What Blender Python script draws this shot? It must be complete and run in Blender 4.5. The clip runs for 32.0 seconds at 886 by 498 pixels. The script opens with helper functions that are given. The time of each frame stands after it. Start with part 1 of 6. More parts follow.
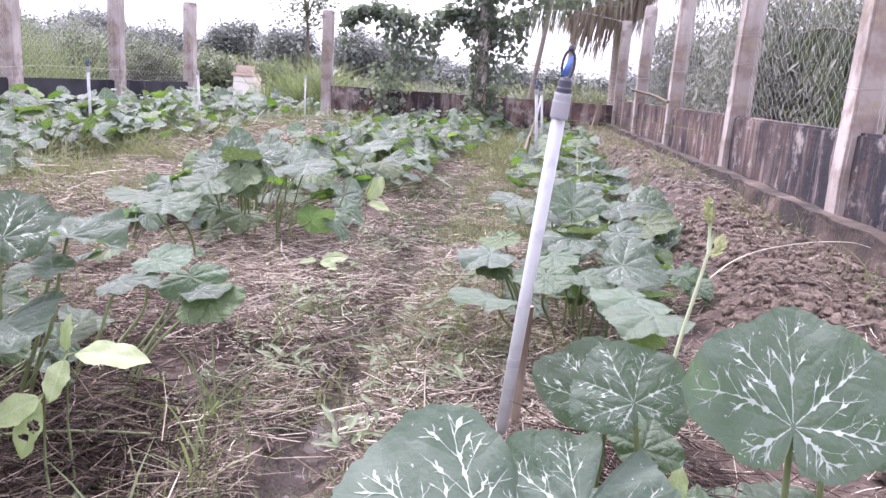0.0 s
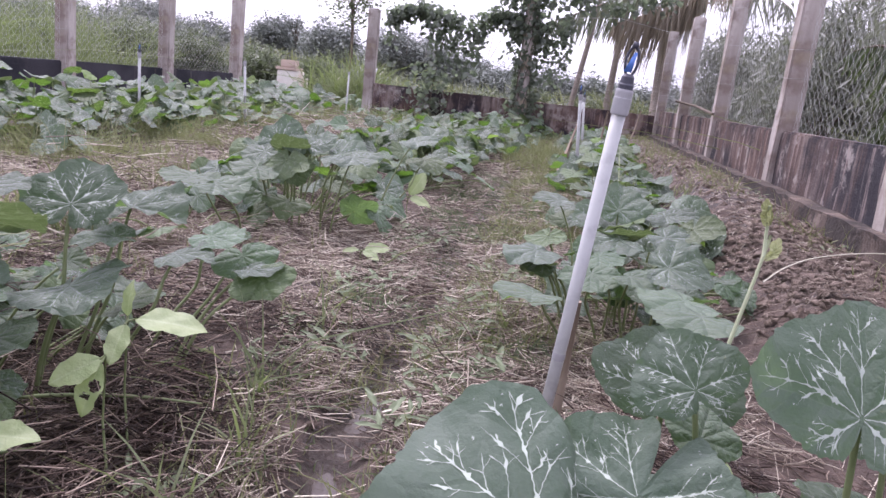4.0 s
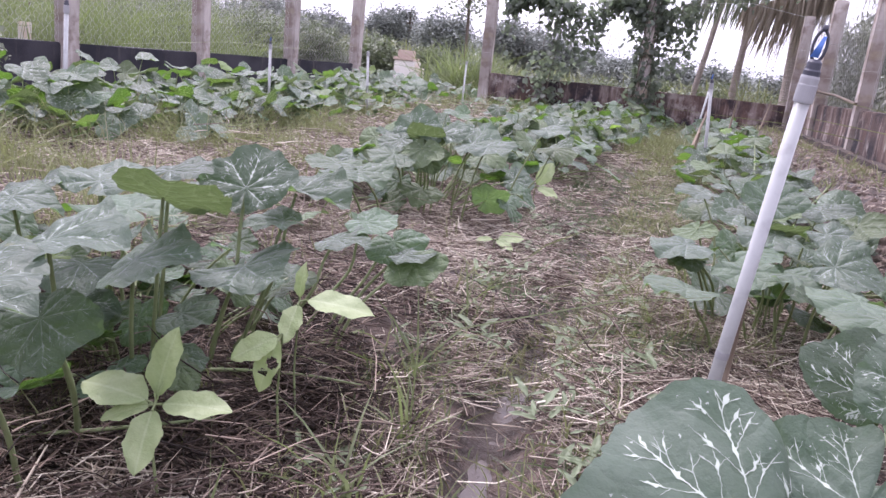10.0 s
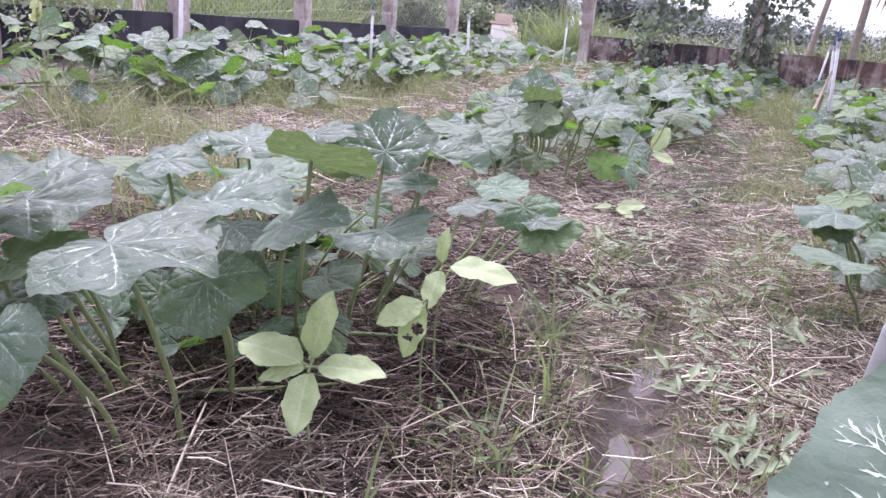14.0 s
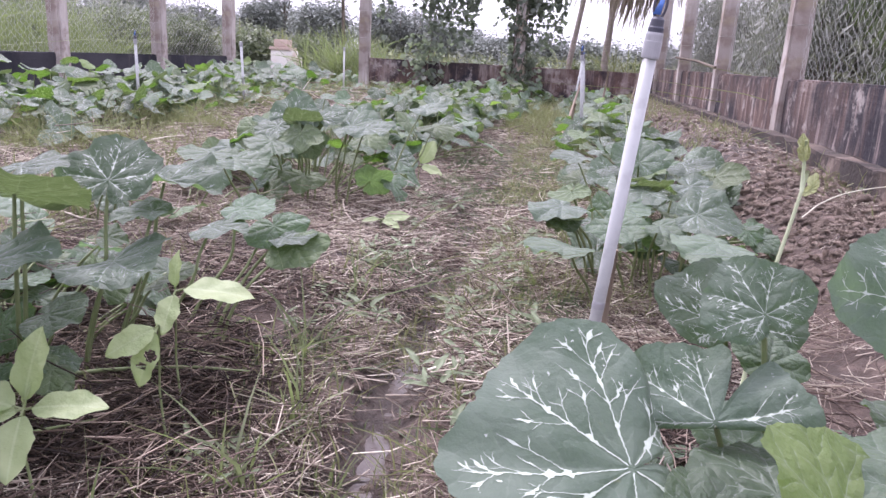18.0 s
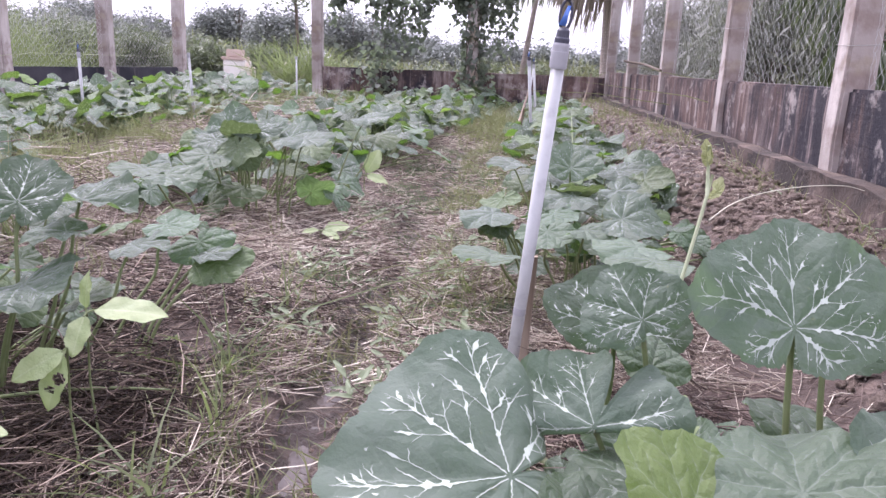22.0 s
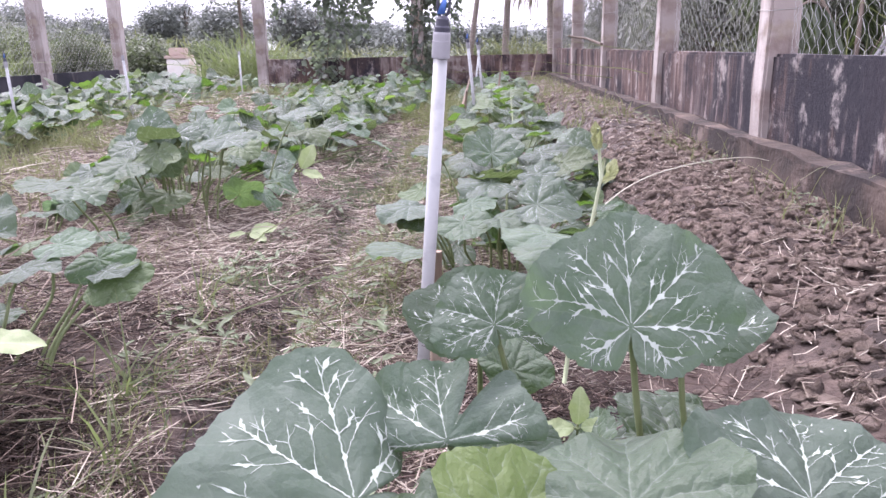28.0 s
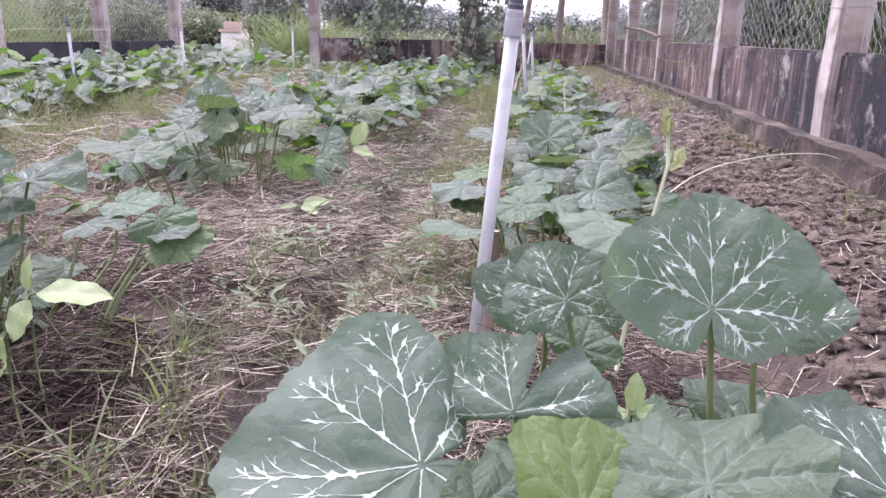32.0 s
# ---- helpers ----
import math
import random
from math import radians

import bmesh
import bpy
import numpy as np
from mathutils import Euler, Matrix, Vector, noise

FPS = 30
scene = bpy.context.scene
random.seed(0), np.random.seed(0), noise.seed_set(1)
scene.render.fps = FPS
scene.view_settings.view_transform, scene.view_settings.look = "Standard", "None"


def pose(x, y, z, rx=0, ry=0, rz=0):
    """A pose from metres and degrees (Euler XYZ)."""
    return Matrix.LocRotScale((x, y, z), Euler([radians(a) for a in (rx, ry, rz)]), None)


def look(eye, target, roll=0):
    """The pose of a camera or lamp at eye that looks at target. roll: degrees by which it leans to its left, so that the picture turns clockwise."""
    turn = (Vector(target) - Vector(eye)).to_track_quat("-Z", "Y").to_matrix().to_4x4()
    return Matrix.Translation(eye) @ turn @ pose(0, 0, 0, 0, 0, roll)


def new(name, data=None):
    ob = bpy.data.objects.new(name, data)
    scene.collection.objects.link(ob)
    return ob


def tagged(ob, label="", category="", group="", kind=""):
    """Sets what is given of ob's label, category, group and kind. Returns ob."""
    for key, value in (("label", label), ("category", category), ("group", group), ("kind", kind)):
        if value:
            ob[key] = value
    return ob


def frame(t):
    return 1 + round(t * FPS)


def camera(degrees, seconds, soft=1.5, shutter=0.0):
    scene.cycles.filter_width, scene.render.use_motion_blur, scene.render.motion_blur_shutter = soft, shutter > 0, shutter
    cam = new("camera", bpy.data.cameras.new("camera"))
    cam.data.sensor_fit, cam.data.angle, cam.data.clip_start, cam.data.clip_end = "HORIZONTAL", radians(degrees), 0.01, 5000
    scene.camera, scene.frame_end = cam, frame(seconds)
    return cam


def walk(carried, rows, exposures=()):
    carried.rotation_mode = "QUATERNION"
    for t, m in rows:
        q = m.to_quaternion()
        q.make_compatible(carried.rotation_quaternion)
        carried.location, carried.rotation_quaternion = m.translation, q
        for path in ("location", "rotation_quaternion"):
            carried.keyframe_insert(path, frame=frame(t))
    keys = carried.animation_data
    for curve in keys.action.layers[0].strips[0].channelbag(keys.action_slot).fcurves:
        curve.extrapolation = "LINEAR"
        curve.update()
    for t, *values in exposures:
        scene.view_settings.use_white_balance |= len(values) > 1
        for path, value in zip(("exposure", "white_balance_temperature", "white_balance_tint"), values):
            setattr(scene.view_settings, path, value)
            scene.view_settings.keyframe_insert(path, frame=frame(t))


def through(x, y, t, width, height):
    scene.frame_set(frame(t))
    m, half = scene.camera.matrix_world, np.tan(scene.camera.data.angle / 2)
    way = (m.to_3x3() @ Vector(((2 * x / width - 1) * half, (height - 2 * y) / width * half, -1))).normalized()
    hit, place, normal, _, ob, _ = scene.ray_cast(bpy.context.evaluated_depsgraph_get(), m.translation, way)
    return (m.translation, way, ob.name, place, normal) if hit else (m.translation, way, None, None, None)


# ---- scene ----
import collections

cam = camera(60.6, 32.0)
PATH = [
    (0, (0.284, -0.081, 0.743), (0.123, 1.865, 0.313), 4.0),
    (0.5, (0.23, -0.115, 0.732), (-0.065, 1.812, 0.287), 5.2),
    (1, (0.201, -0.137, 0.725), (-0.205, 1.772, 0.286), 5.5),
    (1.5, (0.176, -0.152, 0.711), (-0.332, 1.724, 0.241), 5.2),
    (2, (0.155, -0.168, 0.71), (-0.4, 1.696, 0.242), 5.5),
    (2.5, (0.138, -0.171, 0.713), (-0.481, 1.681, 0.28), 5.2),
    (3, (0.169, -0.098, 0.703), (-0.363, 1.78, 0.268), 5.7),
    (3.5, (0.197, -0.081, 0.706), (-0.227, 1.825, 0.275), 5.9),
    (4, (0.245, -0.107, 0.714), (0.005, 1.832, 0.285), 6.6),
    (4.5, (0.321, -0.087, 0.728), (0.308, 1.87, 0.314), 6.4),
    (6.5, (0.388, -0.022, 0.703), (0.442, 1.913, 0.197), 2.1),
    (7, (0.393, -0.022, 0.709), (0.434, 1.916, 0.217), 1.2),
    (7.5, (0.388, -0.035, 0.705), (0.4, 1.906, 0.222), 1.7),
    (8, (0.36, -0.037, 0.707), (0.381, 1.9, 0.21), 3.6),
    (8.5, (0.275, -0.069, 0.722), (0.111, 1.868, 0.252), 4.2),
    (9, (0.186, -0.09, 0.73), (-0.225, 1.816, 0.284), 4.6),
    (9.5, (0.159, -0.103, 0.725), (-0.295, 1.795, 0.285), 5.3),
    (10, (0.139, -0.122, 0.698), (-0.365, 1.752, 0.214), 6.3),
    (10.5, (0.098, -0.13, 0.691), (-0.493, 1.705, 0.161), 6.6),
    (11, (0.056, -0.127, 0.693), (-0.607, 1.692, 0.191), 6.5),
    (11.5, (0.027, -0.135, 0.689), (-0.734, 1.639, 0.165), 5.6),
    (12, (0.031, -0.131, 0.685), (-0.736, 1.635, 0.144), 5.4),
    (12.5, (0.03, -0.139, 0.686), (-0.753, 1.619, 0.14), 5.0),
    (13, (0.04, -0.14, 0.69), (-0.706, 1.633, 0.145), 5.2),
    (13.5, (0.039, -0.139, 0.683), (-0.705, 1.634, 0.132), 5.1),
    (14, (0.036, -0.121, 0.676), (-0.672, 1.654, 0.087), 5.2),
    (14.5, (0.058, -0.102, 0.687), (-0.547, 1.722, 0.133), 5.9),
    (15, (0.08, -0.095, 0.683), (-0.485, 1.74, 0.126), 4.4),
    (15.5, (0.111, -0.077, 0.681), (-0.249, 1.813, 0.135), 5.4),
    (17.5, (0.194, -0.133, 0.691), (-0.021, 1.803, 0.239), 3.2),
    (18, (0.18, -0.131, 0.676), (-0.057, 1.792, 0.18), 3.3),
    (18.5, (0.172, -0.13, 0.675), (-0.061, 1.793, 0.175), 4.0),
    (19, (0.17, -0.131, 0.678), (-0.078, 1.795, 0.197), 3.8),
    (19.5, (0.176, -0.134, 0.676), (-0.054, 1.793, 0.193), 3.9),
    (20, (0.168, -0.143, 0.68), (-0.088, 1.786, 0.22), 4.1),
    (20.5, (0.171, -0.135, 0.683), (-0.077, 1.797, 0.229), 4.1),
    (21, (0.188, -0.14, 0.688), (-0.012, 1.801, 0.249), 4.0),
    (21.5, (0.228, -0.145, 0.691), (0.073, 1.8, 0.248), 3.3),
    (22, (0.271, -0.13, 0.693), (0.125, 1.807, 0.216), 2.3),
    (22.5, (0.334, -0.116, 0.71), (0.256, 1.834, 0.27), 2.0),
    (23, (0.355, -0.091, 0.704), (0.318, 1.848, 0.217), -0.5),
    (23.5, (0.358, -0.08, 0.7), (0.325, 1.856, 0.2), -0.9),
    (24, (0.37, -0.066, 0.732), (0.432, 1.872, 0.24), 1.7),
    (24.5, (0.411, -0.062, 0.735), (0.502, 1.875, 0.247), 0.5),
    (26.5, (0.443, -0.037, 0.704), (0.482, 1.882, 0.142), -2.5),
    (27, (0.414, -0.061, 0.712), (0.407, 1.872, 0.199), -0.7),
    (27.5, (0.41, -0.078, 0.718), (0.377, 1.858, 0.218), -1.3),
    (28, (0.409, -0.076, 0.713), (0.344, 1.855, 0.196), -1.2),
    (28.5, (0.403, -0.07, 0.704), (0.341, 1.854, 0.161), -0.7),
    (29, (0.397, -0.058, 0.693), (0.328, 1.852, 0.104), -0.1),
    (29.5, (0.391, -0.064, 0.698), (0.257, 1.847, 0.123), -1.7),
    (30, (0.395, -0.075, 0.705), (0.219, 1.843, 0.165), -2.4),
    (30.5, (0.379, -0.082, 0.702), (0.186, 1.839, 0.181), -0.4),
    (31, (0.378, -0.098, 0.71), (0.234, 1.835, 0.218), -0.1),
    (31.5, (0.383, -0.085, 0.703), (0.227, 1.84, 0.182), 0.3),
    (32, (0.368, -0.083, 0.696), (0.206, 1.832, 0.145), 1.4),
]
EXPOSURES = [(0.0, 1.81), (1.0, 1.32), (2.0, 1.37), (3.0, 1.18), (4.0, 1.19), (7.0, 1.64), (9.0, 1.61), (10.0, 1.36), (12.0, 1.59), (14.0, 1.70), (15.0, 1.69), (18.0, 1.47), (19.0, 1.65), (20.0, 1.59), (22.0, 1.51), (23.0, 1.29), (24.0, 1.57), (27.0, 1.74), (28.0, 1.65), (30.0, 1.74), (32.0, 1.59)]
walk(cam, [(t, look(eye, target, roll)) for t, eye, target, roll in PATH], [(t, stops, 6070 if t < 11 or t > 16 else 5920, 28) for t, stops in EXPOSURES])

# ---- light: a bright overcast sky with a weak, wide sun ----
SUN_HEIGHT, SUN_TURN = 60.0, 322.0
world = bpy.data.worlds.new("sky")
scene.world = world
world.use_nodes = True
wn, wl = world.node_tree.nodes, world.node_tree.links
wn.clear()
sky = wn.new("ShaderNodeTexSky")
sky.sky_type = "NISHITA"
sky.sun_disc = False
sky.sun_elevation, sky.sun_rotation = radians(SUN_HEIGHT), radians(SUN_TURN)
sky.air_density, sky.dust_density = 1.0, 4.0
pale = wn.new("ShaderNodeHueSaturation")
pale.inputs["Saturation"].default_value = 0.22
pale.inputs["Value"].default_value = 1.0
wback = wn.new("ShaderNodeBackground")
wback.inputs["Strength"].default_value = 0.15
wout = wn.new("ShaderNodeOutputWorld")
wl.new(sky.outputs[0], pale.inputs["Color"])
deck = wn.new("ShaderNodeMix")
deck.data_type = "RGBA"
deck.inputs[0].default_value = 0.7
# an overcast deck, brighter overhead than at the horizon
where = wn.new("ShaderNodeTexCoord")
height = wn.new("ShaderNodeSeparateXYZ")
wl.new(where.outputs["Generated"], height.inputs[0])
dome = wn.new("ShaderNodeValToRGB")
dome.color_ramp.elements[0].color = (0.72, 0.72, 0.78, 1)
dome.color_ramp.elements[1].color = (1.0, 0.99, 1.08, 1)
wl.new(height.outputs[2], dome.inputs[0])
boost = wn.new("ShaderNodeMix")
boost.data_type, boost.blend_type = "RGBA", "MULTIPLY"
boost.inputs[0].default_value = 1.0
boost.inputs[7].default_value = (6.6, 6.6, 6.8, 1)
wl.new(dome.outputs[0], boost.inputs[6])
wl.new(boost.outputs[2], deck.inputs[7])
wl.new(pale.outputs[0], deck.inputs[6])
wl.new(deck.outputs[2], wback.inputs["Color"])
wl.new(wback.outputs[0], wout.inputs["Surface"])
sun_data = bpy.data.lights.new("sun", "SUN")
sun_data.energy, sun_data.angle, sun_data.color = 1.5, radians(14), (1.0, 0.96, 0.9)
sun = new("sun", sun_data)
_a, _e = radians(SUN_TURN), radians(SUN_HEIGHT)
sun.matrix_world = look((0, 0, 0), (-math.sin(_a) * math.cos(_e), -math.cos(_a) * math.cos(_e), -math.sin(_e)))

# ---- small helpers ----
RNG = np.random.default_rng(7)


def sm(a, b, x):
    k = np.clip((np.asarray(x, float) - a) / (b - a), 0, 1)
    return k * k * (3 - 2 * k)


def lerp(a, b, k):
    return a + (b - a) * k


def raw(name, verts, faces, mat, parent=None, label="", smooth=False, uv=None):
    """A mesh object from arrays. faces: an (n, 3) or (n, 4) array, or a list."""
    me = bpy.data.meshes.new(name)
    verts = np.asarray(verts, dtype=np.float32)
    if isinstance(faces, np.ndarray):
        n, k = faces.shape
        me.vertices.add(len(verts))
        me.vertices.foreach_set("co", verts.ravel())
        me.loops.add(n * k)
        me.loops.foreach_set("vertex_index", faces.astype(np.int32).ravel())
        me.polygons.add(n)
        me.polygons.foreach_set("loop_start", np.arange(0, n * k, k, dtype=np.int32))
        if uv is not None:
            lay = me.uv_layers.new(name="UVMap")
            lay.data.foreach_set("uv", np.asarray(uv, np.float32)[faces.ravel()].ravel())
        if smooth:
            me.polygons.foreach_set("use_smooth", np.ones(n, dtype=bool))
        me.update(calc_edges=True)
    else:
        me.from_pydata([tuple(v) for v in verts], [], faces)
        if smooth:
            me.polygons.foreach_set("use_smooth", [True] * len(me.polygons))
        me.update()
    if mat:
        me.materials.append(mat)
    ob = new(name, me)
    if parent:
        ob.parent = parent
    if label:
        ob["label"] = label
    return ob


def part(name, bm, mat, parent=None, label="", smooth=False):
    me = bpy.data.meshes.new(name)
    if smooth:
        for f in bm.faces:
            f.smooth = True
    bm.to_mesh(me)
    bm.free()
    me.materials.append(mat)
    ob = new(name, me)
    if parent:
        ob.parent = parent
    if label:
        ob["label"] = label
    return ob


def box(x0, y0, z0, x1, y1, z1, bevel=0.0, cuts=0, rough=0.0, seed=0):
    """A box with worn edges, in world or local metres."""
    bm = bmesh.new()
    bmesh.ops.create_cube(bm, size=1)
    for v in bm.verts:
        v.co = Vector((lerp(x0, x1, v.co.x + 0.5), lerp(y0, y1, v.co.y + 0.5), lerp(z0, z1, v.co.z + 0.5)))
    if cuts:
        long = [e for e in bm.edges if e.calc_length() > 0.3]
        bmesh.ops.subdivide_edges(bm, edges=long, cuts=cuts, use_grid_fill=True)
    if bevel:
        sharp = [e for e in bm.edges if len(e.link_faces) == 2 and e.calc_face_angle(0) > 0.5]
        bmesh.ops.bevel(bm, geom=sharp, offset=bevel, segments=2, affect="EDGES")
    if rough:
        for v in bm.verts:
            v.co += Vector([noise.noise(v.co * 6 + Vector((seed + k * 9.1, 3, k))) * rough for k in range(3)])
    return bm


def tube(points, radii, sides=7, cap=True):
    """Vertices and faces of a tapered tube along points."""
    pts = np.asarray(points, float)
    rad = np.broadcast_to(np.asarray(radii, float), (len(pts),))
    tan = np.gradient(pts, axis=0)
    tan /= np.linalg.norm(tan, axis=1)[:, None] + 1e-9
    ref = np.array([0.0, 0, 1]) if abs(tan[:, 2]).max() < 0.9 else np.array([0.9, 0.42, 0.1])
    a = np.cross(tan, ref)
    a /= np.linalg.norm(a, axis=1)[:, None] + 1e-9
    b = np.cross(tan, a)
    ang = np.linspace(0, 2 * np.pi, sides, endpoint=False)
    v = pts[:, None] + rad[:, None, None] * (np.cos(ang)[None, :, None] * a[:, None] + np.sin(ang)[None, :, None] * b[:, None])
    n = len(pts)
    i, j = np.meshgrid(np.arange(n - 1), np.arange(sides), indexing="ij")
    k = (j + 1) % sides
    f = np.stack([i * sides + j, (i + 1) * sides + j, (i + 1) * sides + k, i * sides + k], -1).reshape(-1, 4)
    v = v.reshape(-1, 3)
    if cap:
        v = np.vstack([v, pts[:1], pts[-1:]])
        e0, e1 = len(v) - 2, len(v) - 1
        js = np.arange(sides)
        ks = (js + 1) % sides
        f = np.vstack([f, np.stack([js, ks, np.full(sides, e0), np.full(sides, e0)], -1)[:0]])
        tri0 = np.stack([ks, js, np.full(sides, e0)], -1)
        tri1 = np.stack([(n - 1) * sides + js, (n - 1) * sides + ks, np.full(sides, e1)], -1)
        faces = [tuple(q) for q in f] + [tuple(q) for q in tri0] + [tuple(q) for q in tri1]
        return v, faces
    return v, f


def smooth_line(points, radii, steps=4):
    """More points along the same line, by Catmull-Rom."""
    p = np.asarray(points, float)
    r = np.broadcast_to(np.asarray(radii, float), (len(p),))
    q = np.vstack([2 * p[0] - p[1], p, 2 * p[-1] - p[-2]])
    out, rad = [], []
    for i in range(len(p) - 1):
        a, b, c, d = q[i : i + 4]
        for k in range(steps):
            t = k / steps
            out.append(0.5 * (2 * b + (c - a) * t + (2 * a - 5 * b + 4 * c - d) * t * t + (3 * b - a - 3 * c + d) * t ** 3))
            rad.append(lerp(r[i], r[i + 1], t))
    return np.array(out + [p[-1]]), np.array(rad + [r[-1]])


def tube_part(name, points, radii, mat, parent=None, label="", sides=7, steps=0):
    if steps:
        points, radii = smooth_line(points, radii, steps)
    v, f = tube(points, radii, sides)
    return raw(name, v, f, mat, parent, label, smooth=True)


def lathe(profile, sides=20):
    """Vertices and faces of a turned shape: profile of (radius, z)."""
    ang = np.linspace(0, 2 * np.pi, sides, endpoint=False)
    v = [(r * math.cos(a), r * math.sin(a), z) for r, z in profile for a in ang]
    f = []
    for i in range(len(profile) - 1):
        for j in range(sides):
            k = (j + 1) % sides
            f.append((i * sides + j, i * sides + k, (i + 1) * sides + k, (i + 1) * sides + j))
    f.append(tuple(range(sides))[::-1])
    f.append(tuple((len(profile) - 1) * sides + j for j in range(sides)))
    return v, f


def hold(ob, parent):
    """Makes ob, whose mesh is in world metres, a part of parent."""
    ob.parent = parent
    ob.matrix_parent_inverse = parent.matrix_basis.inverted()
    return ob


def empty(name, at=(0, 0, 0)):
    ob = new(name)
    ob.empty_display_size = 0.05
    ob.location = at
    return ob


# ---- materials ----
class Nodes:
    """A short way to write shader trees."""

    def __init__(self, name):
        self.mat = bpy.data.materials.new(name)
        self.mat.use_nodes = True
        self.t = self.mat.node_tree
        self.t.nodes.clear()
        self.out = self.t.nodes.new("ShaderNodeOutputMaterial")

    def put(self, socket, value):
        if hasattr(value, "is_linked"):
            self.t.links.new(value, socket)
        elif value is not None:
            socket.default_value = value

    def math(self, op, a, b=None, c=None, clamp=False):
        n = self.t.nodes.new("ShaderNodeMath")
        n.operation, n.use_clamp = op, clamp
        for s, v in zip(n.inputs, (a, b, c)):
            self.put(s, v)
        return n.outputs[0]

    def coords(self, which="Object", scale=(1, 1, 1), offset=(0, 0, 0)):
        c = self.t.nodes.new("ShaderNodeTexCoord")
        m = self.t.nodes.new("ShaderNodeMapping")
        self.t.links.new(c.outputs[which], m.inputs[0])
        m.inputs["Scale"].default_value, m.inputs["Location"].default_value = scale, offset
        return m.outputs[0]

    def noise(self, vec, scale, detail=4.0, rough=0.55):
        n = self.t.nodes.new("ShaderNodeTexNoise")
        self.put(n.inputs["Vector"], vec)
        n.inputs["Scale"].default_value, n.inputs["Detail"].default_value, n.inputs["Roughness"].default_value = scale, detail, rough
        return n.outputs[0]

    def ramp(self, fac, *stops):
        n = self.t.nodes.new("ShaderNodeValToRGB")
        self.put(n.inputs[0], fac)
        el = n.color_ramp.elements
        while len(el) < len(stops):
            el.new(0.5)
        for e, (p, c) in zip(el, stops):
            e.position = p
            e.color = (*c, 1) if len(c) == 3 else c
        return n.outputs[0]

    def span(self, v, a, b, lo=0.0, hi=1.0):
        n = self.t.nodes.new("ShaderNodeMapRange")
        n.interpolation_type = "SMOOTHSTEP"
        self.put(n.inputs["Value"], v)
        for k, x in (("From Min", a), ("From Max", b), ("To Min", lo), ("To Max", hi)):
            self.put(n.inputs[k], x)
        return n.outputs[0]

    def mix(self, fac, a, b, blend="MIX"):
        n = self.t.nodes.new("ShaderNodeMix")
        n.data_type, n.blend_type = "RGBA", blend
        self.put(n.inputs[0], fac)
        for s, v in ((n.inputs[6], a), (n.inputs[7], b)):
            self.put(s, (*v, 1) if isinstance(v, tuple) and len(v) == 3 else v)
        return n.outputs[2]

    def random(self, which="Random"):
        return self.t.nodes.new("ShaderNodeObjectInfo").outputs[which]

    def island(self):
        return self.t.nodes.new("ShaderNodeNewGeometry").outputs["Random Per Island"]

    def hsv(self, col, value=None, sat=None, hue=None):
        n = self.t.nodes.new("ShaderNodeHueSaturation")
        self.put(n.inputs["Color"], col)
        self.put(n.inputs["Value"], value)
        self.put(n.inputs["Saturation"], sat)
        self.put(n.inputs["Hue"], hue)
        return n.outputs[0]

    def bump(self, height, strength=0.5, distance=0.01, normal=None):
        n = self.t.nodes.new("ShaderNodeBump")
        n.inputs["Strength"].default_value, n.inputs["Distance"].default_value = strength, distance
        self.put(n.inputs["Height"], height)
        self.put(n.inputs["Normal"], normal)
        return n.outputs[0]

    def done(self, col, rough=0.6, normal=None, metal=0.0, spec=0.5, through=None, share=0.3, sheen=0.0, coat=0.0):
        p = self.t.nodes.new("ShaderNodeBsdfPrincipled")
        self.put(p.inputs["Base Color"], (*col, 1) if isinstance(col, tuple) and len(col) == 3 else col)
        self.put(p.inputs["Roughness"], rough)
        self.put(p.inputs["Metallic"], metal)
        self.put(p.inputs["Specular IOR Level"], spec)
        self.put(p.inputs["Sheen Weight"], sheen)
        self.put(p.inputs["Coat Weight"], coat)
        self.put(p.inputs["Normal"], normal)
        last = p.outputs[0]
        if through is not None:
            tr = self.t.nodes.new("ShaderNodeBsdfTranslucent")
            self.put(tr.inputs["Color"], (*through, 1) if isinstance(through, tuple) and len(through) == 3 else through)
            self.put(tr.inputs["Normal"], normal)
            m = self.t.nodes.new("ShaderNodeMixShader")
            m.inputs[0].default_value = share
            self.t.links.new(last, m.inputs[1])
            self.t.links.new(tr.outputs[0], m.inputs[2])
            last = m.outputs[0]
        self.t.links.new(last, self.out.inputs["Surface"])
        return self.mat


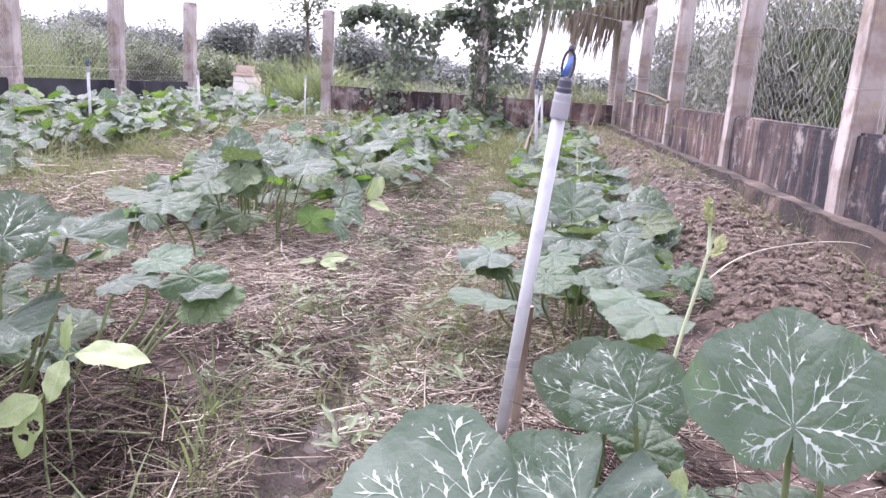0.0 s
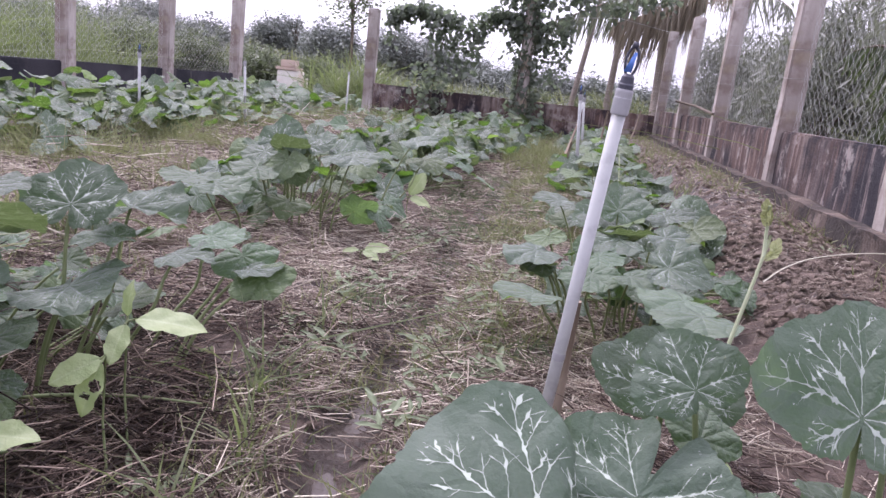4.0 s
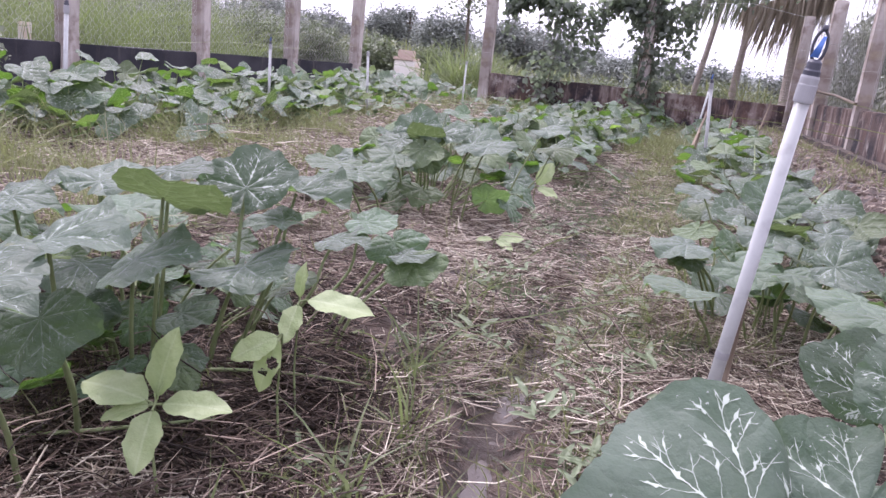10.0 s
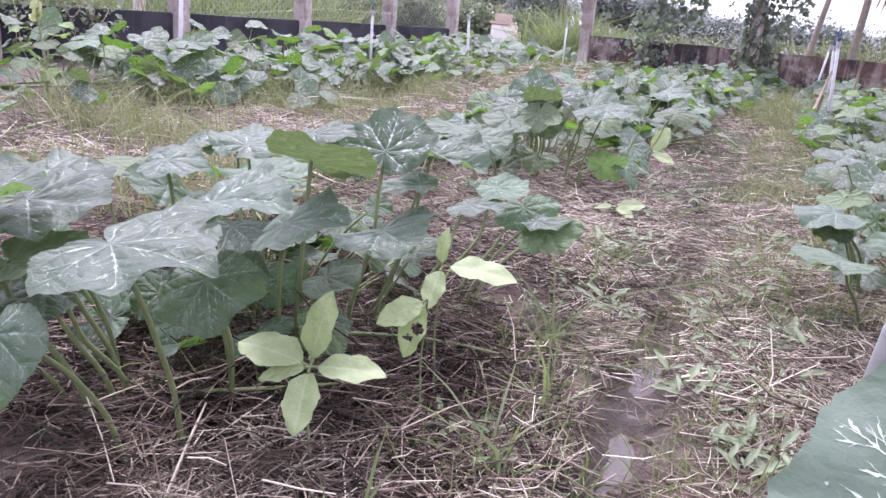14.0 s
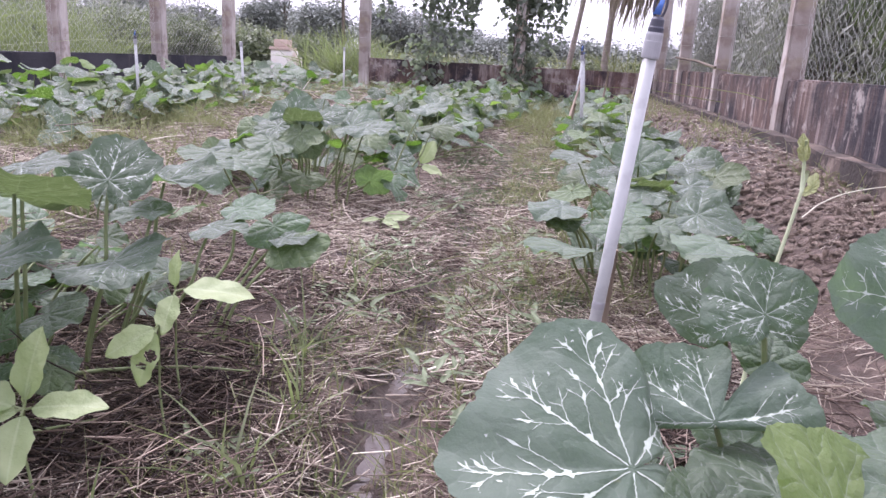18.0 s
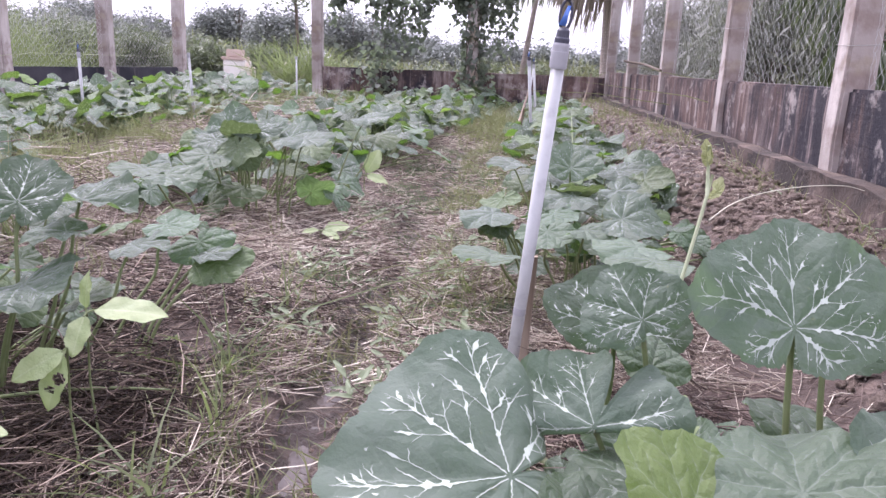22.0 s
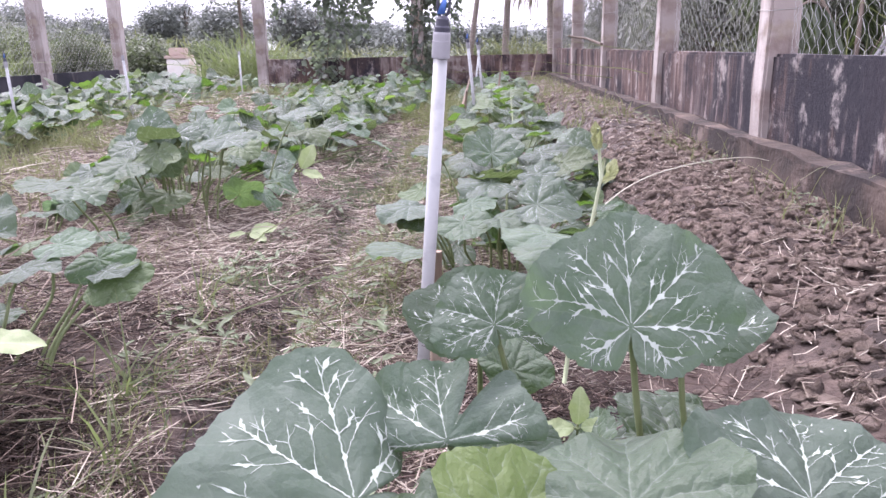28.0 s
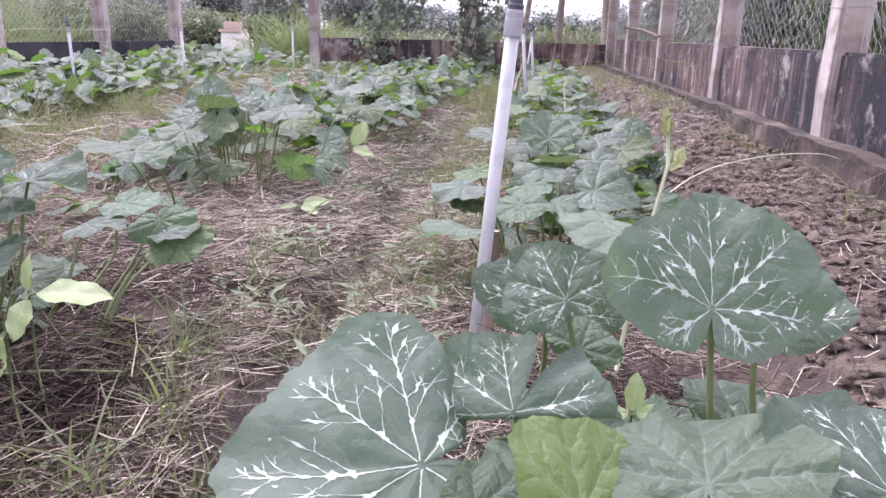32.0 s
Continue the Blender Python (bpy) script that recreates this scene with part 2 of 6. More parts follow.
def pumpkin_leaf(name, dark, light, through, white=1.0, share=0.3, vein=0.8, gloss=0.34, rough=0.5):
    """Leaf with branching pale veins and silvery blotches where they fork; UV is the leaf's own plane, the stalk at 0, 0."""
    n = Nodes(name)
    uvn = n.t.nodes.new("ShaderNodeUVMap")
    uvn.uv_map = "UVMap"
    rnd = n.random()
    shift = n.math("MULTIPLY", rnd, 37.0)
    comb = n.t.nodes.new("ShaderNodeCombineXYZ")
    n.put(comb.inputs[2], shift)
    add = n.t.nodes.new("ShaderNodeVectorMath")
    add.operation = "ADD"
    n.put(add.inputs[0], uvn.outputs[0])
    n.put(add.inputs[1], comb.outputs[0])
    pos = add.outputs[0]
    sep = n.t.nodes.new("ShaderNodeSeparateXYZ")
    n.put(sep.inputs[0], uvn.outputs[0])
    wx, wy = n.noise(pos, 3.2, 3), n.noise(pos, 3.9, 3)
    x = n.math("MULTIPLY_ADD", n.math("SUBTRACT", wx, 0.5), 0.11, sep.outputs[0])
    y = n.math("MULTIPLY_ADD", n.math("SUBTRACT", wy, 0.5), 0.11, sep.outputs[1])
    r = n.math("SQRT", n.math("ADD", n.math("MULTIPLY", x, x), n.math("MULTIPLY", y, y)))
    a = n.math("DIVIDE", n.math("ARCTAN2", x, y), 0.74)
    k = n.math("ROUND", a)
    ph = n.math("MULTIPLY", n.math("SUBTRACT", a, k), 0.74)
    u = n.math("MULTIPLY", r, n.math("COSINE", ph))
    v = n.math("ABSOLUTE", n.math("MULTIPLY", r, n.math("SINE", ph)))
    q = n.math("ADD", n.math("MULTIPLY", n.math("MULTIPLY_ADD", v, -0.8, u), 4.1), n.math("ADD", n.math("MULTIPLY_ADD", k, 0.37, n.math("MULTIPLY", rnd, 5.0)), n.math("MULTIPLY", n.noise(pos, 2.6, 2), 1.1)))
    s = n.math("MULTIPLY", n.math("ABSOLUTE", n.math("SUBTRACT", n.math("FRACT", q), 0.5)), 0.19)
    fine = n.noise(pos, 24.0, 3, 0.62)
    blot = n.noise(pos, 7.0, 2)
    # blotches at the forks and at the ends of the side veins
    fork = n.math("ADD", n.math("MULTIPLY", v, 8.5), n.math("MULTIPLY", s, 20.0))
    again = n.math("ABSOLUTE", n.math("SUBTRACT", n.math("FRACT", n.math("MULTIPLY_ADD", v, 8.5, n.math("MULTIPLY", k, 0.31))), 0.5))
    ends = n.math("ADD", n.math("MULTIPLY_ADD", again, 2.2, 0.12), n.math("MULTIPLY", s, 30.0))
    grow = n.math("MULTIPLY_ADD", blot, 1.9, n.math("MULTIPLY_ADD", fine, 2.4, -1.50))
    pf = n.math("MULTIPLY", n.span(n.math("SUBTRACT", grow, fork), -0.1, 0.14), n.span(r, 0.10, 0.26))
    pe = n.span(n.math("SUBTRACT", n.math("MULTIPLY", grow, 0.72), ends), -0.1, 0.12)
    wide = n.math("MULTIPLY", n.math("SUBTRACT", 1.1, r), 0.013)
    main = n.math("MULTIPLY", n.math("SUBTRACT", 1.0, n.span(v, n.math("MULTIPLY", wide, 0.3), wide)), n.span(r, 0.03, 0.3, 0.45, 1.0))
    jag = n.span(fine, 0.32, 0.7, 0.25, 1.9)
    side = n.math("SUBTRACT", 1.0, n.span(s, 0.001, n.math("MULTIPLY", jag, 0.0085)))
    side = n.math("MULTIPLY", side, n.span(v, 0.40, 0.2))
    spot = n.math("MAXIMUM", pf, pe)
    line = n.math("MAXIMUM", n.math("MULTIPLY", main, 0.68), n.math("MULTIPLY", side, n.math("MULTIPLY", jag, 0.42)))
    pale_part = n.math("MAXIMUM", n.math("MULTIPLY", spot, white), n.math("MULTIPLY", line, vein), clamp=True)
    broad = n.noise(pos, 2.2, 3)
    green = n.mix(n.span(broad, 0.3, 0.7), dark, light)
    green = n.mix(n.span(n.noise(pos, 40.0, 3, 0.7), 0.42, 0.72, 0.0, 0.5), green, light)
    green = n.mix(n.span(n.noise(pos, 16.0, 3, 0.6), 0.55, 0.75, 0.0, 0.35), green, dark)
    green = n.hsv(green, n.math("MULTIPLY_ADD", rnd, 0.6, 0.68), None, n.math("MULTIPLY_ADD", rnd, 0.02, 0.49))
    col = n.mix(pale_part, green, (0.42, 0.47, 0.41))
    old = n.span(n.noise(pos, 4.7, 4), 0.70, 0.78, 0.0, 0.5)
    col = n.mix(old, col, (0.26, 0.25, 0.09))
    height = n.math("ADD", n.math("MULTIPLY", n.math("MINIMUM", n.math("MULTIPLY", v, 3.0), 0.25), 1.6), n.math("MULTIPLY", n.math("MINIMUM", n.math("MULTIPLY", s, 6.0), 0.3), 0.9))
    height = n.math("MULTIPLY_ADD", fine, 0.22, height)
    height = n.math("MULTIPLY_ADD", n.noise(pos, 11.0, 3), 0.5, height)
    nor = n.bump(height, 0.5, 0.010)
    tr = n.mix(n.math("MULTIPLY", pale_part, 0.35), through, (0.5, 0.6, 0.35))
    return n.done(col, rough, nor, spec=gloss, through=tr, share=share, sheen=0.05)


LEAF = {
    "n": pumpkin_leaf("leaf_faintly_mottled", (0.044, 0.068, 0.043), (0.086, 0.114, 0.084), (0.18, 0.31, 0.05), 0.5, 0.26, 0.85),
    "m": pumpkin_leaf("leaf_mottled", (0.054, 0.080, 0.054), (0.086, 0.116, 0.086), (0.17, 0.34, 0.03), 1.0, 0.24, 0.8),
    "d": pumpkin_leaf("leaf_deep_green", (0.055, 0.088, 0.052), (0.09, 0.13, 0.085), (0.15, 0.31, 0.03), 0.3, 0.28, 0.4),
    "p": pumpkin_leaf("leaf_plain", (0.07, 0.105, 0.068), (0.105, 0.14, 0.098), (0.20, 0.38, 0.05), 0.05, 0.3, 0.3),
    "g": pumpkin_leaf("leaf_bright", (0.075, 0.108, 0.050), (0.108, 0.150, 0.070), (0.125, 0.180, 0.060), 0.2, 0.32, 0.3),
    "b": pumpkin_leaf("leaf_bud", (0.30, 0.33, 0.15), (0.42, 0.44, 0.24), (0.4, 0.45, 0.15), 0.1, 0.35, 0.4),
    "y": pumpkin_leaf("leaf_young", (0.14, 0.205, 0.07), (0.19, 0.26, 0.10), (0.26, 0.42, 0.07), 0.1, 0.4, 0.4),
}


# leaves seen close up carry their veins as parts, so their own surface stays plainer
CLOSE_LEAF = dict(LEAF)
CLOSE_LEAF["m"] = pumpkin_leaf("leaf_mottled_close", (0.058, 0.086, 0.062), (0.104, 0.134, 0.106), (0.20, 0.33, 0.14), 0.0, 0.36, 0.12, 0.24, 0.58)
CLOSE_LEAF["n"] = pumpkin_leaf("leaf_faintly_mottled_close", (0.045, 0.072, 0.048), (0.092, 0.122, 0.092), (0.19, 0.32, 0.09), 0.0, 0.32, 0.2, 0.36, 0.48)
n = Nodes("leaf_vein")
VEIN = n.done(n.mix(n.noise(n.coords("Object"), 9.0, 3), (0.28, 0.335, 0.275), (0.43, 0.48, 0.415)), 0.65, None, spec=0.2, sheen=0.05)
n = Nodes("leaf_vein_faint")
VEIN_FAINT = n.done(n.mix(n.noise(n.coords("Object"), 9.0, 3), (0.16, 0.205, 0.16), (0.28, 0.33, 0.27)), 0.6, None, spec=0.3, sheen=0.15)


def plain_leafage(name, dark, light, through, share=0.35, rough=0.5):
    n = Nodes(name)
    isl = n.island()
    pos = n.coords("Object")
    col = n.mix(isl, dark, light)
    col = n.mix(n.span(n.noise(pos, 0.9, 3), 0.35, 0.7, 0.0, 0.55), col, dark)
    col = n.hsv(col, n.math("MULTIPLY_ADD", n.random(), 0.3, 0.85))
    return n.done(col, rough, None, spec=0.35, through=through, share=share)


STALK = Nodes("stalk")
_p = STALK.coords("Object")
STALK = STALK.done(STALK.mix(STALK.noise(_p, 30, 3), (0.14, 0.18, 0.075), (0.26, 0.30, 0.15)), 0.55, STALK.bump(STALK.noise(_p, 160, 2), 0.3, 0.002), through=(0.2, 0.35, 0.06), share=0.12)
PALE_STALK = Nodes("pale_stalk")
PALE_STALK = PALE_STALK.done(PALE_STALK.mix(PALE_STALK.noise(PALE_STALK.coords("Object"), 30, 3), (0.30, 0.36, 0.20), (0.42, 0.46, 0.30)), 0.55)
GRASS = plain_leafage("grass_blade", (0.135, 0.148, 0.072), (0.32, 0.325, 0.185), (0.24, 0.28, 0.10), 0.3, 0.55)
LUSH = plain_leafage("lush_grass", (0.12, 0.143, 0.078), (0.27, 0.295, 0.175), (0.24, 0.32, 0.10), 0.35, 0.5)
WEED = plain_leafage("weed_leaf", (0.10, 0.135, 0.075), (0.23, 0.27, 0.165), (0.20, 0.26, 0.12), 0.25, 0.55)
# distance haze is mixed into these three leaf colours, most in the far trees
TREE_LEAF = plain_leafage("tree_leaf", (0.11, 0.124, 0.092), (0.24, 0.26, 0.195), (0.16, 0.22, 0.08), 0.32, 0.5)
HAZED_LEAF = plain_leafage("hazed_tree_leaf", (0.19, 0.21, 0.195), (0.31, 0.335, 0.305), (0.13, 0.15, 0.12), 0.25, 0.6)
PALE_LEAF = plain_leafage("grey_scrub_leaf", (0.13, 0.138, 0.115), (0.29, 0.30, 0.26), (0.20, 0.23, 0.14), 0.32, 0.5)
VINE_LEAF = plain_leafage("vine_leaf", (0.085, 0.098, 0.085), (0.20, 0.225, 0.185), (0.22, 0.28, 0.17), 0.45, 0.45)
DEAD_FROND = plain_leafage("dead_frond", (0.20, 0.17, 0.13), (0.40, 0.355, 0.285), (0.32, 0.27, 0.18), 0.35, 0.7)
GREY_FROND = plain_leafage("grey_frond", (0.12, 0.135, 0.10), (0.27, 0.29, 0.225), (0.25, 0.28, 0.17), 0.4, 0.6)
PALM_LEAF = plain_leafage("palm_leaf", (0.045, 0.06, 0.04), (0.12, 0.14, 0.09), (0.14, 0.2, 0.05), 0.25, 0.5)

n = Nodes("straw")
_i = n.island()
_c = n.ramp(_i, (0.0, (0.045, 0.030, 0.025)), (0.3, (0.15, 0.108, 0.09)), (0.65, (0.355, 0.298, 0.238)), (1.0, (0.64, 0.585, 0.485)))
STRAW = n.done(n.mix(n.span(n.noise(n.coords("Object"), 1.3, 3), 0.45, 0.7, 0.0, 0.5), _c, (0.15, 0.108, 0.088)), 0.65, None, spec=0.3)

# the same straw darkened, painting in the shade below the pumpkin leaves
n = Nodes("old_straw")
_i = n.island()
STRAW_SHADED = n.done(n.ramp(_i, (0.0, (0.018, 0.012, 0.010)), (0.45, (0.055, 0.037, 0.030)), (0.8, (0.14, 0.10, 0.08)), (1.0, (0.36, 0.285, 0.23))), 0.7, None, spec=0.25)

n = Nodes("soil")
_p = n.coords("Object")
_big, _mid, _fin = n.noise(_p, 1.6, 5), n.noise(_p, 14, 6, 0.65), n.noise(_p, 90, 4, 0.7)
_c = n.mix(n.span(_big, 0.35, 0.65), (0.032, 0.023, 0.019), (0.075, 0.054, 0.045))
_c = n.mix(n.span(_mid, 0.42, 0.72), _c, (0.155, 0.115, 0.095))
_c = n.mix(n.span(_fin, 0.55, 0.8, 0.0, 0.6), _c, (0.07, 0.048, 0.038))
_h = n.math("ADD", n.math("MULTIPLY", _mid, 0.8), n.math("MULTIPLY", _fin, 0.35))
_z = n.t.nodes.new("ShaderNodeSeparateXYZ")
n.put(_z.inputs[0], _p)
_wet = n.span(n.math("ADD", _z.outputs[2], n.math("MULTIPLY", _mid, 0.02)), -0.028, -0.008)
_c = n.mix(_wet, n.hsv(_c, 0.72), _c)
_field = n.math("MAXIMUM", n.math("MAXIMUM", n.span(_z.outputs[0], 1.95, 2.6), n.span(_z.outputs[0], -6.2, -7.0)), n.span(_z.outputs[1], 12.0, 13.0))
_c = n.mix(n.math("MULTIPLY", _field, n.span(_mid, 0.3, 0.6, 0.5, 0.95)), _c, n.mix(_big, (0.07, 0.085, 0.04), (0.15, 0.155, 0.085)))
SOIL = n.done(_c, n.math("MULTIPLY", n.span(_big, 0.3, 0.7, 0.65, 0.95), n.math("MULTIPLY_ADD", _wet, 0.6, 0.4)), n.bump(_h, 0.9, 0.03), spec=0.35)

n = Nodes("clod")
_p = n.coords("Object")
_c = n.mix(n.noise(_p, 22, 5), (0.165, 0.124, 0.102), (0.43, 0.345, 0.285))
CLOD = n.done(n.hsv(_c, n.math("MULTIPLY_ADD", n.island(), 0.5, 0.7)), 0.85, n.bump(n.noise(_p, 130, 6, 0.75), 1.0, 0.03), spec=0.2)

n = Nodes("puddle_water")
_p = n.coords("Object")
PUDDLE = n.done(n.mix(n.noise(_p, 9, 4), (0.055, 0.043, 0.037), (0.11, 0.088, 0.077)), n.span(n.noise(_p, 12, 3), 0.4, 0.7, 0.03, 0.2), n.bump(n.noise(_p, 30, 4), 0.5, 0.012), spec=0.4)

n = Nodes("stained_wall")
_p = n.coords("Object")
_str = n.noise(n.coords("Object", (9.0, 9.0, 0.9)), 1.0, 6, 0.6)
_blo = n.noise(_p, 2.4, 5, 0.6)
_fin = n.noise(_p, 55, 5, 0.65)
_c = n.mix(n.span(_blo, 0.36, 0.62), (0.026, 0.024, 0.030), (0.105, 0.068, 0.058))
_c = n.mix(n.span(n.noise(n.coords("Object", (1, 1, 0.35)), 3.1, 6, 0.65), 0.5, 0.62, 0.0, 0.6), _c, (0.165, 0.105, 0.085))
_run = n.span(n.math("ADD", n.math("MULTIPLY", _str, 0.8), n.math("MULTIPLY", _blo, 0.35)), 0.575, 0.74)
_c = n.mix(n.math("MULTIPLY", _run, 0.75), _c, (0.30, 0.245, 0.225))
_c = n.mix(n.span(_fin, 0.5, 0.8, 0.0, 0.45), _c, (0.03, 0.026, 0.026))
# black algae over the nearest length of the wall
_y = n.t.nodes.new("ShaderNodeSeparateXYZ")
n.put(_y.inputs[0], _p)
_alg = n.span(n.math("ADD", _y.outputs[1], n.math("MULTIPLY", n.noise(n.coords("Object", (2.2, 2.2, 0.7)), 1.0, 6, 0.7), 5.0)), 8.6, 6.2, 0.0, 0.95)
_alg = n.math("MULTIPLY", _alg, n.span(n.noise(n.coords("Object", (4.0, 4.0, 0.8)), 1.0, 7, 0.7), 0.66, 0.52))
_c = n.mix(_alg, _c, n.mix(_fin, (0.014, 0.014, 0.020), (0.045, 0.042, 0.050)))
_c = n.mix(n.span(n.noise(_p, 4.5, 8, 0.72), 0.54, 0.66, 0.0, 0.7), _c, (0.40, 0.36, 0.335))
_drip = n.noise(n.coords("Object", (19.0, 19.0, 1.1)), 1.0, 5, 0.6)
_c = n.mix(n.math("MULTIPLY", n.span(_drip, 0.55, 0.66, 0.0, 0.65), n.span(_blo, 0.40, 0.56)), _c, (0.33, 0.265, 0.245))
_c = n.mix(n.span(n.noise(n.coords("Object", (5.0, 5.0, 0.9), (5, 3, 1)), 1.0, 6, 0.68), 0.52, 0.70, 0.0, 0.7), _c, (0.020, 0.019, 0.027))
WALL = n.done(_c, 0.85, n.bump(n.math("ADD", _fin, n.math("MULTIPLY", _str, 0.6)), 0.5, 0.01), spec=0.25)

n = Nodes("blackened_wall")
_p = n.coords("Object")
_c = n.mix(n.span(n.noise(_p, 1.7, 5), 0.35, 0.65), (0.020, 0.021, 0.027), (0.050, 0.048, 0.056))
_c = n.mix(n.span(n.noise(n.coords("Object", (8, 8, 1.0)), 1.0, 6, 0.65), 0.56, 0.70, 0.0, 0.5), _c, (0.12, 0.10, 0.095))
BLACK_WALL = n.done(_c, 0.85, n.bump(n.noise(_p, 50, 5), 0.5, 0.01), spec=0.25)

n = Nodes("old_concrete_post")
_p = n.coords("Object")
_str = n.noise(n.coords("Object", (5.0, 5.0, 1.3)), 1.0, 6)
_blo = n.noise(_p, 5, 5)
_c = n.mix(n.span(_str, 0.38, 0.66), (0.30, 0.262, 0.238), (0.50, 0.455, 0.425))
_c = n.mix(n.span(_blo, 0.47, 0.64, 0.0, 0.7), _c, (0.17, 0.125, 0.105))
_c = n.mix(n.span(n.noise(_p, 3.1, 4), 0.54, 0.68, 0.0, 0.6), _c, (0.27, 0.225, 0.14))
_c = n.mix(n.span(n.noise(n.coords("Object", (9.0, 9.0, 0.8)), 1.0, 6, 0.65), 0.56, 0.68, 0.0, 0.65), _c, (0.11, 0.085, 0.08))
_c = n.hsv(_c, n.math("MULTIPLY_ADD", n.random(), 0.25, 0.9))
POST = n.done(_c, 0.8, n.bump(n.math("ADD", n.noise(_p, 60, 5), _str), 0.4, 0.008), spec=0.25)

n = Nodes("rusty_ledge")
_p = n.coords("Object")
_c = n.mix(n.span(n.noise(_p, 3.5, 6), 0.35, 0.66), (0.042, 0.035, 0.032), (0.115, 0.088, 0.074))
_c = n.mix(n.span(n.noise(n.coords("Object", (7, 7, 1.2)), 1.0, 5), 0.48, 0.62, 0.0, 0.85), _c, (0.042, 0.036, 0.035))
_c = n.mix(n.span(n.noise(_p, 6.0, 6, 0.7), 0.56, 0.68, 0.0, 0.6), _c, (0.24, 0.19, 0.165))
LEDGE = n.done(_c, 0.85, n.bump(n.noise(_p, 45, 6), 0.6, 0.012), spec=0.25)

n = Nodes("grey_pvc")
_p = n.coords("Object")
_c = n.mix(n.span(n.noise(_p, 26, 4), 0.45, 0.75), (0.40, 0.41, 0.405), (0.31, 0.315, 0.315))
_c = n.mix(n.span(n.noise(_p, 9, 5), 0.62, 0.72, 0.0, 0.35), _c, (0.25, 0.22, 0.19))
PVC = n.done(_c, 0.38, n.bump(n.noise(_p, 120, 3), 0.08, 0.002), spec=0.5)
n = Nodes("grey_pvc_fitting")
_p = n.coords("Object")
FITTING = n.done(n.mix(n.noise(_p, 30, 4), (0.25, 0.25, 0.26), (0.37, 0.37, 0.385)), 0.5, n.bump(n.noise(_p, 90, 3), 0.15, 0.002))
n = Nodes("dark_plastic")
DARK = n.done(n.mix(n.noise(n.coords("Object"), 40, 3), (0.030, 0.030, 0.045), (0.065, 0.066, 0.09)), 0.45)
n = Nodes("blue_plastic")
BLUE = n.done(n.mix(n.noise(n.coords("Object"), 35, 3), (0.05, 0.12, 0.42), (0.12, 0.26, 0.62)), 0.35)
n = Nodes("wire")
_p = n.coords("Object")
WIRE = n.done(n.mix(n.noise(_p, 8, 4), (0.30, 0.30, 0.285), (0.52, 0.52, 0.49)), 0.55, None, metal=0.1)
n = Nodes("bark")
_p = n.coords("Object", (1, 1, 0.25))
BARK = n.done(n.mix(n.noise(_p, 22, 5), (0.075, 0.058, 0.045), (0.20, 0.165, 0.135)), 0.85, n.bump(n.noise(_p, 40, 5), 0.7, 0.02), spec=0.2)
n = Nodes("pale_palm_bark")
_p = n.coords("Object", (0.6, 0.6, 3))
PALM_BARK = n.done(n.mix(n.noise(_p, 9, 4), (0.20, 0.165, 0.14), (0.40, 0.35, 0.31)), 0.85, n.bump(n.noise(_p, 14, 4), 0.7, 0.03), spec=0.2)
n = Nodes("weathered_stick")
_p = n.coords("Object", (1, 1, 0.2))
STICK = n.done(n.mix(n.noise(_p, 60, 4), (0.16, 0.12, 0.09), (0.38, 0.31, 0.24)), 0.8, n.bump(n.noise(_p, 80, 4), 0.6, 0.004), spec=0.2)
n = Nodes("chalky_plaster")
_p = n.coords("Object")
PLASTER = n.done(n.mix(n.span(n.noise(_p, 2.2, 5), 0.4, 0.65), (0.76, 0.73, 0.69), (0.58, 0.47, 0.40)), 0.8, n.bump(n.noise(_p, 25, 5), 0.5, 0.01))
n = Nodes("clay_brick")
BRICK = n.done(n.mix(n.noise(n.coords("Object"), 4, 5), (0.42, 0.30, 0.25), (0.60, 0.50, 0.44)), 0.85)
n = Nodes("dull_sheet")
_p = n.coords("Object")
SHEET = n.done(n.mix(n.span(n.noise(_p, 3, 5), 0.4, 0.7), (0.50, 0.49, 0.52), (0.27, 0.25, 0.26)), 0.5, n.bump(n.noise(_p, 8, 4), 0.5, 0.03))
n = Nodes("tendril_pale")
TENDRIL = n.done(n.mix(n.noise(n.coords("Object"), 30, 2), (0.40, 0.38, 0.29), (0.52, 0.50, 0.39)), 0.5)

# ---- ground: one sheet from the beds to the horizon ----


def rough2(x, y, s, seed=0.0):
    """Cheap smooth noise on arrays, about -1 to 1."""
    x, y = np.asarray(x, float) / s, np.asarray(y, float) / s
    out = np.zeros(np.broadcast(x, y).shape)
    r = np.random.default_rng(int(seed * 10) + 11)
    for _ in range(7):
        a, ph, f = r.uniform(0, 6.28), r.uniform(0, 6.28), r.uniform(0.7, 1.6)
        out += np.sin((x * np.cos(a) + y * np.sin(a)) * f * 2.2 + ph + 0.8 * np.sin(y * f * 1.3 + ph * 2))
    return out / 4.0


def trench_x(y):
    return -0.075 + 0.02 * np.sin(np.asarray(y) * 3.1) - 0.03 * sm(1.5, 3.2, y) + 0.12 * sm(3.5, 7, y)


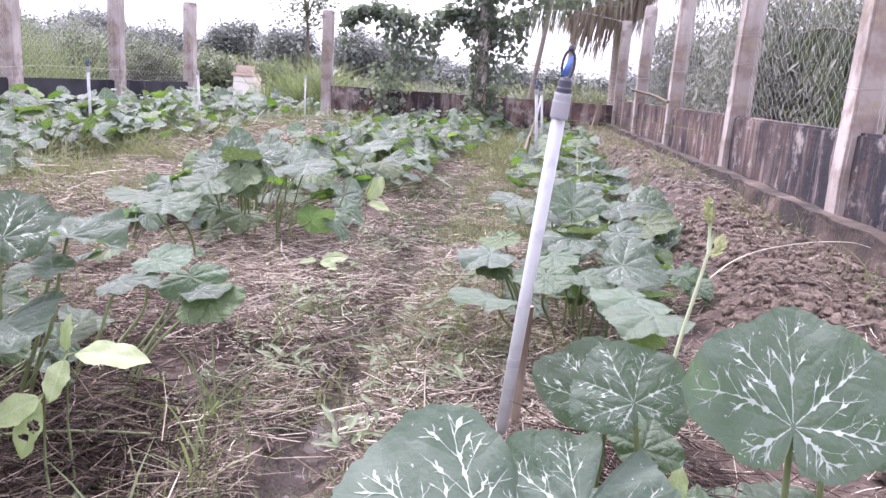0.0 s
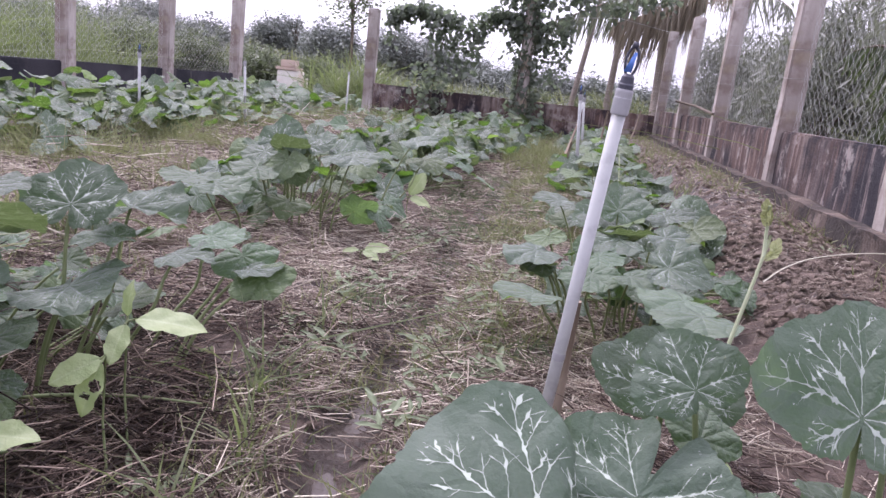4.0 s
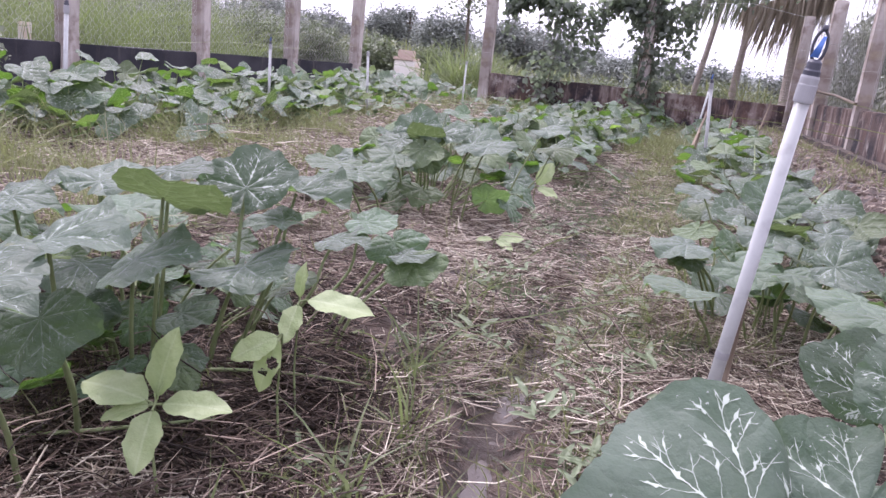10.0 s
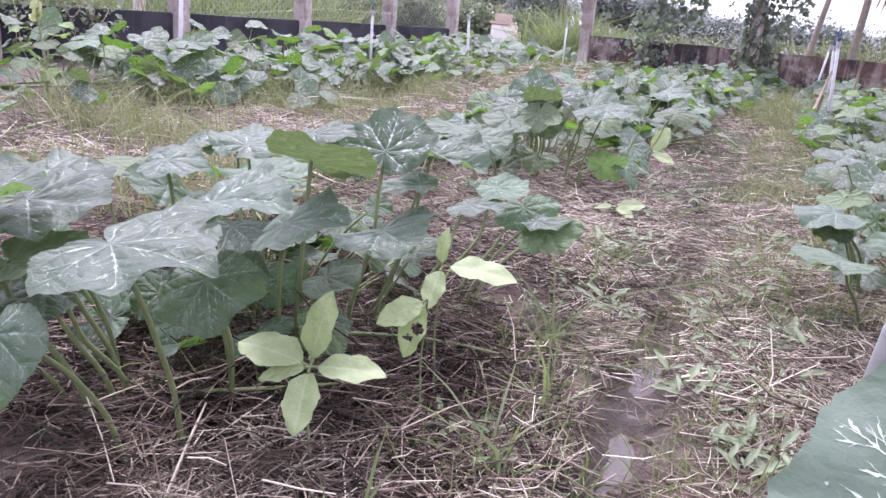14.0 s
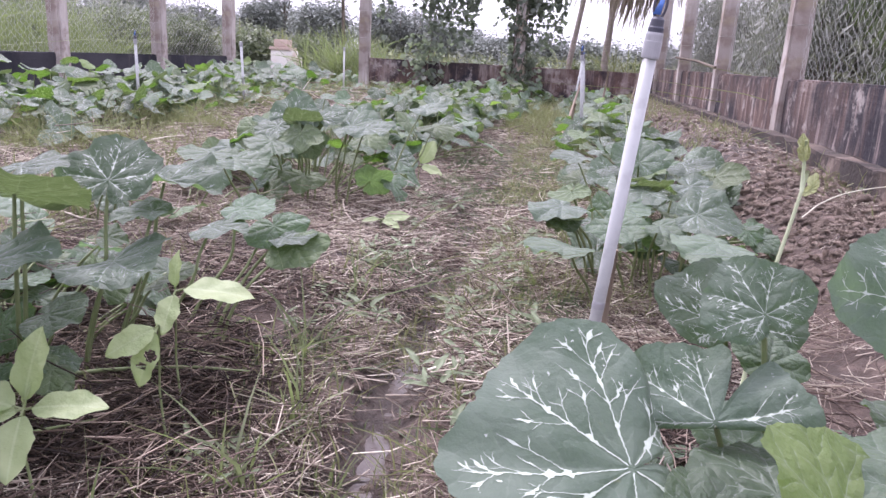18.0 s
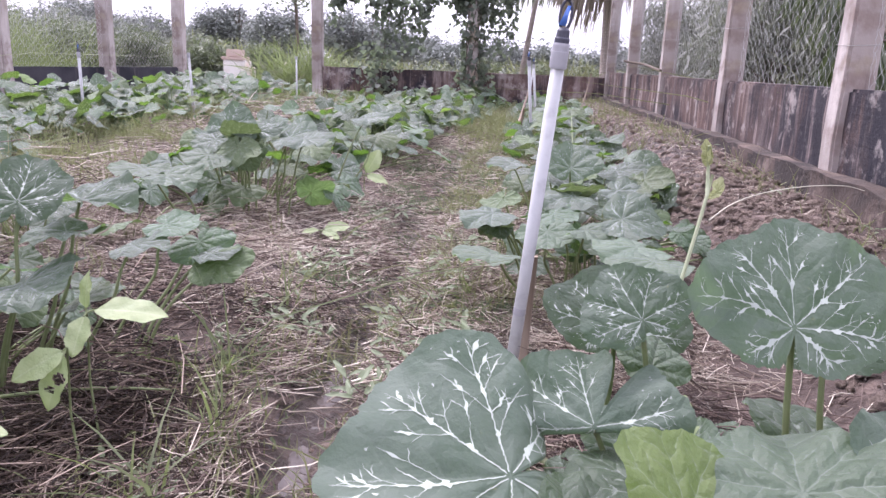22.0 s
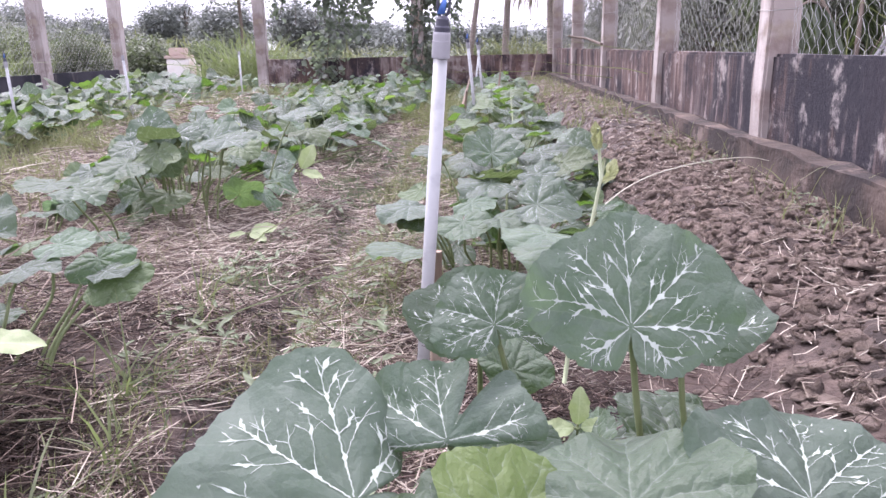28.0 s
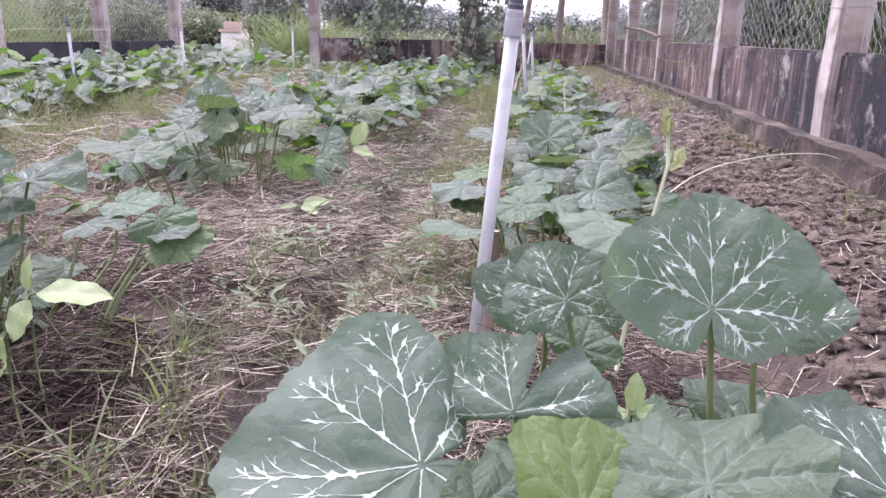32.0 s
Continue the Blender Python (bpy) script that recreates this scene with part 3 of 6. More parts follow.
def ground_z(x, y):
    x, y = np.asarray(x, float), np.asarray(y, float)
    z = 0.012 * rough2(x, y, 0.45, 1) + 0.006 * rough2(x, y, 0.13, 2)
    strip = sm(0.85, 1.30, x) * (1 - sm(1.9, 2.4, x))
    z = z + strip * (0.15 + 0.09 * sm(2.5, 6.0, y))
    clods = strip * (1 - sm(6, 9, y))
    z = z + clods * (0.02 * np.abs(rough2(x, y, 0.16, 3)) + 0.016 * np.abs(rough2(x, y, 0.08, 4)) + 0.008 * rough2(x, y, 0.035, 5))
    d = np.abs(x - trench_x(y))
    z = z - 0.085 * np.exp(-((d / 0.08) ** 2)) * sm(0.3, 0.8, y) * (1 - 0.35 * sm(1.8, 3.6, y)) * (1 - 0.7 * sm(6, 9, y))
    z = z + 0.03 * np.exp(-(((x + 1.0) / 0.4) ** 2)) + 0.03 * np.exp(-(((x + 3.7) / 0.7) ** 2))
    z = z + 0.010 * rough2(x, y, 0.06, 6) * np.exp(-((d / 0.12) ** 2)) * (1 - sm(2.0, 3.5, y))
    # a hollow in the mulch beside the seedlings
    z = z - 0.05 * np.exp(-(((x + 0.33) / 0.09) ** 2 + ((y - 1.02) / 0.12) ** 2))
    z = z + 0.45 * sm(-6.3, -8.5, x) * sm(3, 6, y)
    return z


def axis_steps(lo, near_lo, near_hi, hi, fine, grow):
    mid = np.arange(near_lo, near_hi + fine / 2, fine)
    up, s, v = [], fine, near_hi
    while v < hi:
        s *= grow
        v += s
        up.append(v)
    dn, s, v = [], fine, near_lo
    while v > lo:
        s *= grow
        v -= s
        dn.append(v)
    return np.array(dn[::-1] + list(mid) + up)


gx = axis_steps(-400, -1.7, 1.75, 400, 0.018, 1.06)
gy = axis_steps(-60, 0.3, 4.0, 700, 0.022, 1.055)
GX, GY = np.meshgrid(gx, gy)
GZ = ground_z(GX, GY)
ny, nx = GX.shape
ii, jj = np.meshgrid(np.arange(ny - 1), np.arange(nx - 1), indexing="ij")
quads = np.stack([ii * nx + jj, ii * nx + jj + 1, (ii + 1) * nx + jj + 1, (ii + 1) * nx + jj], -1).reshape(-1, 4)
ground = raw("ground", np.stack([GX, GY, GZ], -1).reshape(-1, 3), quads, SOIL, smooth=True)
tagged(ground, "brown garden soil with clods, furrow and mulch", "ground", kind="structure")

# shallow muddy water in the furrow
pv, pf = [], []
ys = np.linspace(0.85, 1.62, 40)
for y in ys:
    w = 0.052 + 0.016 * math.sin(y * 9) + 0.012 * math.sin(y * 23)
    for k in (-1, -0.3, 0.4, 1):
        pv.append((float(trench_x(y)) + k * w, y, -0.068))
for i in range(len(ys) - 1):
    for j in range(3):
        pf.append((i * 4 + j, i * 4 + j + 1, i * 4 + 5 + j, i * 4 + 4 + j))
tagged(raw("water", pv, pf, PUDDLE, smooth=True), "shallow muddy water in the furrow", "puddle", kind="structure")

# ---- walls, posts and netting ----
WALL_TOP = 0.65
wall_e = part("wall_east", box(1.77, -2.0, -0.2, 1.90, 12.0, WALL_TOP, 0.012, 24, 0.008, 1), WALL)
tagged(wall_e, "low concrete block wall stained black and rust brown", "wall", kind="structure")
ledge = part("ledge", box(1.615, -2.0, -0.2, 1.768, 11.9, 0.288, 0.03, 90, 0.020, 2), LEDGE)
tagged(ledge, "rust-stained concrete footing ledge along the wall", "ledge", kind="structure")
wall_n = part("wall_north", box(-2.66, 11.92, -0.2, 1.768, 12.05, 0.565, 0.012, 14, 0.01, 3), WALL)
tagged(wall_n, "low stained concrete wall closing the garden", "wall", kind="structure")


def local_box(name, bm, mat, m, parent=None):
    ob = part(name, bm, mat, parent)
    ob.matrix_world = m
    return ob


WEST = [(-6.05, 2.24), (-5.88, 4.28), (-5.71, 6.32), (-5.54, 8.36), (-5.37, 10.40), (-5.21, 12.45)]
_d = Vector((WEST[5][0] - WEST[0][0], WEST[5][1] - WEST[0][1], 0))
west_m = pose(WEST[0][0], WEST[0][1], 0, 0, 0, math.degrees(math.atan2(-_d.x, _d.y)))
wall_w = local_box("wall_west", box(-0.10, -4.5, -0.2, 0.03, _d.length, 0.45, 0.012, 16, 0.01, 4), BLACK_WALL, west_m)
tagged(wall_w, "low blackened concrete wall under a netting fence", "wall", kind="structure")


def fence_post(x, y, top, w, turn=0.0, lean=(0, 0), seed=0, label="weathered grey concrete fence post with brown stains"):
    r = random.Random(seed)
    bm = box(-w / 2, -w / 2, -0.25, w / 2, w / 2, top, 0.012, 8, 0.006, seed)
    ob = part("fence_post", bm, POST)
    ob.matrix_world = pose(x, y, 0, lean[0], lean[1], turn)
    tagged(ob, label, "fence post", "fence posts")
    # wire ties round the post
    for z in (0.9, 1.25, 1.6):
        if z < top - 0.05:
            h = w / 2 + 0.004
            zz = z + r.uniform(-0.1, 0.1)
            loop = [(-h, -h, zz), (h, -h, zz + 0.01), (h, h, zz), (-h, h, zz + 0.008), (-h, -h, zz)]
            t = tube_part("wire_tie", loop, 0.0011, WIRE, ob, sides=4)
    return ob


for i, (y, lean) in enumerate(((1.45, (0, 0.5)), (3.485, (0, 0.8)), (5.415, (0, 0.5)), (7.585, (0, 0.3)), (9.68, (0.3, 0)), (11.77, (0, 0)))):
    fence_post(1.798, y, 1.80, 0.136, 0, lean, 20 + i)
for i, (x, y) in enumerate(WEST):
    fence_post(x + 0.02, y, 1.725, 0.17, math.degrees(math.atan2(-_d.x, _d.y)), (0, random.Random(i).uniform(-0.6, 0.6)), 40 + i)
fence_post(-2.735, 11.98, 1.70, 0.165, 3, (0, -0.4), 60)


def netting(name, width, height, cell, seed, sag=0.02, rad=0.0013):
    """Hexagonal wire netting in its own x-z plane: wavy wires that twist together."""
    r = np.random.default_rng(seed)
    cols, rows = int(width / cell), int(height / (cell * 0.86)) * 2
    w = width / cols
    zs = np.linspace(0, height, rows + 1)
    vs, fs, base = [], [], 0
    for c in range(cols + 1):
        k = np.arange(rows + 1)
        zig = np.where((k // 2) % 2 == 0, 0.0, 0.5) * w * (1 if c % 2 == 0 else -1)
        x = c * w + zig + (0.0 if c % 2 == 0 else 0.5 * w) - 0.0
        x = np.clip(x + 0.004 * r.standard_normal(len(k)), 0, width)
        y = sag * np.sin(zs / height * 3.14) * np.sin(x / width * 3.14) + 0.003 * r.standard_normal(len(k))
        pts = np.stack([x, y, zs + 0.003 * r.standard_normal(len(k))], -1)
        v, f = tube(pts, rad, 3, cap=False)
        vs.append(v)
        fs.append(f + base)
        base += len(v)
    ob = raw(name, np.vstack(vs), np.vstack(fs), WIRE)
    return ob


def net_panel(p, q, z0, z1, cell, seed, label, rad=0.0013):
    d = Vector((q[0] - p[0], q[1] - p[1], 0))
    ob = netting("wire_netting", d.length, z1 - z0, cell, seed, rad=rad)
    ob.matrix_world = pose(p[0], p[1], z0, 0, 0, math.degrees(math.atan2(d.y, d.x)))
    tagged(ob, label, "wire netting", "netting panels")


EAST_Y = (-1.2, 1.45, 3.485, 5.415, 7.585, 9.68, 11.77)
for i in range(6):
    net_panel((1.84, EAST_Y[i] + 0.08), (1.84, EAST_Y[i + 1] - 0.08), WALL_TOP - 0.005, 1.74, 0.044, 70 + i, "sagging hexagonal wire netting between concrete posts")
for i in range(5):
    (xa, ya), (xb, yb) = WEST[i], WEST[i + 1]
    net_panel((xa, ya + 0.09), (xb, yb - 0.09), 0.445, 1.62, 0.046, 80 + i, "grey hexagonal wire netting above the wall", 0.0020)
net_panel((-2.6, 11.985), (1.7, 11.985), 0.56, 1.25, 0.07, 90, "thin wire netting above the end wall")
# a bar lashed across two posts near the corner
tagged(tube_part("bar", [(1.70, 7.4, 0.70), (1.71, 8.4, 0.76), (1.70, 9.75, 0.80)], 0.014, BARK), "weathered wooden bar lashed across two posts", "bar")

# ---- irrigation risers ----


def riser(base, top, r, seed, head=True, detail=True, label="grey PVC irrigation riser with a dark sprinkler head"):
    """A leaning pipe; top is the top of the coupling."""
    b, t = Vector(base), Vector(top)
    ob = empty("irrigation_riser", base)
    d = (t - b)
    L = d.length
    q = Vector((0, 0, 1)).rotation_difference(d.normalized()).to_matrix().to_4x4()
    ob.matrix_world = Matrix.Translation(b) @ q
    c = 0.058 * r / 0.016
    v, f = lathe([(r, -0.25), (r, L - c + 0.01)], 24)
    raw("pipe", v, f, PVC, ob, "pale grey PVC pipe", smooth=True).data.shade_smooth()
    k = r * 1.30
    v, f = lathe([(r * 1.02, L - c - 0.001), (k * 0.97, L - c), (k, L - c + 0.004), (k, L - c * 0.35), (k * 0.96, L - c * 0.33), (k * 0.96, L - 0.004), (k * 0.9, L), (r * 0.8, L)], 24)
    raw("coupling", v, f, FITTING, ob, "darker grey threaded coupling", smooth=False)
    tagged(ob, label, "irrigation pipe", "irrigation risers")
    if not head:
        return ob
    e = 0.82 * r / 0.016
    v, f = lathe([(r * 1.1, L - 0.002), (r * 1.12, L + 0.012 * e), (r * 0.98, L + 0.016 * e), (r * 0.92, L + 0.034 * e), (r * 0.6, L + 0.042 * e)], 20)
    raw("sprinkler_base", v, f, DARK, ob, "dark plastic threaded base", smooth=False)
    ring = [(0.0165 * e * math.sin(a) * (1 if detail else 1), 0.004 * e, L + (0.076 - 0.040 * math.cos(a)) * e) for a in np.linspace(0, 2 * math.pi, 25)]
    tube_part("sprinkler_frame", ring, 0.0042 * e, DARK, ob, "dark oval sprinkler frame", sides=8)
    bm = bmesh.new()
    bmesh.ops.create_cone(bm, cap_ends=True, segments=14, radius1=0.010 * e, radius2=0.004 * e, depth=0.055 * e)
    for vv in bm.verts:
        vv.co = Vector((vv.co.x * 1.1 + vv.co.z * 0.22, vv.co.y * 0.55, vv.co.z + L + 0.074 * e))
    part("spinner", bm, BLUE, ob, "bright blue plastic spinner", smooth=True)
    v, f = lathe([(0.006 * e, L + 0.112 * e), (0.009 * e, L + 0.118 * e), (0.007 * e, L + 0.130 * e)], 12)
    raw("cap", v, f, DARK, ob, smooth=True)
    if detail:
        v, f = lathe([(r * 1.005, 0.186), (r * 1.05, 0.188), (r * 1.05, 0.200), (r * 1.005, 0.202)], 20)
        raw("tape", v, f, FITTING, ob, "dark grey tape band", smooth=False)
    return ob


riser((0.307, 1.408, 0.0), (0.367, 1.366, 0.738), 0.0130, 1, label="pale grey PVC riser with blue sprinkler head, leaning")
stake = tube_part("garden_stake", [(0.335, 1.46, -0.1), (0.338, 1.455, 0.12), (0.345, 1.45, 0.30)], [0.013, 0.012, 0.011], STICK, sides=9)
tagged(stake, "short weathered wooden stake beside the pipe", "stake", "stakes")
riser((0.50, 6.45, 0.0), (0.43, 6.3, 0.74), 0.0130, 2)
riser((0.62, 8.9, 0.0), (0.55, 8.8, 0.72), 0.0130, 3, True, False)
riser((0.52, 10.3, 0.0), (0.60, 10.3, 0.70), 0.0130, 4, False, False, "grey PVC irrigation pipe leaning in the row")
riser((-3.62, 6.68, 0.0), (-3.60, 6.62, 0.66), 0.0130, 5, True, False)
riser((-2.93, 7.55, 0.0), (-2.95, 7.5, 0.69), 0.0130, 6, False, False, "bare grey PVC pipe standing in the row")
riser((-4.0, 4.42, 0.0), (-3.97, 4.42, 0.78), 0.0150, 7, True, False)
riser((-2.70, 10.6, 0.0), (-2.70, 10.6, 0.70), 0.0125, 8, False, False, "bare grey PVC pipe standing in the row")
for k, (a, b) in enumerate((((0.36, 6.55, 0), (0.42, 6.5, 0.34)), ((0.30, 6.2, 0), (0.47, 7.0, 0.5)), ((0.72, 8.2, 0), (0.80, 8.3, 0.6)), ((1.28, 10.6, 0.1), (1.42, 10.9, 0.62)))):
    tagged(tube_part("garden_stake", [a, tuple((Vector(a) + Vector(b)) / 2 + Vector((0.008, 0, 0))), b], [0.012, 0.011, 0.009], STICK), "weathered wooden stake stuck in the bed", "stake", "stakes")

# ---- pumpkin leaves ----


class LeafForm:
    """The outline and the curved surface of one leaf, in its own plane: the stalk at the origin, the tip along y, the tip 1 away."""

    def __init__(self, seed, notch=math.pi, back=0.50, gap=0.17, droop=None, cup=None, fold=None, wave=None, hinge=None, lobes=0.05):
        r = random.Random(seed)
        self.r, self.notch, self.back, self.gap, self.hinge, self.lobes = r, notch, back, gap, hinge, lobes
        self.ph = [r.uniform(0, 6.28) for _ in range(10)]
        pick = lambda v, lo, hi: r.uniform(lo, hi) if v is None else v
        self.fold, self.cup, self.droop, self.wave = pick(fold, -0.08, 0.26), pick(cup, -0.06, 0.12), pick(droop, 0.05, 0.26), pick(wave, 0.05, 0.12)
        self.hang, self.twist = r.uniform(0.15, 0.5), r.uniform(-0.12, 0.12)

    def edge(self, th, teeth=True):
        p = self.ph
        th = (np.asarray(th, float) + math.pi) % (2 * math.pi) - math.pi
        R = 0.92 + self.lobes * np.cos(5 * th + 0.2 * math.sin(p[0])) + 0.028 * np.sin(3 * th + p[1]) + 0.02 * np.sin(8 * th + p[2])
        R *= 1 - self.back * sm(1.35, 2.75, np.abs(th))
        off = np.abs((th - self.notch + math.pi) % (2 * math.pi) - math.pi)
        R *= 1 - 0.86 * np.exp(-((off / self.gap) ** 2))
        if teeth:
            R = R + 0.018 * (1 - 2 * np.abs(((th * 7.7 + p[3]) % 1.0) - 0.5)) + 0.008 * np.sin(th * 31 + p[4])
        return R

    def lift(self, x, y):
        """World-like place of points given in the flat leaf."""
        p = self.ph
        x, y = np.asarray(x, float), np.asarray(y, float)
        rad, ang = np.hypot(x, y), np.arctan2(x, y)
        z = self.fold * (np.sqrt(x * x + 0.004) - 0.063) * 0.8 + self.cup * rad ** 2 - self.droop * np.clip(y, 0, None) ** 2 - 0.10 * np.clip(np.abs(x) - 0.5, 0, None)
        z = z + self.wave * rad ** 2.5 * np.sin(ang * 3 + p[5]) + 0.055 * rad ** 3 * np.sin(ang * 7 + p[6]) + 0.03 * rad ** 4 * np.sin(ang * 15 + p[7])
        ribs = 0.5 - 0.5 * np.cos(ang / 0.74 * 2 * math.pi)
        z = z + 0.058 * ribs * rad * (1 - 0.4 * rad)
        z = z - self.hang * np.clip(-y, 0, None) ** 1.6 + self.twist * x * y
        z = z + 0.016 * rad * np.sin(x * 13 + p[8]) * np.sin(y * 14 + p[9])
        if self.hinge:
            # one side of a line through the leaf curls down
            turn, offset, most, soft = self.hinge
            dx, dy = math.sin(turn), math.cos(turn)
            nx_, ny_ = dy, -dx
            d = x * nx_ + y * ny_ - offset
            on = d > 0
            k = np.minimum(np.clip(d, 0, None) / soft, most)
            rest = np.clip(d - soft * most, 0, None)
            across = soft * np.sin(k) + rest * np.cos(k)
            down = soft * (1 - np.cos(k)) + rest * np.sin(k)
            x = np.where(on, x + (across - d) * nx_, x)
            y = np.where(on, y + (across - d) * ny_, y)
            z = np.where(on, z * np.cos(k) - down, z)
        return np.stack([x, y, z], -1)


def mesh_only(ob):
    me = ob.data
    bpy.data.objects.remove(ob)
    return me


def leaf_mesh(form, rings, segs, mat):
    th = np.linspace(-math.pi, math.pi, segs, endpoint=False)
    R = form.edge(th, segs > 50)
    q = np.linspace(0, 1, rings + 1)[1:] ** 0.85
    x, y = (q[:, None] * R * np.sin(th)).ravel(), (q[:, None] * R * np.cos(th)).ravel()
    uv = np.vstack([np.stack([x, y], -1), [[0, 0]]])
    verts = form.lift(uv[:, 0], uv[:, 1])
    c = len(verts) - 1
    i, j = np.meshgrid(np.arange(rings - 1), np.arange(segs), indexing="ij")
    k = (j + 1) % segs
    f = np.stack([i * segs + j, (i + 1) * segs + j, (i + 1) * segs + k, i * segs + k], -1).reshape(-1, 4)
    js = np.arange(segs)
    faces = np.vstack([f[:, [0, 2, 1]], f[:, [0, 3, 2]], np.stack([np.full(segs, c), (js + 1) % segs, js], -1)])
    return mesh_only(raw("leaf", verts, faces, mat, smooth=True, uv=uv))


def vein_mesh(form, seed, mat, bold=1.0, rise=0.0045):
    """Pale branching veins just above the leaf, swollen into silvery blotches where they fork."""
    r = np.random.default_rng(seed)
    vs, fs, base = [], [], [0]

    def ribbon(p, q, w0, w1, swell, sway):
        """One vein in the flat leaf from p to q. swell: (place along it, width) of blotches."""
        L = float(np.hypot(*(q - p)))
        n_ = max(4, int(L / 0.017))
        s = np.linspace(0, 1, n_)
        d = (q - p) / L
        side = np.array([d[1], -d[0]])
        mid = p + s[:, None] * (q - p) + side * (sway * np.sin(s * math.pi))[:, None] + side * (r.normal(0, 0.0022, n_))[:, None]
        w = (w0 + (w1 - w0) * s)
        left, right = w * r.uniform(0.5, 1.5, n_), w * r.uniform(0.5, 1.5, n_)
        for at_, size_ in swell:
            bump_ = size_ * np.exp(-np.abs((s - at_) * L / 0.028) ** 1.5)
            left, right = left + bump_ * r.uniform(0.05, 1.25, n_), right + bump_ * r.uniform(0.05, 1.25, n_)
        left[-1] = right[-1] = 0.0008
        for edge_ in (mid + side * left[:, None], mid - side * right[:, None]):
            v = form.lift(edge_[:, 0], edge_[:, 1])
            vs.append(v)
        k = np.arange(n_ - 1)
        b0, b1 = base[0], base[0] + n_
        fs.append(np.stack([b0 + k, b0 + k + 1, b1 + k + 1, b1 + k], -1))
        base[0] += 2 * n_
        return mid

    for i in range(-3, 4):
        th = i * 0.74 + r.normal(0, 0.05)
        off = abs((th - form.notch + math.pi) % (2 * math.pi) - math.pi)
        if off < 0.32:
            continue
        far = float(form.edge(th, False)) * (0.93 if abs(i) < 3 else 0.85)
        aim = lambda a, k: np.array([math.sin(a), math.cos(a)]) * k
        start = aim(th, 0.025)
        forks = np.sort(np.clip(np.array([0.30, 0.44, 0.58, 0.73, 0.87]) + r.normal(0, 0.03, 5), 0.2, 0.93))
        sizes = np.array([0.034, 0.036, 0.026, 0.020, 0.010]) * r.uniform(0.2, 1.2, 5) * bold
        sway = r.normal(0, 0.02)
        line = ribbon(start, aim(th, far), 0.0038, 0.0014, list(zip(forks, sizes)), sway)
        first = r.choice((-1, 1))
        for j, (fk, sz) in enumerate(zip(forks, sizes)):
            for sd in ((first, -first) if j in (1, 3) else (first,)):
                p = line[int(fk * (len(line) - 1))]
                a = th + sd * r.uniform(0.55, 0.80)
                reach = (0.31, 0.28, 0.25, 0.19, 0.12)[j] * r.uniform(0.75, 1.15) * (0.75 + 0.5 * far) * (0.7 if sd != first else 1.0)
                q = p + aim(a, reach)
                rq = float(np.hypot(*q))
                lim = float(form.edge(math.atan2(q[0], q[1]), False)) * 0.95
                if rq > lim:
                    q = q * (lim / rq)
                if np.hypot(*(q - p)) < 0.05:
                    continue
                mids = ribbon(p, q, 0.0021, 0.0009, [(0.0, sz * 0.35), (r.uniform(0.5, 0.8), 0.016 * bold * r.uniform(0.0, 1.4))], r.normal(0, 0.018))
                for e in (-1, 1):
                    if r.uniform() < 0.75:
                        p2 = mids[int(r.uniform(0.45, 0.75) * (len(mids) - 1))]
                        q2 = p2 + aim(a + e * r.uniform(0.6, 0.95), r.uniform(0.05, 0.11))
                        if np.hypot(*q2) < float(form.edge(math.atan2(q2[0], q2[1]), False)) * 0.95:
                            ribbon(p2, q2, 0.0018, 0.0008, [(1.0, 0.006 * bold * r.uniform(0, 1.5))], 0.0)
            first = -first
    # small specks towards the margin
    for _ in range(int(44 * bold)):
        a = r.uniform(-2.6, 2.6)
        p = np.array([math.sin(a), math.cos(a)]) * float(form.edge(a, False)) * r.uniform(0.62, 0.94)
        if abs((a - form.notch + math.pi) % (2 * math.pi) - math.pi) > 0.3:
            d = r.normal(0, 0.012, 2)
            ribbon(p, p + d + 0.006, 0.004, 0.002, [(0.5, 0.006 * r.uniform(0.3, 1.2))], 0.0)
    v = np.vstack(vs)
    v[:, 2] += rise
    return mesh_only(raw("venation", v, np.vstack(fs), mat))


FORMS = [LeafForm(10 + i) for i in range(8)]
FINE = {k: [leaf_mesh(f, 13, 112, m) for f in FORMS] for k, m in CLOSE_LEAF.items()}
VEINS = {k: [vein_mesh(f, 60 + i, VEIN if k == "m" else VEIN_FAINT, 1.0 if k == "m" else 0.8) for i, f in enumerate(FORMS)] for k in "mn"}
LIGHT = {k: [leaf_mesh(LeafForm(30 + i), 6, 34, m) for i in range(6)] for k, m in LEAF.items()}


def leaf_matrix(at, tip, normal, size, wide=1.0):
    n_ = Vector(normal).normalized()
    t_ = Vector(tip)
    t_ = (t_ - n_ * t_.dot(n_)).normalized()
    s_ = t_.cross(n_)
    m = Matrix((s_, t_, n_)).transposed().to_4x4()
    return Matrix.Translation(at) @ m @ Matrix.Diagonal((size * wide, size, size, 1))


FAR_STALKS = collections.defaultdict(list)


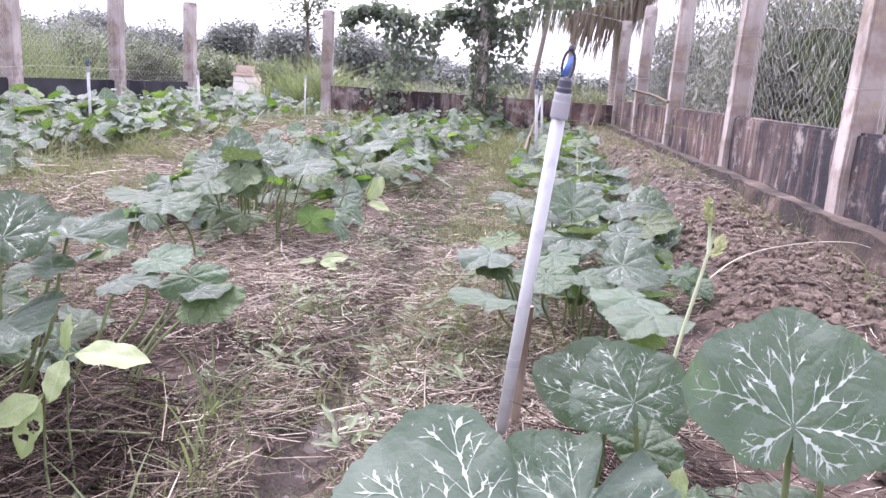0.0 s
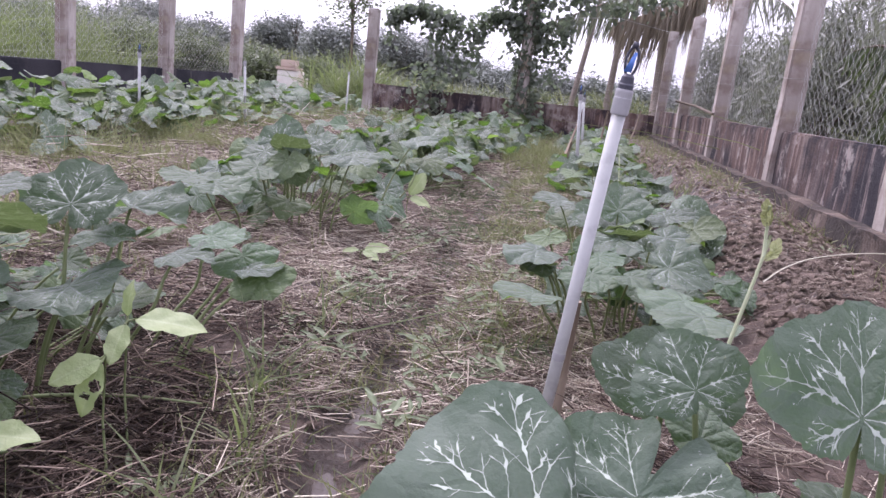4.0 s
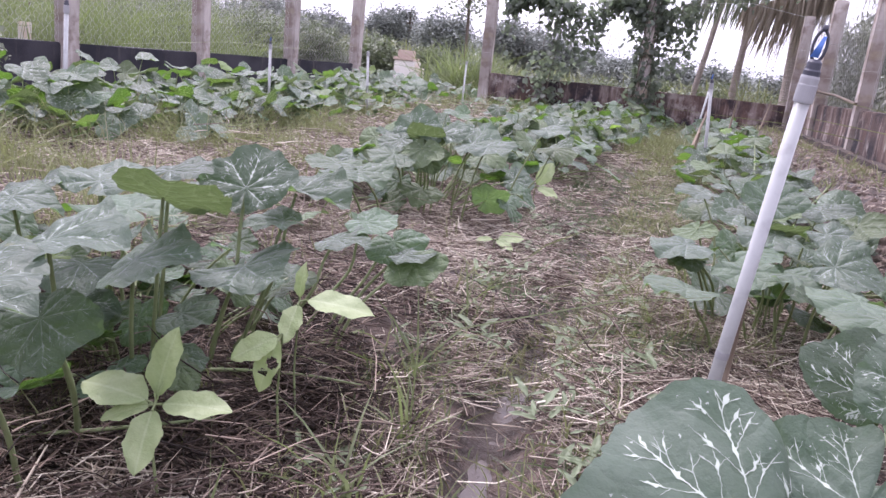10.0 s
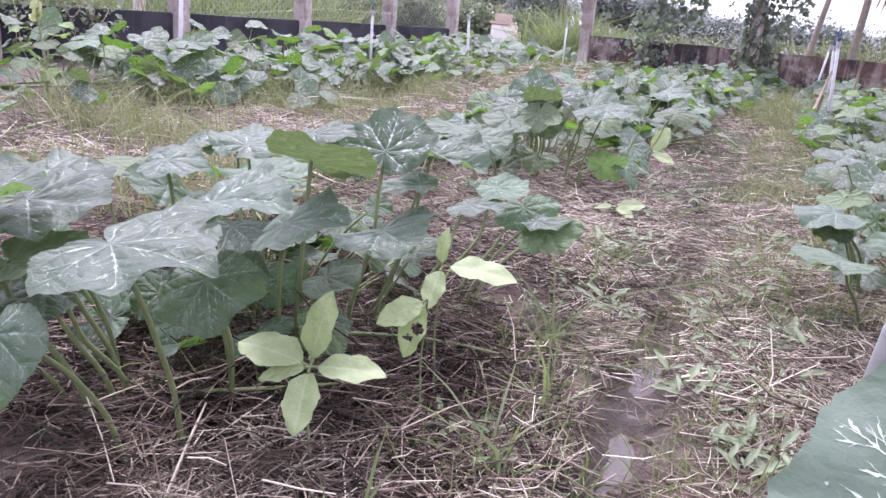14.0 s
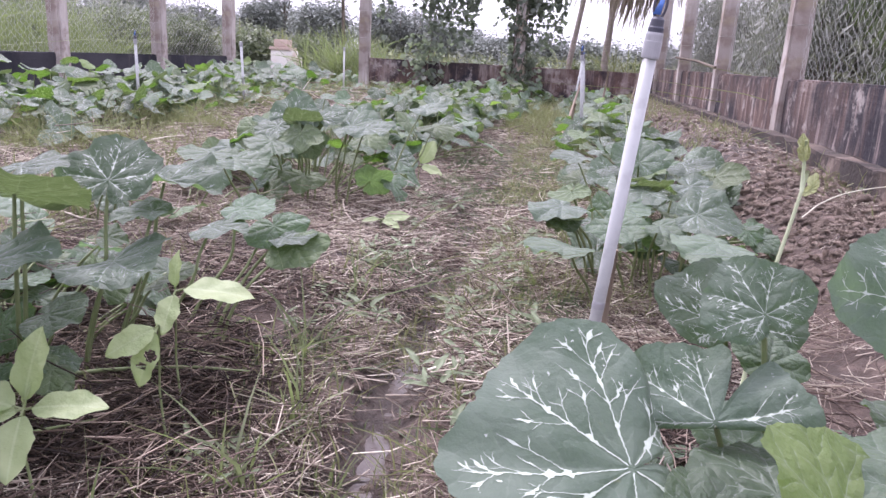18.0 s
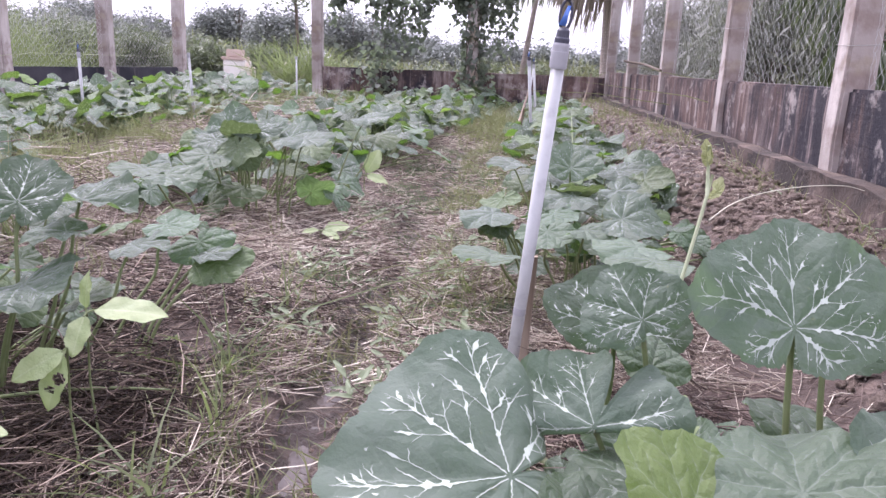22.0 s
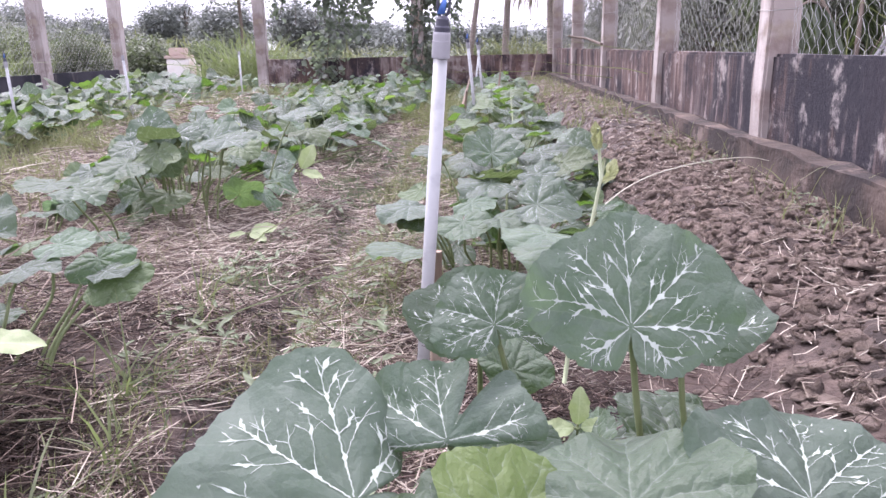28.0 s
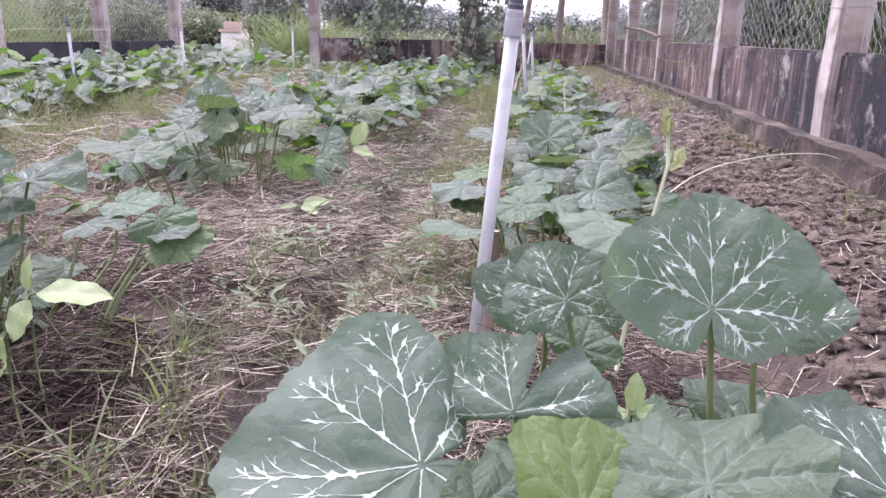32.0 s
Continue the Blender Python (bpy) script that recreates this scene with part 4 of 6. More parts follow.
def add_leaf(plant, kind, at, tip, normal, size, fine, r, root=None, thick=0.0037, pull=0.55, wide=1.0, form=None):
    if form:
        me, veins = form
    else:
        pick = r.randrange(8 if fine else 6)
        me = (FINE if fine else LIGHT)[kind][pick]
        veins = VEINS[kind][pick] if fine and kind in VEINS else None
    ob = hold(new("leaf", me), plant)
    ob.matrix_basis = leaf_matrix(at, tip, normal, size, wide * (1.0 if form else r.uniform(0.92, 1.08)))
    if veins:
        vein = new("venation", veins)
        vein.parent, vein["kind"] = ob, "stuff"
    a = Vector(at)
    if root is None:
        root = Vector((lerp(a.x, plant.location.x, pull), lerp(a.y, plant.location.y, pull), 0))
        root.z = float(ground_z(root.x, root.y)) + 0.01
    root = Vector(root)
    mid = (a + root) / 2 + Vector((r.uniform(-0.03, 0.03), r.uniform(-0.03, 0.03), 0.02))
    lo = lerp(root, mid, 0.5) + Vector((root.x - a.x, root.y - a.y, 0)) * 0.06
    hi = lerp(mid, a, 0.55) + Vector((a.x - root.x, a.y - root.y, 0)) * -0.04
    line, radii = [root, lo, mid, hi, a - Vector(normal).normalized() * 0.004], [thick * 1.15, thick * 1.1, thick, thick * 0.9, thick * 0.75]
    if not fine and (plant.location.y > 4.6 or plant.location.x < -2.2):
        FAR_STALKS[plant].append(tube(line, radii, 4, cap=False))
    else:
        hold(tube_part("stalk", line, radii, STALK, None, sides=7 if fine else 5, steps=3 if fine else 0), plant)
    return ob


def vine_stem(plant, pts, r0=0.008):
    hold(tube_part("stem", pts, r0, STALK, sides=7), plant)


def pumpkin_plant(at, label="pumpkin plant with mottled grey-green leaves in the bed"):
    z = float(ground_z(at[0], at[1]))
    ob = empty("pumpkin_plant", (at[0], at[1], z))
    return tagged(ob, label, "pumpkin plant", "pumpkin plants")


HR = random.Random(5)


def hero(plant, kind, at, tip, normal, size, wide=1.0):
    # size given is stalk to tip
    add_leaf(plant, kind, at, tip, normal, min(size, MOST[plant]), True, HR, pull=0.28, wide=wide)


def fill(plant, count, spread, low, high, seed, size=(0.075, 0.135), fine=False, keep=None, only=None):
    r = random.Random(seed)
    made = 0
    for i in range(count * 3):
        if made >= count:
            break
        a = r.uniform(0, 2 * math.pi)
        d = spread * math.sqrt(r.uniform(0.02, 1))
        x, y = plant.location.x + d * math.cos(a) * 0.9, plant.location.y + d * math.sin(a)
        if keep and not keep(x, y):
            continue
        z = plant.location.z + lerp(high, low, (d / spread) ** 1.5) * r.uniform(0.62, 1.1)
        out = Vector((math.cos(a), math.sin(a), 0))
        tilt = r.uniform(0.0, 0.7)
        nrm = Vector((0, 0, 1)) + out * tilt * r.choice((1, 1, 0.6, -0.5)) + Vector((r.gauss(0, 0.34), r.gauss(0, 0.34) - 0.2, 0))
        tipd = out + Vector((r.gauss(0, 0.5), r.gauss(0, 0.5), -0.1))
        kind = r.choices("nmdpgy", (38, 6, 25, 10, 18, 3))[0]
        kind = only or kind
        s = r.uniform(*size) * (0.75 if kind in "py" else 1)
        add_leaf(plant, kind, (x, y, z), tipd, nrm, s, fine, r, thick=0.004 if s > 0.1 else 0.003, pull=r.uniform(0.3, 0.8))
        made += 1
    pts = [Vector((plant.location.x + math.cos(seed) * k * spread * 0.8, plant.location.y + (k - 0.5) * spread * 1.6, 0)) for k in (0, 0.33, 0.66, 1)]
    for p in pts:
        p.z = float(ground_z(p.x, p.y)) + 0.012
    vine_stem(plant, pts)


N = pumpkin_plant((0.60, 0.88), "large pumpkin plant with silver-mottled leaves beside the riser")
W = pumpkin_plant((-0.85, 1.15), "spreading pumpkin plant with mottled leaves and bare stalks")
S = pumpkin_plant((-0.90, 3.30), "bushy pumpkin plant with mottled leaves in the middle row")
E = pumpkin_plant((0.62, 2.55), "pumpkin plant with mottled and plain leaves behind the pipe")
MOST = {N: 0.195, W: 0.18, S: 0.118, E: 0.108}


def shaped(plant, kind, at, tip, normal, size, seed, wide=1.0, **how):
    """A leaf with a form of its own."""
    f = LeafForm(seed, **how)
    veins = vein_mesh(f, seed, VEIN if kind == "m" else VEIN_FAINT, 1.0 if kind == "m" else 0.8, 0.003) if kind in "mn" else None
    add_leaf(plant, kind, at, tip, normal, size, True, HR, pull=0.28, wide=wide, thick=0.0040, form=(leaf_mesh(f, 22, 168, CLOSE_LEAF[kind]), veins))


# the broad leaf nearest the path, its inner lobes curling down
shaped(N, 'm', (0.297, 0.571, 0.286), (-0.959, -0.278, 0.057), (0.181, -0.445, 0.877), 0.205, 501, 0.92, notch=2.75, back=0.55, droop=0.06, cup=0.02, fold=0.10, wave=0.05, hinge=(1.62, 0.10, 1.1, 0.16))
# a leaf folded in two beside it, its front half tucked under
shaped(N, 'm', (0.385, 0.631, 0.318), (-0.711, 0.667, 0.224), (-0.182, -0.482, 0.857), 0.116, 502, 1.0, notch=1.28, back=0.12, gap=0.14, droop=0.03, cup=0.10, fold=0.02, wave=0.05, hinge=(2.42, -0.02, 2.5, 0.05))
# the upright small leaf and the one behind it
shaped(N, 'm', (0.437, 0.698, 0.420), (-0.45, 0.52, 0.73), (0.05, -0.80, 0.60), 0.075, 503, 1.0, back=0.66, droop=0.10, cup=-0.05, fold=0.05, wave=0.06)
shaped(N, 'm', (0.422, 0.775, 0.378), (0.10, 0.66, 0.73), (0.12, -0.75, 0.63), 0.097, 504, 1.05, back=0.62, droop=0.18, fold=0.0, wave=0.08)
# the large leaf that faces the path, another close behind
shaped(N, 'm', (0.560, 0.590, 0.458), (0.10, 0.55, 0.83), (0.0, -0.83, 0.55), 0.123, 505, 0.86, back=0.60, gap=0.19, droop=0.05, cup=0.03, fold=0.07, wave=0.06, lobes=0.05)
shaped(N, 'm', (0.635, 0.690, 0.415), (0.12, 0.695, 0.715), (-0.12, -0.66, 0.74), 0.115, 506, 0.85, back=0.66, droop=0.22, fold=-0.05)
hero(N, 'p', (0.540, 0.470, 0.350), (0.10, 0.944, 0.31), (-0.15, -0.28, 0.95), 0.100, 1.0)
hero(N, 'y', (0.439, 0.440, 0.335), (0.405, 0.824, 0.397), (0.45, -0.55, 0.70), 0.092)
hero(N, 'd', (0.435, 0.564, 0.280), (0.029, 0.98, 0.13), (0.0, -0.25, 0.97), 0.098)
hero(N, 'm', (0.690, 0.482, 0.345), (0.25, 0.88, 0.41), (0.12, -0.45, 0.86), 0.118)
hero(N, 'd', (0.639, 0.706, 0.279), (0.605, 0.789, 0.104), (0.188, -0.269, 0.945), 0.084)
hero(N, 'd', (0.437, 0.695, 0.259), (0.767, 0.636, 0.089), (-0.06, -0.068, 0.996), 0.093)
hero(N, 'd', (0.68, 0.839, 0.253), (0.588, -0.728, -0.351), (0.471, -0.044, 0.881), 0.086)
hero(N, 'p', (0.46, 0.73, 0.352), (0.3, 0.85, 0.45), (0.1, -0.65, 0.75), 0.050)
hero(N, 'p', (0.355, 0.52, 0.27), (0.75, 0.35, -0.3), (0.2, -0.3, 0.9), 0.07)
# the spreading plant by the seedlings
shaped(W, 'n', (-0.615, 0.495, 0.395), (0.993, 0.059, 0.036), (-0.057, -0.124, 0.958), 0.138, 521, 0.95, notch=-2.6, droop=0.10, fold=0.05)
shaped(W, 'n', (-0.63, 0.686, 0.405), (0.866, 0.162, 0.264), (-0.231, -0.18, 0.85), 0.112, 522, 1.1, droop=0.18, fold=0.22)
shaped(W, 'n', (-0.815, 0.453, 0.414), (0.841, 0.329, 0.258), (-0.184, -0.201, 0.856), 0.118, 523, 1.0, droop=0.15)
shaped(W, 'n', (-0.84, 0.572, 0.394), (0.964, 0.054, 0.144), (-0.15, -0.18, 0.89), 0.128, 524, 1.05, droop=0.2)
shaped(W, 'd', (-0.8, 0.56, 0.285), (-0.6, -0.75, -0.06), (0.07, -0.113, 0.96), 0.078, 525)
shaped(W, 'n', (-0.655, 0.375, 0.318), (0.42, -0.55, -0.72), (0.25, -0.8, 0.55), 0.075, 526, 0.9, droop=0.12)
shaped(W, 'n', (-0.625, 0.668, 0.3), (0.5, -0.45, -0.74), (0.12, -0.8, 0.58), 0.082, 527, 1.0, back=0.4, lobes=0.09, droop=0.08)
shaped(W, 'n', (-0.639, 0.874, 0.332), (0.83, 0.238, 0.27), (-0.252, -0.203, 0.82), 0.112, 528, 1.1, droop=0.12)
shaped(W, 'n', (-0.595, 1.14, 0.268), (0.8, -0.5, 0.06), (-0.14, -0.189, 0.88), 0.108, 529, 1.1, notch=-2.5, back=0.2, fold=0.3, droop=0.1)
shaped(W, 'm', (-0.624, 1.187, 0.412), (-0.10, 0.72, 0.68), (0.05, -0.68, 0.73), 0.112, 530, 1.0, droop=0.12, fold=0.05)
shaped(W, 'n', (-0.588, 1.331, 0.391), (0.973, -0.228, 0.0), (-0.014, -0.045, 0.99), 0.148, 531, 0.62, droop=0.1, fold=0.35)
shaped(W, 'n', (-0.534, 1.431, 0.276), (0.953, -0.067, 0.15), (-0.175, -0.081, 0.949), 0.088, 532, 0.95)
shaped(W, 'n', (-0.395, 1.514, 0.245), (0.972, -0.072, 0.108), (-0.126, -0.054, 0.975), 0.088, 533, 0.8, hinge=(1.9, 0.25, 1.4, 0.12))
shaped(W, 'g', (-0.64, 0.949, 0.425), (0.85, 0.05, 0.42), (0.10, -0.40, -0.91), 0.125, 534, 1.0, fold=-0.15, droop=0.25)
shaped(W, 'n', (-0.808, 0.999, 0.421), (0.1, 0.92, 0.204), (0.035, -0.158, 0.93), 0.100, 535)
shaped(W, 'n', (-0.72, 1.078, 0.445), (0.268, 0.86, 0.261), (-0.14, -0.189, 0.88), 0.088, 536)
shaped(W, 'n', (-0.572, 1.25, 0.345), (-0.8, -0.52, -0.012), (-0.035, -0.09, 0.97), 0.088, 537)
shaped(W, 'n', (-0.901, 0.896, 0.394), (0.9, 0.3, 0.12), (0.07, -0.135, 0.95), 0.084, 538)
# upright leaves of the bushy plant behind
shaped(S, 'm', (-0.86, 2.93, 0.395), (0.15, 0.40, 0.90), (-0.15, -0.80, 0.58), 0.125, 561, 1.0)
shaped(S, 'n', (-0.90, 2.88, 0.355), (-0.80, -0.35, -0.20), (-0.1, -0.45, 0.88), 0.105, 562)
shaped(S, 'n', (-0.60, 2.90, 0.375), (0.95, -0.2, 0.08), (-0.05, -0.35, 0.93), 0.135, 563, 1.0, fold=0.25)
shaped(S, 'g', (-0.80, 2.86, 0.37), (0.75, -0.2, 0.35), (0.15, -0.55, -0.80), 0.105, 564)
shaped(S, 'g', (-0.76, 2.84, 0.31), (0.5, -0.3, -0.7), (0.2, -0.75, 0.6), 0.085, 565)
shaped(W, 'g', (-0.91, 0.62, 0.375), (0.75, -0.25, 0.09), (0.14, 0.25, -0.94), 0.096, 539)
hero(W, 'g', (-0.36, 1.49, 0.235), (0.62, -0.55, -0.50), (0.105, -0.60, 0.80), 0.075)
hero(W, 'g', (-0.79, 0.50, 0.335), (0.7, -0.3, 0.1), (0.1, 0.3, -0.94), 0.105)
hero(W, 'n', (-1.136, 1.172, 0.33), (0.21, 0.894, 0.396), (-0.286, -0.23, 0.93), 0.125)
hero(W, 'd', (-0.847, 1.129, 0.346), (-0.995, 0.098, -0.011), (0.003, -0.022, 1), 0.125)
hero(W, 'n', (-1.046, 1.276, 0.364), (0.995, -0.087, 0.04), (-0.021, -0.125, 0.992), 0.126)
hero(W, 'g', (-1.20, 1.028, 0.329), (0.994, -0.049, 0.098), (-0.098, 0.01, 0.995), 0.113)
hero(W, 'd', (-0.509, 1.55, 0.30), (0.962, -0.228, -0.152), (0.044, -0.24, 0.97), 0.085)
hero(W, 'd', (-0.45, 1.60, 0.25), (0.5, -0.4, -0.7), (0.2, -0.6, 0.7), 0.08)
hero(W, 'p', (-0.62, 0.98, 0.215), (0.95, -0.2, 0.1), (0, -0.3, 0.95), 0.07)
hero(W, 'n', (-1.0, 0.70, 0.36), (0.5, 0.7, 0.3), (-0.1, -0.4, 0.9), 0.13)
hero(W, 'n', (-0.98, 0.40, 0.34), (0.3, 0.8, 0.3), (-0.1, -0.35, 0.92), 0.14)
hero(W, 'd', (-0.93, 0.48, 0.24), (0.8, -0.3, -0.3), (0.1, -0.4, 0.9), 0.11)
hero(S, 'm', (-0.728, 2.885, 0.396), (-0.4, 0.817, 0.415), (0.072, -0.364, 0.929), 0.212)
hero(S, 'n', (-0.525, 2.853, 0.379), (0.752, -0.619, -0.226), (0.065, -0.239, 0.969), 0.255)
hero(S, 'n', (-0.384, 3.435, 0.428), (0.896, -0.429, -0.116), (0.029, -0.192, 0.981), 0.246)
hero(S, 'd', (-0.632, 2.977, 0.379), (0.466, 0.875, 0.132), (0.068, -0.2, 0.977), 0.190)
hero(S, 'g', (-0.776, 2.792, 0.34), (-0.107, -0.754, -0.648), (0.172, 0.628, -0.759), 0.111)
hero(S, 'p', (-0.874, 2.741, 0.309), (-0.23, -0.957, -0.178), (0.131, -0.22, 0.967), 0.151)
hero(S, 'g', (-0.344, 3.537, 0.336), (0.632, -0.728, -0.266), (0.114, -0.252, 0.961), 0.155)
hero(S, 'd', (-0.804, 2.207, 0.31), (0.907, -0.384, -0.175), (0.084, -0.188, 0.978), 0.134)
hero(S, 'p', (-0.914, 2.276, 0.316), (-0.072, -0.988, -0.14), (-0.025, -0.158, 0.987), 0.133)
hero(E, 'n', (0.535, 2.838, 0.386), (0.629, -0.74, -0.237), (0.073, -0.211, 0.975), 0.213)
hero(E, 'n', (0.616, 2.152, 0.343), (0.814, -0.564, -0.137), (0.008, -0.216, 0.976), 0.206)
hero(E, 'n', (0.425, 2.419, 0.343), (0.74, -0.664, -0.109), (0.038, -0.142, 0.989), 0.193)
hero(E, 'n', (0.658, 2.515, 0.357), (0.692, -0.722, -0.019), (-0.075, -0.175, 0.982), 0.139)
hero(E, 'p', (0.494, 1.833, 0.282), (0.657, -0.753, -0.023), (-0.051, -0.15, 0.987), 0.081)
hero(E, 'p', (0.399, 1.884, 0.262), (0.002, -0.816, -0.578), (-0.13, -0.434, 0.892), 0.086)
hero(E, 'p', (0.422, 1.994, 0.292), (0.638, -0.768, -0.054), (-0.125, -0.232, 0.965), 0.080)
hero(E, 'g', (0.478, 2.309, 0.324), (0.936, 0.044, 0.348), (-0.351, 0.081, 0.933), 0.119)
hero(E, 'n', (0.25, 1.999, 0.283), (-0.7, -0.711, -0.063), (-0.04, -0.101, 0.994), 0.131)
hero(E, 'g', (0.276, 2.108, 0.309), (-0.409, -0.813, -0.415), (0.321, 0.298, -0.899), 0.071)
hero(E, 'n', (0.304, 2.683, 0.342), (-0.885, -0.426, -0.188), (-0.114, -0.109, 0.987), 0.191)
hero(E, 'n', (0.48, 2.103, 0.327), (-0.826, -0.559, -0.077), (-0.01, -0.153, 0.988), 0.129)
hero(E, 'p', (0.255, 1.728, 0.229), (-0.709, -0.706, 0.003), (-0.07, -0.016, 0.997), 0.122)
hero(E, 'p', (0.585, 1.576, 0.304), (-0.785, -0.614, 0.081), (0.022, -0.037, 0.999), 0.121)
hero(E, 'p', (0.604, 1.471, 0.3), (-0.677, -0.734, -0.052), (-0.077, -0.059, 0.995), 0.120)
hero(E, 'g', (0.698, 2.206, 0.368), (-0.396, -0.76, -0.516), (0.634, 0.18, -0.752), 0.115)
hero(E, 'd', (0.532, 1.975, 0.239), (0.892, -0.149, -0.426), (0.241, -0.202, 0.949), 0.128)
hero(E, 'g', (0.718, 5.311, 0.404), (0.677, -0.712, -0.186), (0.041, -0.216, 0.976), 0.246)
shaped(E, 'p', (0.505, 1.985, 0.235), (-0.15, -0.45, -0.85), (0.02, -0.85, 0.50), 0.056, 551, 1.05, back=0.2, droop=0.1)
shaped(E, 'n', (0.590, 1.86, 0.312), (0.93, -0.15, 0.05), (0.0, -0.50, 0.87), 0.120, 552, 0.95, droop=0.12)
shaped(E, 'n', (0.49, 2.36, 0.375), (0.10, 0.45, 0.85), (0.0, -0.80, 0.60), 0.105, 553, 1.0)
shaped(E, 'g', (0.47, 2.20, 0.315), (0.85, 0.1, 0.35), (0.10, -0.45, -0.88), 0.11, 554)
shaped(E, 'n', (0.27, 2.05, 0.25), (-0.95, -0.2, 0.05), (0.0, -0.30, 0.95), 0.085, 555)
shaped(E, 'g', (0.28, 2.03, 0.235), (-0.8, -0.3, -0.3), (0.10, -0.50, -0.85), 0.075, 556)
shaped(E, 'y', (0.585, 1.50, 0.245), (0.9, -0.1, 0.1), (0.0, -0.5, 0.87), 0.062, 557)
hero(E, 'd', (0.646, 2.194, 0.309), (0.439, -0.883, -0.165), (0.051, -0.171, 0.984), 0.193)

fill(W, 26, 0.5, 0.10, 0.32, 101, (0.05, 0.10), True, lambda x, y: y > 0.9 and x < -0.55)
fill(W, 34, 0.55, 0.05, 0.17, 111, (0.05, 0.09), True, lambda x, y: y > 0.76 and x < -0.66, "d")
for pts in (((-0.98, 0.62, 0.03), (-0.80, 0.72, 0.05), (-0.64, 0.82, 0.06), (-0.52, 0.95, 0.05)), ((-0.85, 1.0, 0.03), (-0.66, 1.08, 0.06), (-0.48, 1.14, 0.07), (-0.36, 1.22, 0.04))):
    hold(tube_part("runner", pts, [0.0042, 0.004, 0.0035, 0.002], STALK, sides=8, steps=4), W)
fill(S, 44, 0.56, 0.10, 0.40, 102, (0.06, 0.115), True)
fill(E, 24, 0.45, 0.08, 0.26, 103, (0.05, 0.10), True, lambda x, y: y > 1.9 and x > 0.35)
fill(N, 20, 0.32, 0.04, 0.14, 104, (0.05, 0.09), True, lambda x, y: y > 0.62 and x > 0.40, "d")

seed = 200
# middle row
for i, y in enumerate(np.arange(4.0, 12.2, 0.44)):
    r = random.Random(seed + i)
    p = pumpkin_plant((lerp(-0.80, -0.40, min(1, (y - 4) / 5)) + r.uniform(-0.32, 0.32), y + r.uniform(-0.12, 0.12)))
    fill(p, 28, 0.48, 0.12, 0.38, seed + i, (0.06, 0.12))
    fill(p, 6, 0.4, 0.06, 0.18, seed + i + 50, (0.06, 0.10), only="d")
for i, y in enumerate(np.arange(5.9, 12.0, 0.62)):
    r = random.Random(2600 + i)
    for k, x in enumerate((-1.25, -1.95) if y > 9.4 else (-1.25,)):
        p = pumpkin_plant((x + r.uniform(-0.15, 0.15), y + r.uniform(-0.2, 0.2)), "pumpkin plant with mottled leaves towards the end wall")
        fill(p, 17, 0.44, 0.10, 0.30, 2600 + i * 2 + k, (0.06, 0.11))
# the first ones stand out of view, added to shade the near bed
for i, (x, y) in enumerate(((-1.25, 0.10), (-0.95, -0.25), (-1.6, 0.35), (-1.5, 0.75), (-1.35, 2.25), (-1.15, 2.6))):
    p = pumpkin_plant((x, y), "low mottled pumpkin plant, middle row extended out of view for shade")
    fill(p, 9, 0.36, 0.08, 0.24, 230 + i, (0.06, 0.10), True)
# west row, wide and dense
for i, y in enumerate(np.arange(3.5, 12.4, 0.55)):
    for k, off in enumerate((-0.75, -0.1, 0.5)):
        r = random.Random(3000 + i * 3 + k)
        p = pumpkin_plant((lerp(-3.45, -3.75, (y - 3) / 9) + off + r.uniform(-0.15, 0.15), y + r.uniform(-0.15, 0.15)), "dense pumpkin plant with grey-green leaves in the wide row")
        fill(p, 15, 0.46, 0.14, 0.43 if k < 2 else 0.34, 3000 + i * 3 + k, (0.085, 0.145))
        fill(p, 4, 0.42, 0.08, 0.2, 3500 + i * 3 + k, (0.07, 0.11), only="d")
for i, (x, y) in enumerate(((-3.1, 1.7), (-3.4, 2.3), (-2.95, 2.45), (-3.9, 2.0), (-4.3, 2.7))):
    p = pumpkin_plant((x, y), "low pumpkin plant at the start of the wide row")
    fill(p, 6, 0.36, 0.08, 0.24, 360 + i, (0.06, 0.10))
# east row behind the first plants
for i, y in enumerate(np.arange(3.4, 11.4, 0.62)):
    r = random.Random(400 + i)
    p = pumpkin_plant((lerp(0.72, 0.85, (y - 3) / 8) + r.uniform(-0.12, 0.12), y), "pumpkin plant with mottled leaves in the row beside the wall")
    fill(p, 27, 0.44, 0.10, 0.35, 400 + i, (0.065, 0.13))

# stalks of the plants that stay far off
for plant, tubes in FAR_STALKS.items():
    starts = np.cumsum([0] + [len(v) for v, f in tubes])
    hold(raw("stalk_mass", np.vstack([v for v, f in tubes]), np.vstack([f + k for (v, f), k in zip(tubes, starts)]), STALK, smooth=True), plant)["kind"] = "stuff"

